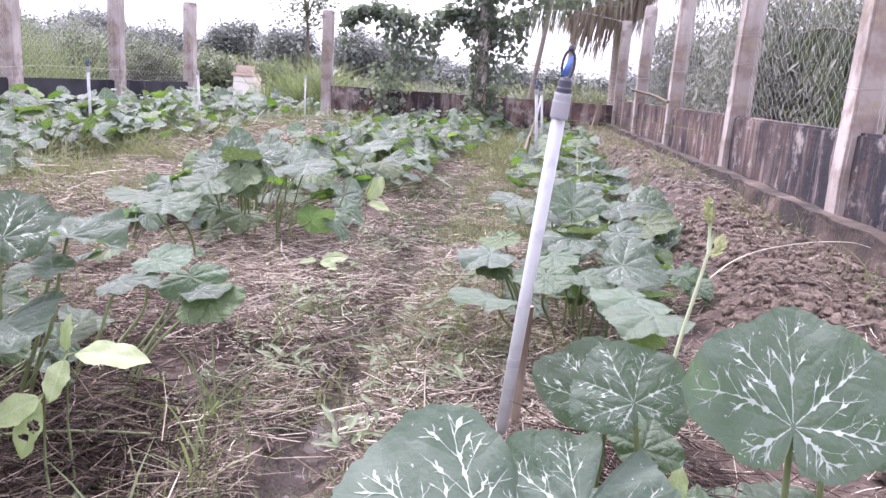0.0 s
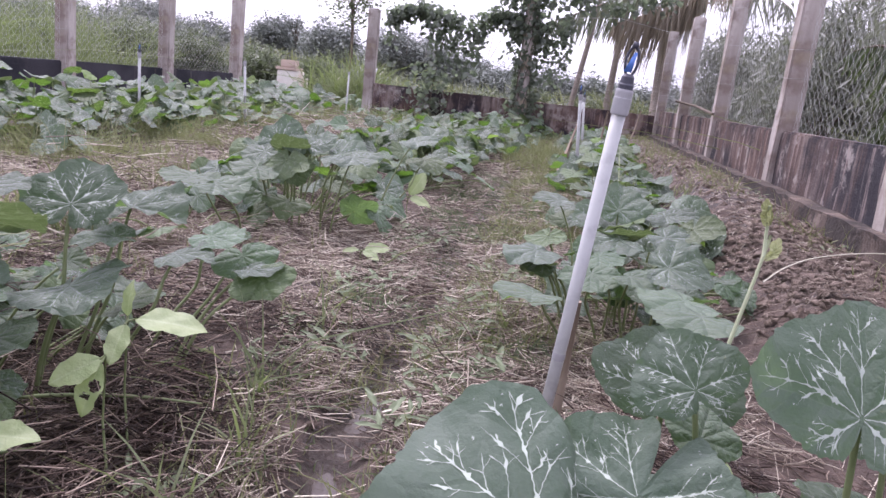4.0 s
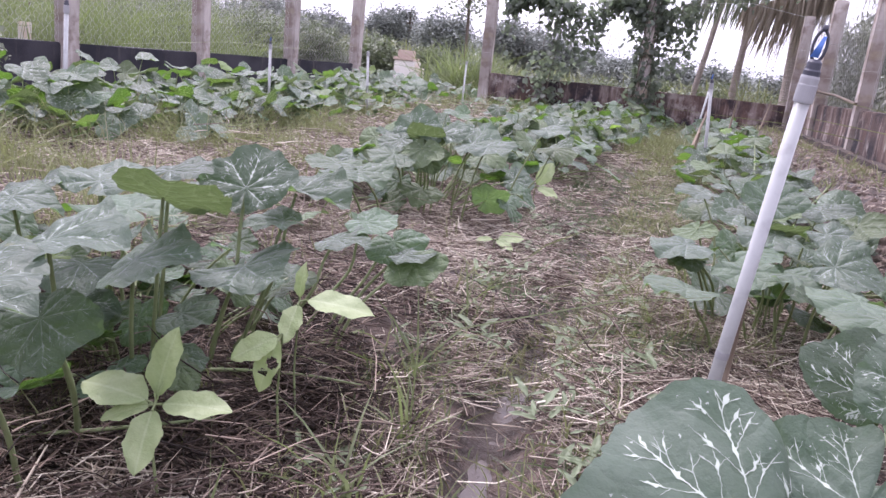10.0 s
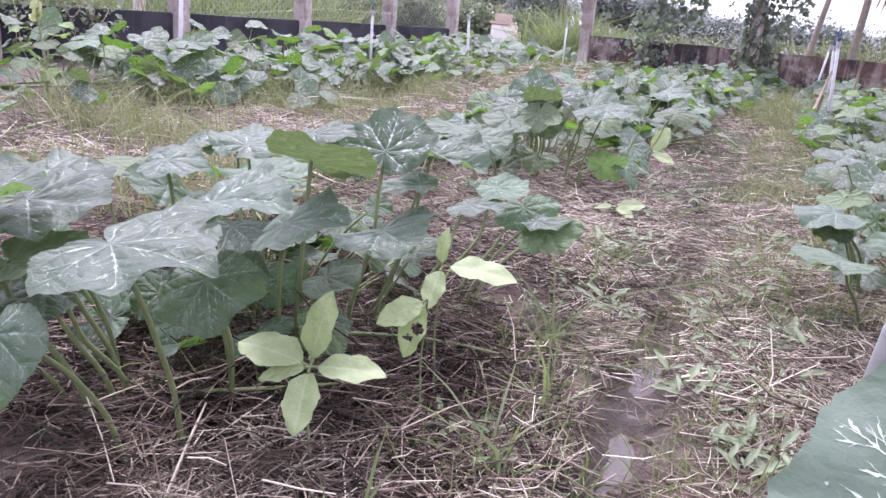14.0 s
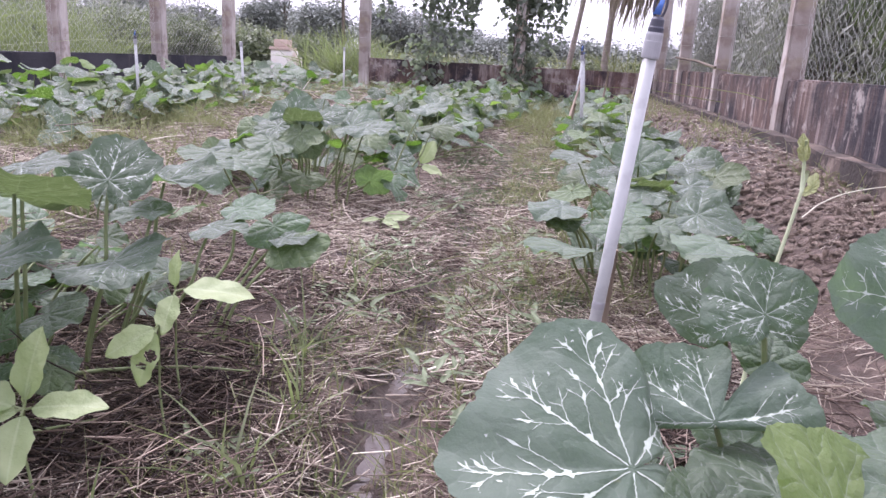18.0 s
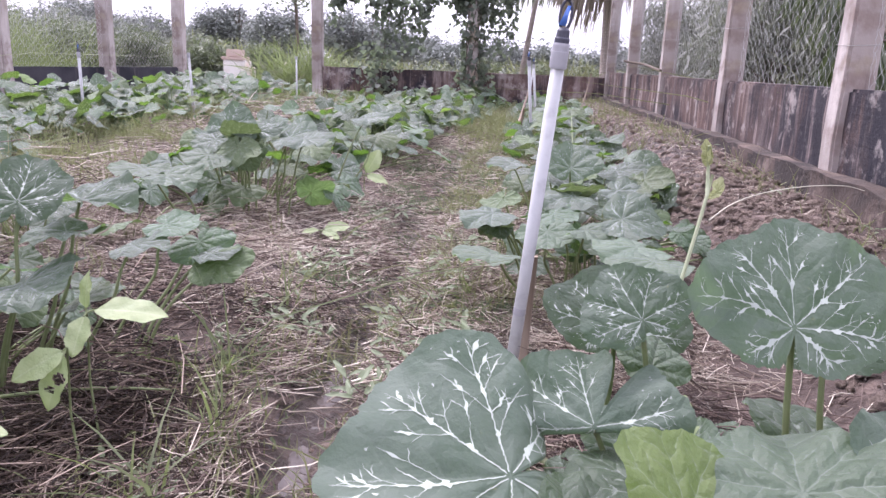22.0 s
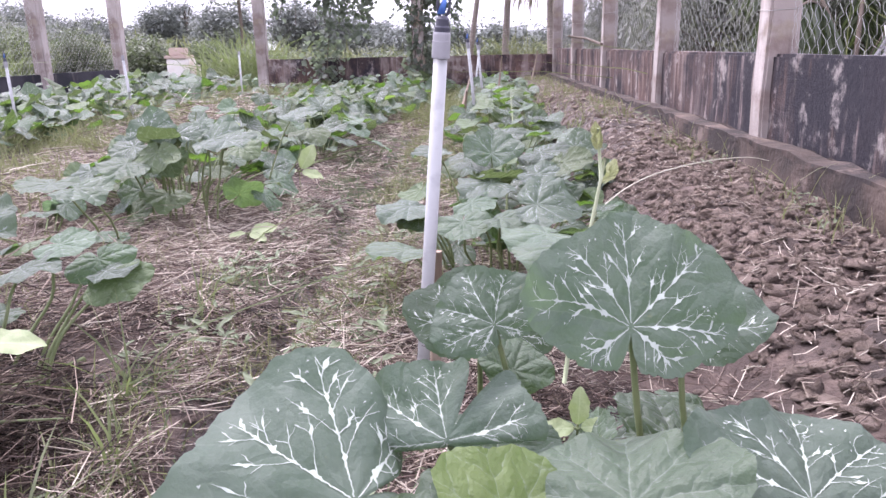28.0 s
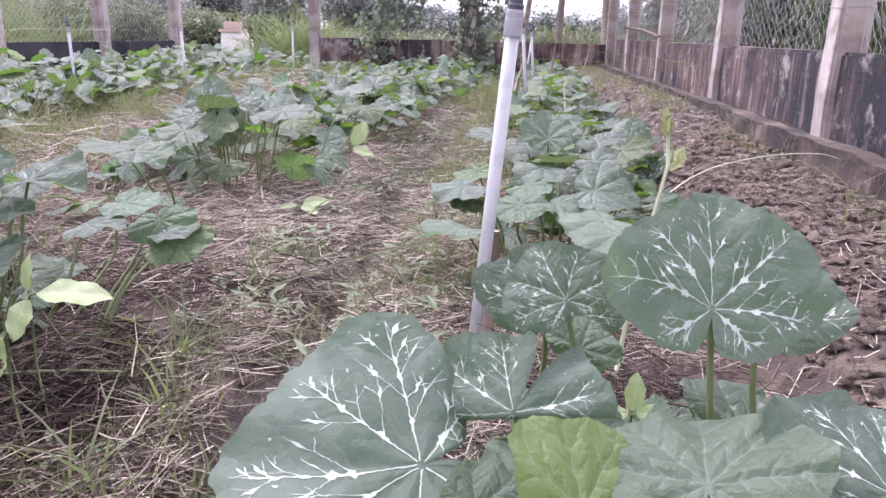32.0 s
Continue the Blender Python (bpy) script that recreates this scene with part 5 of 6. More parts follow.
# a young shoot with curled leaves and a long pale tendril
shoot = pumpkin_plant((0.63, 1.30), "upright young pumpkin shoot with curled buds and pale tendril")
hold(tube_part("stem", [(0.590, 1.26, 0.088), (0.615, 1.29, 0.268), (0.650, 1.32, 0.428), (0.665, 1.33, 0.508)], [0.0045, 0.004, 0.0034, 0.003], PALE_STALK, steps=4), shoot)
hold(tube_part("stem", [(0.658, 1.325, 0.468), (0.652, 1.32, 0.528), (0.648, 1.315, 0.563)], [0.0035, 0.003, 0.0025], PALE_STALK), shoot)
for k, (at, tip, nrm, s) in enumerate((((0.648, 1.315, 0.538), (-0.2, 0.1, 1), (-0.5, -0.8, 0.3), 0.035), ((0.652, 1.31, 0.543), (0.1, 0.3, 1), (0.8, -0.5, 0.2), 0.032), ((0.645, 1.32, 0.553), (0, 0.6, 0.9), (0.1, -1, 0.4), 0.03), ((0.678, 1.335, 0.478), (0.5, 0.2, 1), (0.3, -0.9, 0.4), 0.04), ((0.670, 1.33, 0.468), (0.7, 0.1, 0.6), (-0.4, -0.6, 0.7), 0.03))):
    me = FINE["b"][k % 8]
    ob = hold(new("leaf", me), shoot)
    ob.matrix_basis = leaf_matrix(at, tip, nrm, s * 0.8, 0.42)
hold(tube_part("tendril", [(0.668, 1.33, 0.420), (0.73, 1.42, 0.436), (0.81, 1.50, 0.450), (0.93, 1.58, 0.460), (1.04, 1.64, 0.458), (1.10, 1.67, 0.445)], [0.0014, 0.0013, 0.0012, 0.0011, 0.0009, 0.0007], TENDRIL, None, "long pale tendril", sides=6, steps=5), shoot)

# ---- small things on the ground ----


def spoon_mesh(seed, mat, hole=False, wide=0.28):
    """A pale seedling leaf: narrow at the stalk, broad and blunt at the tip."""
    r = random.Random(seed)
    rows, cols = 20, 11
    v, uv = [], []
    for i in range(rows):
        k = i / (rows - 1)
        w = wide * math.sin(math.pi * min(1.0, k ** 0.85)) ** 0.75 * (0.9 + 0.12 * k) + 0.012
        for j in range(cols):
            s = j / (cols - 1) * 2 - 1
            x = s * w * (1 + 0.06 * math.sin(k * 16 + seed + 2 * s) + 0.04 * math.sin(k * 37 + seed * 2))
            z = 0.10 * abs(s) * w * 3 * 0.5 - 0.16 * k * k + 0.025 * math.sin(k * 13 + s * 2 + seed) * abs(s)
            v.append((x, k, z))
            uv.append((s * 0.06 + 0.5 * x, k))
    f = []
    for i in range(rows - 1):
        for j in range(cols - 1):
            k, q = (i + 0.5) / (rows - 1), (j + 0.5) / (cols - 1) * 2 - 1
            if hole and (((k - 0.42) / 0.11) ** 2 + ((q + 0.3) / 0.42) ** 2 < 1 or ((k - 0.64) / 0.06) ** 2 + ((q - 0.15) / 0.4) ** 2 < 1):
                continue
            f.append((i * cols + j, i * cols + j + 1, (i + 1) * cols + j + 1, (i + 1) * cols + j))
    ob = raw("leaf", v, np.array(f), mat, smooth=True, uv=np.array(uv))
    me = ob.data
    bpy.data.objects.remove(ob)
    return me


n = Nodes("seedling_leaf")
_u = n.t.nodes.new("ShaderNodeUVMap").outputs[0]
_s = n.t.nodes.new("ShaderNodeSeparateXYZ")
n.put(_s.inputs[0], _u)
_rib = n.math("SUBTRACT", 1.0, n.span(n.math("ABSOLUTE", _s.outputs[0]), 0.004, 0.02))
_p = n.coords("Object")
_c = n.mix(n.span(n.noise(_p, 2.2, 3), 0.35, 0.7), (0.23, 0.29, 0.14), (0.33, 0.385, 0.21))
_c = n.mix(n.math("MULTIPLY", _rib, 0.3), _c, (0.48, 0.54, 0.36))
SEEDLING = n.done(_c, 0.55, n.bump(n.noise(_p, 9, 3), 0.25, 0.01), through=(0.42, 0.58, 0.16), share=0.28)
SPOON = [spoon_mesh(i, SEEDLING) for i in range(4)]
SPOON_HOLED = spoon_mesh(9, SEEDLING, True)


def seedling(heart, leaves, label):
    """heart: where the leaf stalks meet. leaves: (tip direction, length, normal, holed)."""
    h = Vector(heart)
    g = float(ground_z(h.x, h.y))
    ob = empty("leafy_seedling", (h.x, h.y, g))
    tagged(ob, label, "seedling", "seedlings")
    hold(tube_part("stem", [(h.x + 0.006, h.y + 0.004, g - 0.01), (h.x - 0.003, h.y, lerp(g, h.z, 0.5)), tuple(h)], [0.0026, 0.0022, 0.002], STALK, sides=6), ob)
    for i, (d, size, nrm, holed) in enumerate(leaves):
        d = Vector(d).normalized()
        start = h + d * size * 0.12
        lf = hold(new("leaf", SPOON_HOLED if holed else SPOON[i % 4]), ob)
        lf.matrix_basis = leaf_matrix(start, d, nrm, size)
        hold(tube_part("stalk", [tuple(h), tuple(h + d * size * 0.07), tuple(start + d * size * 0.02)], 0.0022, STALK, sides=5), ob)


seedling((-0.508, 0.757, 0.162), (((0.05, 0.25, 1), 0.105, (-0.2, -1, 0.25), False), ((1, 0.1, 0.26), 0.105, (-0.15, -0.35, 1), False), ((-1, 0.05, 0.14), 0.125, (0.1, -0.4, 1), False), ((0.22, -0.75, -0.30), 0.095, (0.1, -0.6, 0.9), False), ((-0.8, -0.5, -0.1), 0.07, (0, -0.4, 1), False), ((0.12, 0.3, 1), 0.04, (-0.6, -0.8, 0.2), False)), "pale green leafy seedling growing through straw mulch")
seedling((-0.440, 1.075, 0.245), (((1, 0.05, 0.36), 0.125, (0, -0.3, 1), False), ((-0.1, 0.1, 1), 0.065, (-0.5, -0.9, 0.1), False), ((0.05, -0.8, -0.35), 0.075, (0.1, -0.7, 0.8), False)), "pale green seedling with broad spoon-shaped leaves")
seedling((-0.425, 0.985, 0.215), (((-0.22, -0.5, -0.75), 0.095, (-0.2, -0.9, 0.5), True), ((-0.7, -0.1, -0.6), 0.085, (0.3, -0.7, 0.6), False)), "seedling with a yellowing leaf eaten into holes")
seedling((-0.455, 3.80, 0.10), (((0.5, -0.2, 0.8), 0.15, (0.3, -0.9, 0.3), False), ((-0.7, -0.2, 0.3), 0.11, (0, -0.5, 0.9), False), ((0.9, -0.4, 0.1), 0.12, (0, -0.5, 0.9), False)), "pale green seedling at the edge of the bed")
seedling((-0.40, 2.62, 0.06), (((1, 0.1, 0.5), 0.10, (0, -0.6, 0.8), False), ((0.9, -0.6, 0.2), 0.08, (0, -0.4, 1), False), ((-0.8, -0.2, 0.1), 0.07, (0, -0.4, 1), False)), "small yellow-green seedling among straw")
seedling((-0.93, 0.42, 0.10), (((0.3, 0.5, 0.5), 0.10, (0, -0.6, 0.8), False), ((-0.8, 0.2, 0.3), 0.09, (0, -0.4, 1), False)), "pale seedling under the pumpkin leaves")
seedling((0.58, 1.02, 0.12), (((-0.6, -0.3, 0.4), 0.06, (0, -0.6, 0.8), False), ((0.6, -0.3, 0.5), 0.055, (0, -0.6, 0.8), False), ((0.1, 0.2, 1), 0.06, (0, -1, 0.2), False)), "small leafy seedling between pumpkin stalks")


def strands(name, pts, half, mat, label, category, flat=False, sides=3):
    """Many thin strands in one mesh: pts (n, k, 3), half widths (n, k)."""
    n_, k_ = pts.shape[:2]
    tan = np.gradient(pts, axis=1)
    tan /= np.linalg.norm(tan, axis=2, keepdims=True) + 1e-9
    ref = np.where(np.abs(tan[:, :, 2:3]) > 0.8, np.array([1.0, 0, 0]), np.array([0, 0, 1.0]))
    a = np.cross(tan, ref)
    a /= np.linalg.norm(a, axis=2, keepdims=True) + 1e-9
    b = np.cross(tan, a)
    if flat:
        ang_r = RNG.uniform(0, np.pi, n_)[:, None, None]
        w = np.cos(ang_r) * a + np.sin(ang_r) * b
        ring = np.stack([pts - w * half[..., None], pts + w * half[..., None]], 2)
        m = 2
        pairs = [(0, 1)]
    else:
        angs = np.arange(sides) * 2 * np.pi / sides
        ring = np.stack([pts + half[..., None] * (np.cos(t) * a + np.sin(t) * b) for t in angs], 2)
        m = sides
        pairs = [(j, (j + 1) % sides) for j in range(sides)]
    v = ring.reshape(-1, 3)
    base = (np.arange(n_) * k_ * m)[:, None] + (np.arange(k_ - 1) * m)[None, :]
    f = np.concatenate([np.stack([base + p, base + q, base + m + q, base + m + p], -1).reshape(-1, 4) for p, q in pairs])
    ob = raw(name, v, f, mat, smooth=not flat)
    return tagged(ob, label, category, kind="stuff")


def scatter(count, x0, x1, y0, y1, density):
    x, y = RNG.uniform(x0, x1, count * 3), RNG.uniform(y0, y1, count * 3)
    wx, wy = 0.12 * (x1 - x0), 0.06 * (y1 - y0)
    soft = sm(0, wx, x - x0) * sm(0, wx, x1 - x) * sm(0, wy, y - y0) * sm(0, wy, y1 - y)
    ok = RNG.uniform(0, 1, count * 3) < density(x, y) * np.maximum(soft, 1.0 if x1 - x0 < 0.1 else 0.0)
    return x[ok][:count], y[ok][:count]


def mulch_density(x, y):
    d = np.clip(0.62 + 0.6 * rough2(x, y, 0.35, 21) + 0.4 * rough2(x, y, 0.1, 22), 0.05, 1)
    d = d * (1 - 0.985 * np.exp(-(((x - trench_x(y)) / 0.085) ** 4)) * (1 - 0.45 * sm(1.6, 3.0, y)))
    d = d * (1 - 0.95 * sm(0.75, 1.05, x))
    d = d * (1 - 0.8 * np.exp(-(((x + 0.33) / 0.1) ** 2 + ((y - 1.02) / 0.12) ** 2)))
    return d


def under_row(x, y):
    """1 where the straw gets its dark tone, painted shade under the pumpkin leaves."""
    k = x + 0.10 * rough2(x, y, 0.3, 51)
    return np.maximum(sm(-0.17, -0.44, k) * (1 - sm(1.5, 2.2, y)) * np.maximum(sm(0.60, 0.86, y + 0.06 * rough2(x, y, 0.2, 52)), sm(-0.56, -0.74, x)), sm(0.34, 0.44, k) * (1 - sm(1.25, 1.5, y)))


# straw in its own tone, thinned where the shade-dark straw lies
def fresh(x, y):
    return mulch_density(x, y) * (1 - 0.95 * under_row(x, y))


# density of the straw whose colour carries the shade
def shaded_mulch(x, y):
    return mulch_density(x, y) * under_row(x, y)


def straw(name, count, x0, x1, y0, y1, length, thick, label, lift=0.03, where=fresh, mat=STRAW):
    x, y = scatter(count, x0, x1, y0, y1, where)
    c = len(x)
    ang = RNG.uniform(0, np.pi, c)
    L = RNG.gamma(3.0, length / 3.0, c).clip(length * 0.25, length * 2.6)
    tilt = RNG.normal(0, 0.24, c)
    k = np.array([-0.5, 0.0, 0.5])
    bend = RNG.normal(0, 0.24, c)
    px = x[:, None] + np.cos(ang)[:, None] * k * L[:, None] - np.sin(ang)[:, None] * (np.abs(k) * bend[:, None] * L[:, None])
    py = y[:, None] + np.sin(ang)[:, None] * k * L[:, None] + np.cos(ang)[:, None] * (np.abs(k) * bend[:, None] * L[:, None])
    g = ground_z(px, py)
    pz = np.maximum(g + 0.002, ground_z(x, y)[:, None] + k * L[:, None] * np.sin(tilt)[:, None] + RNG.gamma(1.3, lift / 2.6, c)[:, None])
    pts = np.stack([px, py, pz], -1)
    w = RNG.uniform(0.5, 1.4, c) * thick
    half = np.stack([w, w * 0.9, w * 0.6], -1)
    return strands(name, pts, half, mat, label, "straw mulch")


straw("straw_mulch", 58000, -1.9, 1.1, 0.2, 3.5, 0.078, 0.00135, "dry brown rice straw mulch covering the bed")
straw("straw_mulch", 17000, -3.0, 1.1, 2.9, 6.9, 0.10, 0.0018, "dry straw mulch along the path")
straw("straw_mulch", 11000, -3.2, 1.1, 6.1, 12.2, 0.18, 0.003, "faded straw mulch towards the end wall")
straw("straw_mulch", 6000, -3.4, -1.2, 0.9, 4.4, 0.12, 0.0018, "dry straw between two planted rows")
straw("straw_heap", 5200, -2.15, -1.35, 5.0, 8.4, 0.12, 0.0024, "heaped pale dry straw between two rows", 0.16, lambda x, y: np.ones_like(x))
straw("straw_heap", 2600, -2.1, -1.25, 3.1, 4.5, 0.10, 0.0019, "heaped pale dry straw between two rows", 0.10, lambda x, y: np.clip(0.5 + rough2(x, y, 0.4, 61), 0.1, 1))
straw("old_straw", 32000, -1.9, 1.0, 0.2, 2.3, 0.09, 0.0014, "straw coloured dark for the shade under the pumpkin leaves", 0.05, shaded_mulch, STRAW_SHADED)
straw("coarse_stalks", 1100, -1.6, 0.45, 0.3, 2.8, 0.13, 0.0021, "long dry stalks lying on the mulch", 0.05)
# straw scraps on the dug strip
x, y = RNG.uniform(0.95, 1.6, 3800), 0.6 + 8.5 * RNG.uniform(0, 1, 3800) ** 1.5
a_ = RNG.uniform(0, 6.28, 3800)
L_ = RNG.gamma(2.0, 0.018, 3800) + 0.012
pts = np.stack([np.stack([x + k * L_ * np.cos(a_), y + k * L_ * np.sin(a_), ground_z(x + k * L_ * np.cos(a_), y + k * L_ * np.sin(a_)) + 0.006 + 0.012 * RNG.uniform(0, 1, 3800)], -1) for k in (-0.5, 0, 0.5)], 1)
strands("straw_scraps", pts, np.full((3800, 3), 0.0012), STRAW, "scattered straw scraps on dug soil", "straw")


def grass(name, count, x0, x1, y0, y1, density, height, width, mat, label, base=None):
    x, y = scatter(count, x0, x1, y0, y1, density)
    c = len(x)
    h = height * RNG.gamma(4.0, 0.22, c).clip(0.25, 2.0)
    a = RNG.uniform(0, 6.28, c)
    lean = RNG.gamma(2.0, 0.34, c)
    k = np.array([0, 0.4, 0.75, 1.0])
    off = lean[:, None] * h[:, None] * k ** 2
    z0 = (ground_z(x, y) if base is None else base(x, y))[:, None] - 0.005
    pts = np.stack([x[:, None] + np.cos(a)[:, None] * off, y[:, None] + np.sin(a)[:, None] * off, z0 + h[:, None] * k * (1 - 0.18 * lean[:, None] * k)], -1)
    w = (width * RNG.uniform(0.6, 1.3, c))[:, None] * np.array([0.8, 1.0, 0.7, 0.08])
    return strands(name, pts, w, mat, label, "grass", flat=True)


patchy = lambda s, sd, lo=0.15: (lambda x, y: np.clip(0.5 + 0.8 * rough2(x, y, s, sd), lo, 1))
grass("grass", 9000, -3.5, -1.15, 1.2, 7.7, lambda x, y: np.clip(0.25 + 0.9 * rough2(x, y, 0.5, 31), 0.03, 1) * (1 - 0.9 * np.exp(-(((x + 1.75) / 0.25) ** 2)) * sm(3.5, 5.5, y)), 0.16, 0.0024, GRASS, "patchy grass between two planted rows")
grass("grass", 5000, -3.4, -1.2, 7.5, 12, patchy(0.6, 32), 0.17, 0.004, GRASS, "patchy grass at the far end of the rows")
grass("grass", 4200, -0.05, 0.55, 1.7, 6.5, patchy(0.3, 33, 0.05), 0.07, 0.0018, GRASS, "short grass along the furrow path")
grass("grass", 10000, -0.42, 0.40, 0.9, 6.5, lambda x, y: np.clip(0.5 + 0.8 * rough2(x, y, 0.22, 39), 0.02, 1) * (1 - np.exp(-(((x - trench_x(y)) / 0.08) ** 2)) * (1 - sm(1.8, 2.6, y))), 0.038, 0.0022, WEED, "short grey-green weeds along the muddy furrow")
grass("grass", 5000, -0.25, 0.7, 6.0, 11.8, patchy(0.5, 34), 0.13, 0.0035, GRASS, "grassy path between rows")
grass("grass", 1100, -0.45, 0.22, 0.6, 2.3, patchy(0.14, 35, 0.0), 0.075, 0.0016, GRASS, "fresh grass blades sprouting through straw")
grass("grass", 1500, 0.85, 1.6, 4.5, 11.5, patchy(0.3, 36), 0.07, 0.003, GRASS, "low grass along the wall footing")
grass("grass", 160, 1.40, 1.62, 1.9, 4.4, patchy(0.2, 37, 0.0), 0.09, 0.002, GRASS, "thin weeds at the foot of the ledge")
grass("grass", 1300, -1.7, -0.5, 0.7, 2.8, patchy(0.2, 38, 0.0), 0.08, 0.0017, GRASS, "grass under the pumpkin leaves")
for i, (x, y, h, c) in enumerate(((-0.30, 1.32, 0.20, 16), (-0.23, 1.12, 0.15, 14), (-0.30, 1.75, 0.26, 5), (-0.24, 0.86, 0.13, 22), (0.18, 2.05, 0.12, 18), (0.33, 2.6, 0.12, 20), (-0.35, 0.6, 0.15, 18), (-0.12, 0.95, 0.10, 16))):
    ob = grass("grass_tuft", c, x - 0.03, x + 0.03, y - 0.03, y + 0.03, lambda a, b: np.ones_like(a), h, 0.0026, LUSH, "tuft of fresh green grass in the mulch")
    ob["kind"] = "thing"
    del ob["kind"]
    tagged(ob, "", "grass tuft", "grass tufts")


def weed(x, y, count, size, seed):
    """A low weed with narrow pointed leaves."""
    r = random.Random(seed)
    z = float(ground_z(x, y))
    ob = empty("weed", (x, y, z))
    tagged(ob, "low grey-green weed with narrow leaves beside the furrow", "weed", "weeds")
    for i in range(count):
        a = r.uniform(0, 6.28)
        up = r.uniform(0.0, 0.9)
        st = Vector((x + r.uniform(-0.04, 0.04), y + r.uniform(-0.05, 0.05), z + r.uniform(0.01, 0.05)))
        lf = hold(new("leaf", WEED_LEAF[i % 3]), ob)
        lf.matrix_basis = leaf_matrix(st, (math.cos(a), math.sin(a), up), (-0.3 * math.cos(a), -0.3 * math.sin(a) - 0.3, 1), size * r.uniform(0.6, 1.2), 0.4)


WEED_LEAF = [spoon_mesh(20 + i, WEED, False, 0.3) for i in range(3)]
for i in range(84):
    r = random.Random(900 + i)
    y = 0.72 + 2.6 * r.random() ** 1.3
    side = r.choice((-1, 1, 1))
    weed(float(trench_x(y)) + side * r.uniform(0.08, 0.30), y, r.randint(5, 9), r.uniform(0.032, 0.065), 900 + i)
for i in range(10):
    r = random.Random(950 + i)
    weed(r.uniform(1.46, 1.6), r.uniform(2.0, 5.0), 5, 0.035, 950 + i)

# ---- clods of dug earth on the strip by the wall ----
_bm = bmesh.new()
bmesh.ops.create_icosphere(_bm, subdivisions=2, radius=1)
_bv = np.array([v.co for v in _bm.verts])
_bf = np.array([[v.index for v in f.verts] for f in _bm.faces])
_bm.free()
cv, cf, base = [], [], 0
for i in range(5200):
    near = i < 4400
    x = RNG.uniform(0.98, 1.60)
    y = RNG.uniform(0.6, 4.0) if near else RNG.uniform(4.0, 8.5)
    s = min(0.020, RNG.gamma(1.2, 0.0042) + 0.0028)
    if x < 1.12 and RNG.uniform() < 0.6:
        continue
    d = _bv * (1 + 0.35 * np.sin(_bv @ RNG.normal(0, 2.6, 3) + RNG.uniform(0, 6)) + 0.3 * np.sin(_bv @ RNG.normal(0, 6.5, 3) + 1) + 0.34 * RNG.normal(0, 1, len(_bv)))[:, None]
    d = d * (s * RNG.uniform(0.75, 1.5), s * RNG.uniform(0.75, 1.5), s * RNG.uniform(0.6, 1.1))
    a = RNG.uniform(0, 6.28)
    d = np.stack([d[:, 0] * np.cos(a) - d[:, 1] * np.sin(a), d[:, 0] * np.sin(a) + d[:, 1] * np.cos(a), d[:, 2]], -1)
    cv.append(d + (x, y, float(ground_z(x, y)) + s * 0.15))
    cf.append(_bf + base)
    base += len(_bv)
for i in range(300):
    x, y = RNG.uniform(1.0, 1.58), 0.7 + 3.2 * RNG.uniform() ** 1.3
    s = RNG.uniform(0.009, 0.027)
    d = _bv * (1 + 0.3 * np.sin(_bv @ RNG.normal(0, 2.2, 3) + RNG.uniform(0, 6)) + 0.25 * np.sin(_bv @ RNG.normal(0, 5, 3) + 1) + 0.2 * RNG.normal(0, 1, len(_bv)))[:, None]
    d = d * (s * RNG.uniform(0.8, 1.5), s * RNG.uniform(0.8, 1.4), s * RNG.uniform(0.35, 0.6))
    cv.append(d + (x, y, float(ground_z(x, y)) + s * 0.1))
    cf.append(_bf + base)
    base += len(_bv)
tagged(raw("soil_clods", np.vstack(cv), np.vstack(cf), CLOD, smooth=False), "loose reddish-brown clods of dug earth", "soil clods", kind="stuff")
sv, sf, base = [], [], 0
for i in range(420):
    x, y = RNG.uniform(-1.4, 0.9), RNG.uniform(0.45, 3.5)
    s = min(0.011, RNG.gamma(2.0, 0.004) + 0.003)
    d = _bv * (1 + 0.3 * np.sin(_bv @ RNG.normal(0, 3.2, 3) + RNG.uniform(0, 6))[:, None]) * (s * 1.2, s, s * 0.6)
    sv.append(d + (x, y, float(ground_z(x, y)) + s * 0.2))
    sf.append(_bf + base)
    base += len(_bv)
tagged(raw("soil_crumbs", np.vstack(sv), np.vstack(sf), CLOD), "crumbs of brown earth among straw", "soil crumbs", kind="stuff")

# ---- beyond the fence ----


def leafage(points, size, seed, droop=0.4, slim=0.55):
    """Vertices and faces of many small folded leaves at points."""
    r = np.random.default_rng(seed)
    c = len(points)
    a = r.uniform(0, 6.28, c)
    t = np.stack([np.cos(a), np.sin(a), r.normal(-droop, 0.45, c)], -1)
    t /= np.linalg.norm(t, axis=1)[:, None]
    up = np.stack([r.normal(0, 0.45, c), r.normal(0, 0.45, c), np.ones(c)], -1)
    s = np.cross(t, up)
    s /= np.linalg.norm(s, axis=1)[:, None]
    nn = np.cross(s, t)
    L = (size * r.uniform(0.6, 1.4, c))[:, None]
    w = L * slim * 0.5
    p0, p3 = points, points + t * L
    pm = points + t * L * 0.45
    pa, pb = pm + s * w + nn * w * 0.35, pm - s * w + nn * w * 0.35
    v = np.stack([p0, pa, p3, pb], 1).reshape(-1, 3)
    k = np.arange(c) * 4
    f = np.concatenate([np.stack([k, k + 1, k + 2], -1), np.stack([k, k + 2, k + 3], -1)])
    return v, f


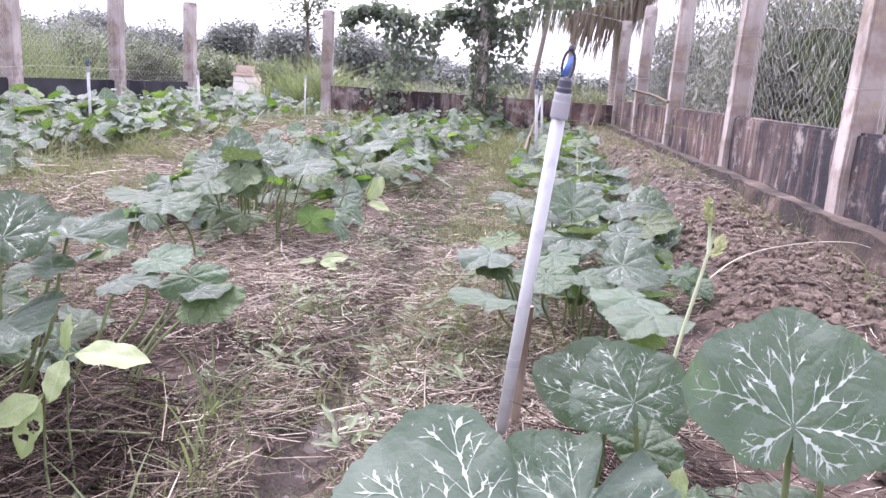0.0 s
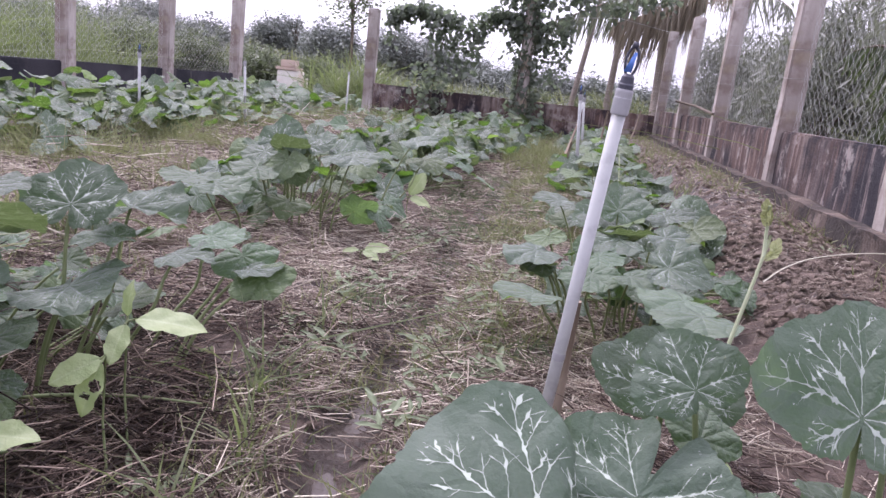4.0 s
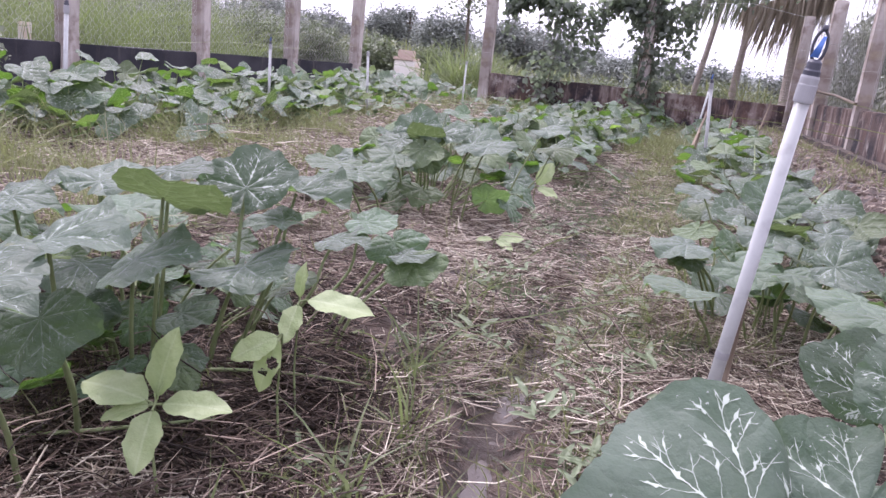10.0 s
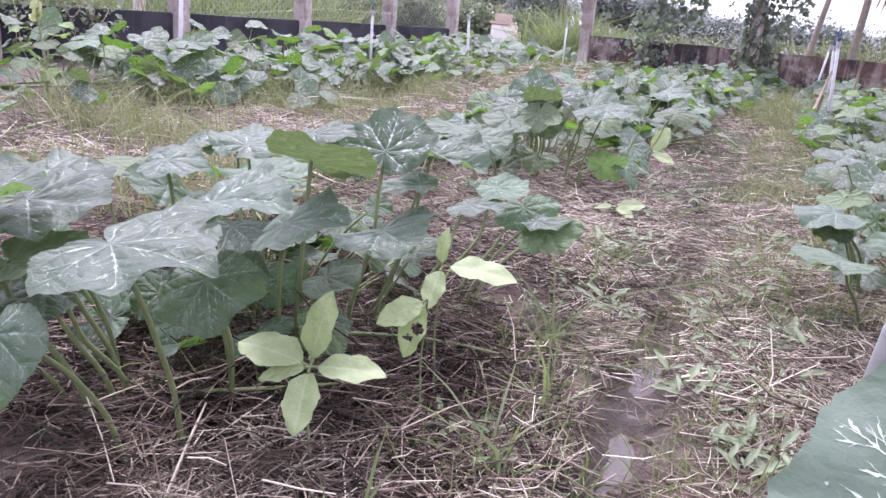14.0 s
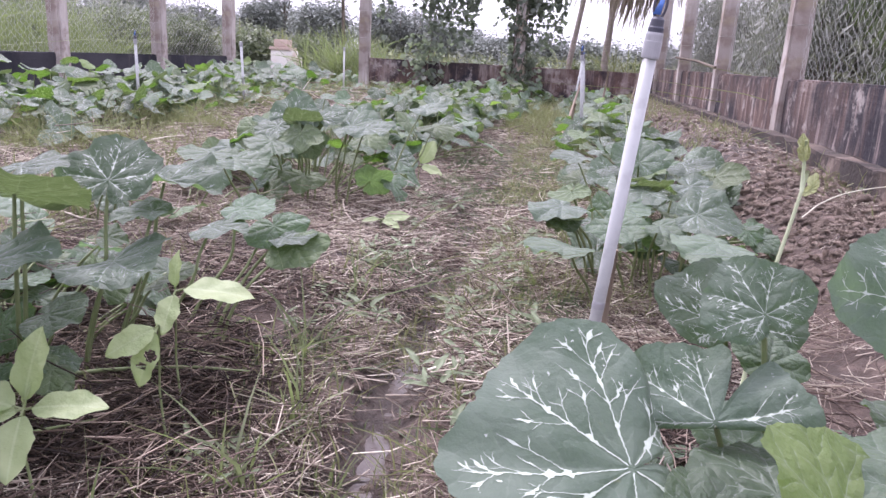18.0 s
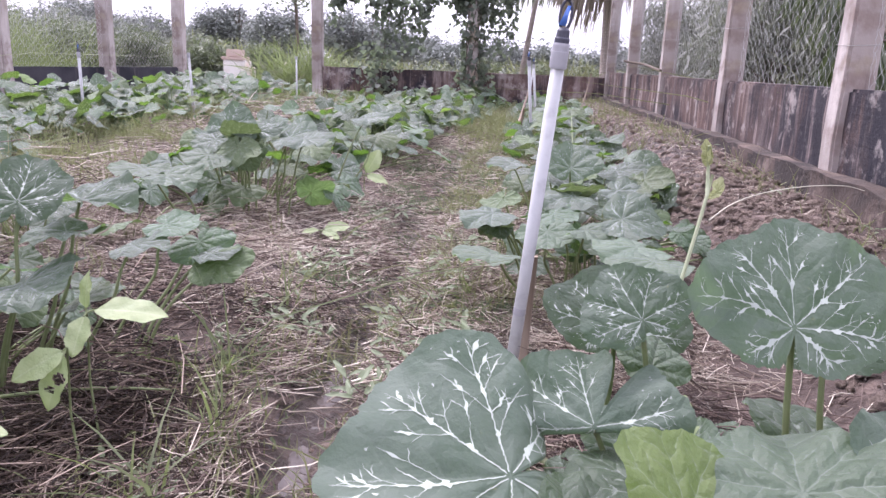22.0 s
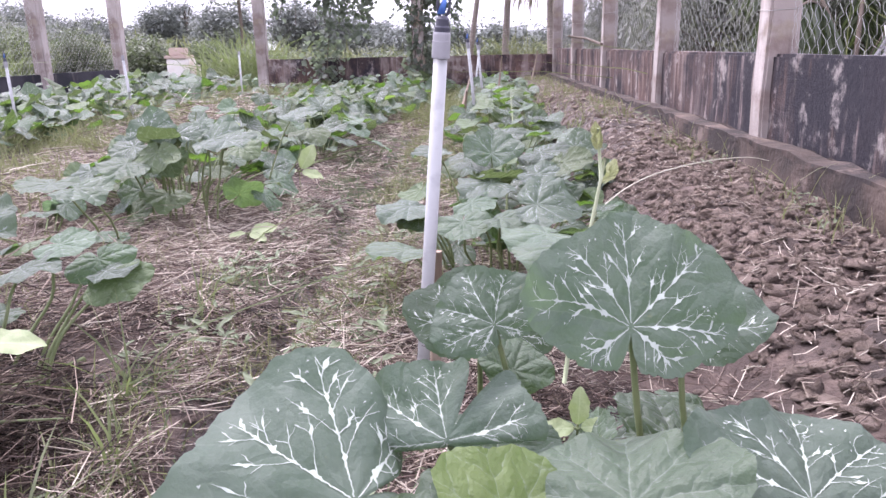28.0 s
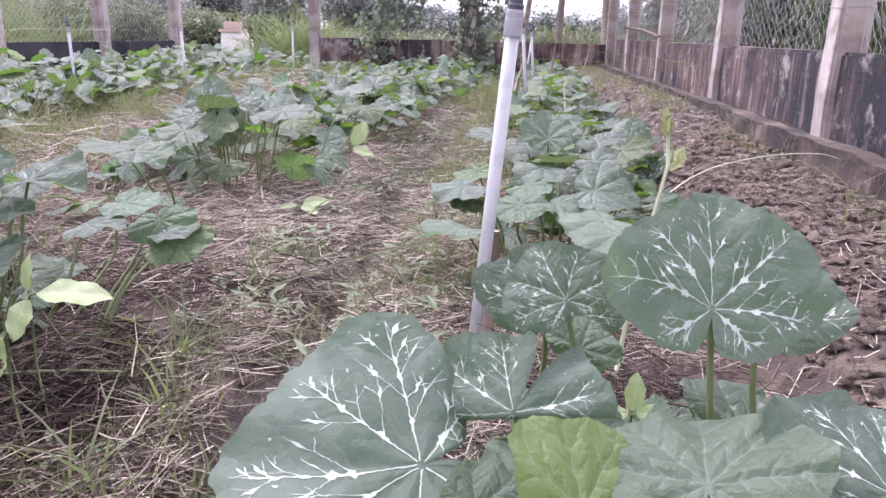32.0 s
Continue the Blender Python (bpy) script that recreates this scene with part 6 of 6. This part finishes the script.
def clumps(center, radii, count, per, seed, spread=0.3):
    """Points in uneven clumps inside an ellipsoid."""
    r = np.random.default_rng(seed)
    u = r.normal(0, 1, (count, 3))
    u /= np.linalg.norm(u, axis=1)[:, None]
    c = u * (r.uniform(0.1, 1, count) ** 0.5)[:, None] * radii * r.uniform(0.6, 1.12, (count, 1)) + center
    m = float(np.mean(radii)) * spread
    pts = (c[:, None] + np.clip(r.normal(0, m, (count, per, 3)), -1.5 * m, 1.5 * m) * (1, 1, 0.7)).reshape(-1, 3)
    # loose sprays that break the outline
    k = max(3, count // 2)
    w = r.normal(0, 1, (k, 3))
    w[:, 2] = np.abs(w[:, 2]) + 0.3
    w /= np.linalg.norm(w, axis=1)[:, None]
    a = center + w * radii * 0.75
    way = (w * (0.6, 0.6, 1.0) + (0, 0, 0.5)) * float(np.mean(radii)) * r.uniform(0.2, 0.6, (k, 1))
    q = r.uniform(0, 1, (k, per // 3, 1))
    spray = (a[:, None] + way[:, None] * q + r.normal(0, 0.3 * m, (k, per // 3, 3))).reshape(-1, 3)
    pts = np.vstack([pts, spray])
    return pts[pts[:, 2] > 0.02]


def tree(at, height, radii, seed, leaf, size, count=22, per=60, name="tree", label="leafy green tree beyond the fence", cat="tree", trunk=0.05, split=0.45, g=0.0, slim=0.55):
    r = random.Random(seed)
    ob = empty(name, (at[0], at[1], g))
    tagged(ob, label, cat)
    cz = height - radii[2]
    top = Vector((at[0] + r.uniform(-0.1, 0.1), at[1], g + cz))
    fork = Vector((at[0], at[1], g + max(0.15, cz * split)))
    hold(tube_part("trunk", [(at[0], at[1], g - 0.1), tuple(lerp(Vector((at[0], at[1], g)), fork, 0.5) + Vector((trunk * 0.6, 0, 0))), tuple(fork), tuple(top), tuple(top + Vector((0, 0, radii[2] * 0.6)))], [trunk, trunk * 0.85, trunk * 0.75, trunk * 0.45, trunk * 0.12], BARK, sides=8), ob)
    for i in range(6):
        a = i * 1.05 + r.uniform(-0.3, 0.3)
        e = Vector((at[0] + math.cos(a) * radii[0] * 0.75, at[1] + math.sin(a) * radii[1] * 0.75, g + cz + r.uniform(-0.3, 0.6) * radii[2]))
        m = lerp(fork, e, 0.5) + Vector((0, 0, 0.1 * height))
        hold(tube_part("limb", [tuple(lerp(fork, top, r.uniform(0, 0.6))), tuple(m), tuple(e)], [trunk * 0.4, trunk * 0.25, trunk * 0.08], BARK, sides=5), ob)
    v, f = leafage(clumps((at[0], at[1], g + cz), np.array(radii), count, per, seed), size, seed, 0.4 if slim > 0.4 else 0.9, slim)
    hold(raw("crown", v, f, leaf), ob)
    return ob


# tree line in the distance, taller to the west
for i in range(40):
    r = random.Random(1200 + i)
    x = -46 + i * 1.6 + r.uniform(-0.8, 0.8)
    west = 1 - sm(-9, 2, x)
    h = lerp(1.1, 2.6, float(west)) * r.uniform(0.75, 1.2)
    rad = r.uniform(1.2, 1.9)
    tree((x, r.uniform(36, 46)), h, (rad, rad, h * 0.42), 1200 + i, HAZED_LEAF, 0.16, 70, 150, label="hazy green tree in the distant tree line", trunk=0.12, split=0.3)
for i in range(8):
    r = random.Random(1300 + i)
    tree((-19 + r.uniform(-2, 2), 9 + i * 3.6), 1.9 * r.uniform(0.8, 1.2), (1.4, 1.4, 0.85), 1300 + i, HAZED_LEAF, 0.09, 40, 75, label="hazy green tree beyond the west fence", trunk=0.1, split=0.3)
tree((-13.5, 39), 3.2, (0.45, 0.45, 0.4), 1350, HAZED_LEAF, 0.10, 12, 40, label="tall thin tree above the tree line", trunk=0.1)
tree((-4.47, 17.0), 2.95, (0.62, 0.62, 0.68), 1351, TREE_LEAF, 0.085, 26, 46, label="slim young tree with a loose crown", trunk=0.045, split=0.75)
for i, (x, y, h, rr) in enumerate(((-5.5, 14.3, 1.15, 0.5), (-6.1, 15.6, 1.25, 0.6), (-6.9, 14.6, 1.35, 0.7), (-7.6, 13.2, 1.45, 0.7), (-8.5, 15.0, 1.6, 0.9), (-9.3, 13.2, 1.6, 0.8), (-10.4, 15.5, 1.9, 1.0), (-9.4, 11.4, 1.5, 0.7), (-8.3, 11.6, 1.2, 0.55), (-10.6, 12.4, 1.8, 0.9), (-11.6, 10.6, 1.9, 0.9), (-5.0, 16.4, 1.1, 0.6), (-7.1, 4.0, 1.5, 0.55), (-7.4, 4.9, 1.3, 0.5))):
    h *= 0.74
    tree((x, y), h, (rr, rr, h * 0.5), 1360 + i, PALE_LEAF if i % 3 == 1 else TREE_LEAF, 0.06, 60, 130, "shrub", "loose green shrub behind the fence", "shrub", 0.04, 0.2)
for i in range(17):
    r = random.Random(1400 + i)
    x = -3.6 + i * 0.5
    tree((x, 15.2 + r.uniform(-0.8, 1.5)), 0.66 * r.uniform(0.75, 1.2), (0.46, 0.42, 0.3), 1400 + i, TREE_LEAF if i % 2 else HAZED_LEAF, 0.06, 40, 70, "shrub", "low green hedge shrub behind the end wall", "shrub", 0.03, 0.2)
# pale scrub behind the east netting
for i in range(15):
    r = random.Random(1500 + i)
    y = 6.3 + i * 0.56
    h = r.uniform(1.5, 2.5)
    tree((2.75 + r.uniform(0, 1.3), y), h, (0.6, 0.6, h * 0.48), 1500 + i, PALE_LEAF, 0.13, 30, 90, "shrub", "tangled pale green shrub behind the wire netting", "shrub", 0.04, 0.25, slim=0.2)
for i in range(6):
    r = random.Random(1540 + i)
    tree((4.6 + r.uniform(0, 1.2), 1.0 + i * 1.0), r.uniform(1.0, 1.5), (0.6, 0.6, 0.55), 1540 + i, PALE_LEAF, 0.09, 20, 50, "shrub", "low green shrub behind the wire netting", "shrub", 0.04, 0.25)

bank = lambda x, y: ground_z(x, y)
grass("tall_grass", 5200, -9.2, -6.5, 5.0, 13.5, patchy(0.8, 41, 0.3), 0.62, 0.008, LUSH, "tall pale grass on the bank behind the fence")
grass("tall_grass", 1500, -4.35, -2.9, 13.2, 15.6, patchy(0.5, 42, 0.2), 0.62, 0.009, LUSH, "bright green tall grass behind the garden")
grass("tall_grass", 2200, -2.9, 2.0, 12.3, 15.0, patchy(0.6, 43, 0.1), 0.45, 0.008, GRASS, "rough grass behind the end wall")
grass("tall_grass", 3500, 2.55, 5.0, 1.5, 13.0, patchy(0.6, 44, 0.2), 0.55, 0.006, GRASS, "rough grass behind the wire netting")
grass("field_grass", 6000, -30, 20, 15.5, 38, patchy(3, 45, 0.3), 0.5, 0.03, GRASS, "rough field grass in the distance")

# small plastered block house for a pump
hut = empty("pump_shelter", (-4.76, 14.0, 0))
part("wall", box(-0.24, -0.22, -0.05, 0.24, 0.22, 0.62, 0.012, 1, 0.004, 5), PLASTER, hut)
part("roof", box(-0.27, -0.25, 0.622, 0.20, 0.25, 0.68, 0.01, 1, 0.004, 6), BRICK, hut, "worn reddish slab")
part("block", box(-0.18, -0.2, 0.682, 0.14, 0.1, 0.82, 0.015, 1, 0.006, 7), BRICK, hut, "loose clay block")
part("step", box(0.262, -0.2, -0.05, 0.36, 0.15, 0.5, 0.01, 1, 0.004, 8), PLASTER, hut)
hut.scale = (0.85, 0.85, 0.95)
tagged(hut, "small white plastered shelter with a reddish top", "shelter")
wtag = part("white_marker", box(-7.06, 7.08, 0.1, -6.96, 7.2, 0.60, 0.012, 1, 0.004, 9), PLASTER)
tagged(wtag, "small white concrete marker in the grass", "marker")

# ---- climbing vine on its post and wire at the end wall ----
vp = tube_part("vine_post", [(-0.28, 11.62, -0.1), (-0.29, 11.62, 1.2), (-0.31, 11.62, 2.35)], [0.095, 0.09, 0.085], POST, sides=12)
tagged(vp, "round grey concrete post wrapped in climbing vine", "post")
wire = tube_part("support_wire", [(-2.72, 11.75, 1.66), (-1.5, 11.68, 1.70), (-0.3, 11.62, 1.78), (1.0, 11.7, 1.9), (1.76, 11.75, 1.78)], 0.004, WIRE, sides=5)
tagged(wire, "sagging support wire for the climbing vine", "wire")
vine = empty("climbing_vine", (-0.28, 11.6, 0))
tagged(vine, "dark climbing vine hanging over wire and post", "vine")
vr = np.random.default_rng(77)


def vine_leaves(pts, seed, size=0.085):
    v, f = leafage(pts, size, seed, 1.1, 0.95)
    hold(raw("foliage", v, f, VINE_LEAF), vine)


def runner(pts, rad=0.006):
    hold(tube_part("runner", pts, rad, BARK, sides=5), vine)


# sleeve round the post
m = 850
ang, zz = vr.uniform(0, 6.28, m), vr.uniform(0.15, 2.45, m)
rr = 0.12 + vr.gamma(1.6, 0.062, m) * (1 + 0.4 * np.sin(zz * 5)) * (0.7 + 0.4 * sm(0.9, 1.7, zz))
vine_leaves(np.stack([-0.28 + rr * np.cos(ang) + 0.03 * np.sin(zz * 3), 11.58 + rr * np.sin(ang) * 0.7, zz], -1), 71)
for k in range(6):
    runner([(-0.28 + 0.11 * math.cos(k + h * 2), 11.6 + 0.11 * math.sin(k + h * 2), h) for h in np.linspace(0.05, 2.2, 9)])
# curtain along the wire, ragged below
m = 2300
x = vr.uniform(-2.45, 0.35, m)
drop = vr.gamma(1.5, 0.17, m) * np.clip(1.0 + 0.9 * np.sin(x * 4.1 + 0.6) + 0.4 * np.sin(x * 9.7), 0.25, 2.2)
z = 1.78 + 0.05 * np.sin(x * 6) + vr.normal(0, 0.04, m) - drop * (0.75 + 0.25 * sm(-2.5, -1.6, x))
ok = z > 0.85
vine_leaves(np.stack([x, 11.66 + vr.normal(0, 0.09, m), z], -1)[ok], 72)
for k in range(16):
    x0 = -2.3 + k * 0.16
    runner([(x0, 11.67, 1.72), (x0 + 0.04, 11.66, 1.5), (x0 + vr.normal(0, 0.06), 11.66, 1.5 - vr.uniform(0.1, 0.5))], 0.004)
# the low clump under the curtain and the leafy arm to the east
vine_leaves(clumps((-1.72, 11.72, 0.62), np.array((0.45, 0.2, 0.50)), 15, 15, 73, 0.3), 73)
runner([(-1.7, 11.75, 0), (-1.68, 11.74, 0.6), (-1.6, 11.7, 1.2), (-1.5, 11.68, 1.7)], 0.008)
m = 420
x = vr.uniform(0.0, 1.75, m)
z = 2.16 + 0.1 * np.sin(x * 5) + vr.normal(0, 0.10, m)
vine_leaves(np.stack([x, 11.7 + vr.normal(0, 0.12, m), z], -1), 74)
m = 420
vine_leaves(np.stack([vr.uniform(-0.8, 0.6, m), 11.65 + vr.normal(0, 0.12, m), 2.1 + vr.normal(0, 0.16, m)], -1), 75)

# ---- palms behind the end wall ----


def palm_frond(parent, root, bend, tip, leaf_len, mat, seed, hang=0.8, count=64, label="", spine_mat=None):
    r = np.random.default_rng(seed)
    p0, p1, p2 = (np.array(p, float) for p in (root, bend, tip))
    k = np.linspace(0, 1, 14)[:, None]
    spine = (1 - k) ** 2 * p0 + 2 * k * (1 - k) * p1 + k ** 2 * p2
    fr = hold(tube_part("frond", spine, np.linspace(0.022, 0.005, 14), spine_mat or STICK, None, label, sides=6), parent)
    k = np.repeat(np.linspace(0.12, 1, count), 2)[:, None]
    st = (1 - k) ** 2 * p0 + 2 * k * (1 - k) * p1 + k ** 2 * p2
    d = p2 - p0
    d /= np.linalg.norm(d)
    side = np.cross(d, (0, 0, 1.0))
    side /= np.linalg.norm(side)
    sg = np.tile([1.0, -1.0], count)[:, None]
    L = leaf_len * np.sin(0.35 + 2.5 * k) * r.uniform(0.75, 1.2, (len(k), 1))
    way = side * sg * r.uniform(0.15, 0.6, (len(k), 1)) + d * r.uniform(0.1, 0.5, (len(k), 1)) + np.array([0, 0, -1.0]) * hang
    way /= np.linalg.norm(way, axis=1)[:, None]
    q = np.array([0, 0.45, 0.8, 1.0])[None, :, None]
    pts = st[:, None] + way[:, None] * L[:, None] * q + np.array([0, 0, -0.25]) * L[:, None] * q ** 2
    ob = strands("leaf_fringe", pts, np.tile(np.array([0.010, 0.013, 0.009, 0.002]), (len(k), 1)) * r.uniform(0.7, 1.2, (len(k), 1)), mat, "", "", flat=True)
    del ob["kind"]
    ob.parent = fr
    return fr


palm = empty("coconut_palm", (1.75, 12.9, 0))
tagged(palm, "coconut palm with drooping half-dead fronds behind the wall", "palm tree")
hold(tube_part("trunk", [(1.95, 13.2, -0.1), (1.9, 13.2, 1.2), (1.85, 13.15, 2.6), (1.8, 13.1, 3.0)], [0.14, 0.12, 0.115, 0.11], PALM_BARK, sides=12), palm)
palm_frond(palm, (1.85, 13.0, 2.75), (1.0, 12.7, 2.30), (-0.05, 12.5, 1.80), 0.55, GREY_FROND, 1, 1.1, 90, "long drooping grey-green frond")
palm_frond(palm, (2.35, 12.6, 2.35), (1.75, 12.4, 2.2), (0.95, 12.3, 1.88), 0.75, DEAD_FROND, 2, 1.3, 110, "dry brown frond")
palm_frond(palm, (2.4, 12.6, 2.55), (2.1, 12.4, 2.45), (1.35, 12.25, 2.15), 0.62, DEAD_FROND, 3, 1.2, 90, "dry brown frond")
palm_frond(palm, (1.9, 13.0, 2.8), (2.6, 12.2, 2.9), (3.2, 11.2, 2.2), 0.6, GREY_FROND, 4, 0.9, 60)
palm_frond(palm, (1.9, 13.0, 2.8), (1.2, 13.3, 3.2), (0.4, 13.2, 2.6), 0.5, GREY_FROND, 5, 0.8, 60)
palm_frond(palm, (1.9, 13.0, 2.9), (2.2, 12.0, 3.0), (2.5, 10.6, 2.3), 0.55, DEAD_FROND, 6, 0.9, 60)
for pts, rad, lab in (([(0.46, 14.0, -0.1), (0.52, 14, 0.7), (0.66, 14, 1.7), (0.80, 14, 2.8)], [0.055, 0.05, 0.045, 0.04], "slender leaning grey bare tree"), ([(1.09, 13.6, -0.1), (1.11, 13.6, 0.7), (1.15, 13.6, 1.5), (1.2, 13.6, 2.3)], [0.07, 0.062, 0.055, 0.05], "pale slender bare tree")):
    bare = empty("bare_tree", (pts[0][0], pts[0][1], 0))
    tagged(bare, lab + " behind the end wall", "tree")
    hold(tube_part("trunk", pts, rad, PALM_BARK, sides=10), bare)
    for k in range(3):
        e = Vector(pts[-1])
        hold(tube_part("limb", [tuple(e), tuple(e + Vector((0.15 * (k - 1), 0.05, 0.3))), tuple(e + Vector((0.4 * (k - 1), 0.1, 0.6)))], [rad[-1] * 0.7, rad[-1] * 0.5, rad[-1] * 0.2], PALM_BARK, sides=6), bare)
# drooping palm behind the netting on the east side
palm2 = empty("palm_clump", (3.15, 5.5, 0))
tagged(palm2, "dark shaggy palm clump behind the wire netting", "palm clump")
for k in range(7):
    a = k * 0.9 + 0.2
    palm_frond(palm2, (3.15, 5.5, 0.2), (3.15 + 0.45 * math.cos(a), 5.5 + 0.45 * math.sin(a), 1.5 + 0.3 * math.sin(k)), (3.15 + 0.95 * math.cos(a), 5.5 + 0.95 * math.sin(a), 0.85 + 0.4 * math.cos(k * 2)), 0.42, PALM_LEAF, 20 + k, 0.8, 56, spine_mat=BARK)

# heap of grey sheeting leaning behind the netting
for k, (c, sx, sy, rot) in enumerate((((3.00, 4.75, 0.42), 0.16, 0.95, (78, 6, -50)), ((3.12, 4.70, 0.40), 0.20, 0.9, (70, -16, -35)), ((2.93, 4.95, 0.42), 0.08, 0.9, (75, 26, -60)), ((3.22, 4.85, 0.45), 0.24, 0.95, (66, 4, -45)), ((2.98, 4.6, 0.40), 0.05, 0.9, (76, 34, -50)))):
    bm = bmesh.new()
    bmesh.ops.create_grid(bm, x_segments=14, y_segments=8, size=0.5)
    for v in bm.verts:
        v.co = Vector((v.co.x * sx, v.co.y * sy, 0.018 * math.sin(v.co.x * 34) + 0.03 * noise.noise(v.co * 4 + Vector((k, 0, 0)))))
    bmesh.ops.solidify(bm, geom=bm.faces[:], thickness=0.004)
    ob = part("scrap_sheet", bm, SHEET, smooth=True)
    ob.matrix_world = pose(*c, *rot)
    tagged(ob, "torn grey-white sheet leaning in a scrap heap", "scrap sheet", "scrap sheets")

# white house beyond the east fence
house = empty("house", (5.0, 9.4, 0))
part("wall", box(-0.42, -1.2, -0.1, 2.2, 1.4, 1.55, 0.01, 2, 0.004, 15), PLASTER, house)
bm = bmesh.new()
ring = [bm.verts.new(p) for p in ((-0.62, -1.4, 1.5), (2.4, -1.4, 1.5), (2.4, 0.1, 2.15), (-0.62, 0.1, 2.15), (2.4, 1.6, 1.5), (-0.62, 1.6, 1.5))]
for f in ((0, 1, 2, 3), (3, 2, 4, 5)):
    bm.faces.new([ring[i] for i in f])
bmesh.ops.solidify(bm, geom=bm.faces[:], thickness=0.05)
part("roof", bm, SHEET, house, "pale grey sheet roof")
tagged(house, "small white-walled house seen through the wire netting", "house")

# creeper over the west wall
creeper = empty("creeper", (-5.75, 4.75, 0))
tagged(creeper, "dry creeper hanging over the black west wall", "creeper")
cr = np.random.default_rng(91)
m = 420
q = cr.uniform(-0.75, 0.75, m)
z = 0.52 + 0.10 * np.sin(q * 7) + 0.08 * cr.normal(0, 1, m) - cr.gamma(1.3, 0.11, m) * (q > -0.35)
v, f = leafage(np.stack([-5.74 + 0.083 * q + np.abs(cr.normal(0, 0.08, m)), 4.75 + q, np.clip(z, 0.06, 1.0)], -1), 0.06, 92, 0.7, 0.8)
hold(raw("foliage", v, f, TREE_LEAF), creeper)
for k in range(9):
    q = -0.6 + k * 0.15
    pts = [(-5.80 + 0.083 * q, 4.75 + q, 0.47), (-5.72 + 0.083 * q, 4.75 + q + 0.03, 0.44), (-5.69 + 0.083 * q, 4.75 + q + cr.normal(0, 0.08), 0.24), (-5.70 + 0.083 * q, 4.75 + q + cr.normal(0, 0.1), 0.08)]
    hold(tube_part("runner", pts, [0.005, 0.005, 0.004, 0.003], STICK, sides=5, steps=3), creeper)

# a leggy young plant in front of the wide row
leggy = pumpkin_plant((-3.75, 3.05), "leggy young pumpkin plant with bright green leaves and flower buds")
gr = random.Random(93)
hold(tube_part("stem", [(-3.75, 3.05, 0.0), (-3.74, 3.05, 0.2), (-3.76, 3.04, 0.42), (-3.75, 3.03, 0.52)], [0.010, 0.009, 0.007, 0.004], STALK, sides=7, steps=3), leggy)
for k in range(9):
    a, h = k * 2.4, 0.12 + 0.035 * k
    at_ = (-3.75 + 0.13 * math.cos(a), 3.05 + 0.13 * math.sin(a), h + 0.04)
    add_leaf(leggy, "g" if k < 6 else "y", at_, (math.cos(a), math.sin(a), -0.35), (0.35 * math.cos(a), 0.35 * math.sin(a) - 0.3, 1), 0.10 - 0.006 * k, True, gr, root=(-3.75, 3.05, h))
for k in range(6):
    ob = hold(new("bud", FINE["b"][k]), leggy)
    ob.matrix_basis = leaf_matrix((-3.75 + gr.uniform(-0.03, 0.03), 3.03, 0.46 + 0.015 * k), (gr.uniform(-1, 1), -0.4, 0.8), (gr.uniform(-1, 1), -0.9, 0.3), 0.035)
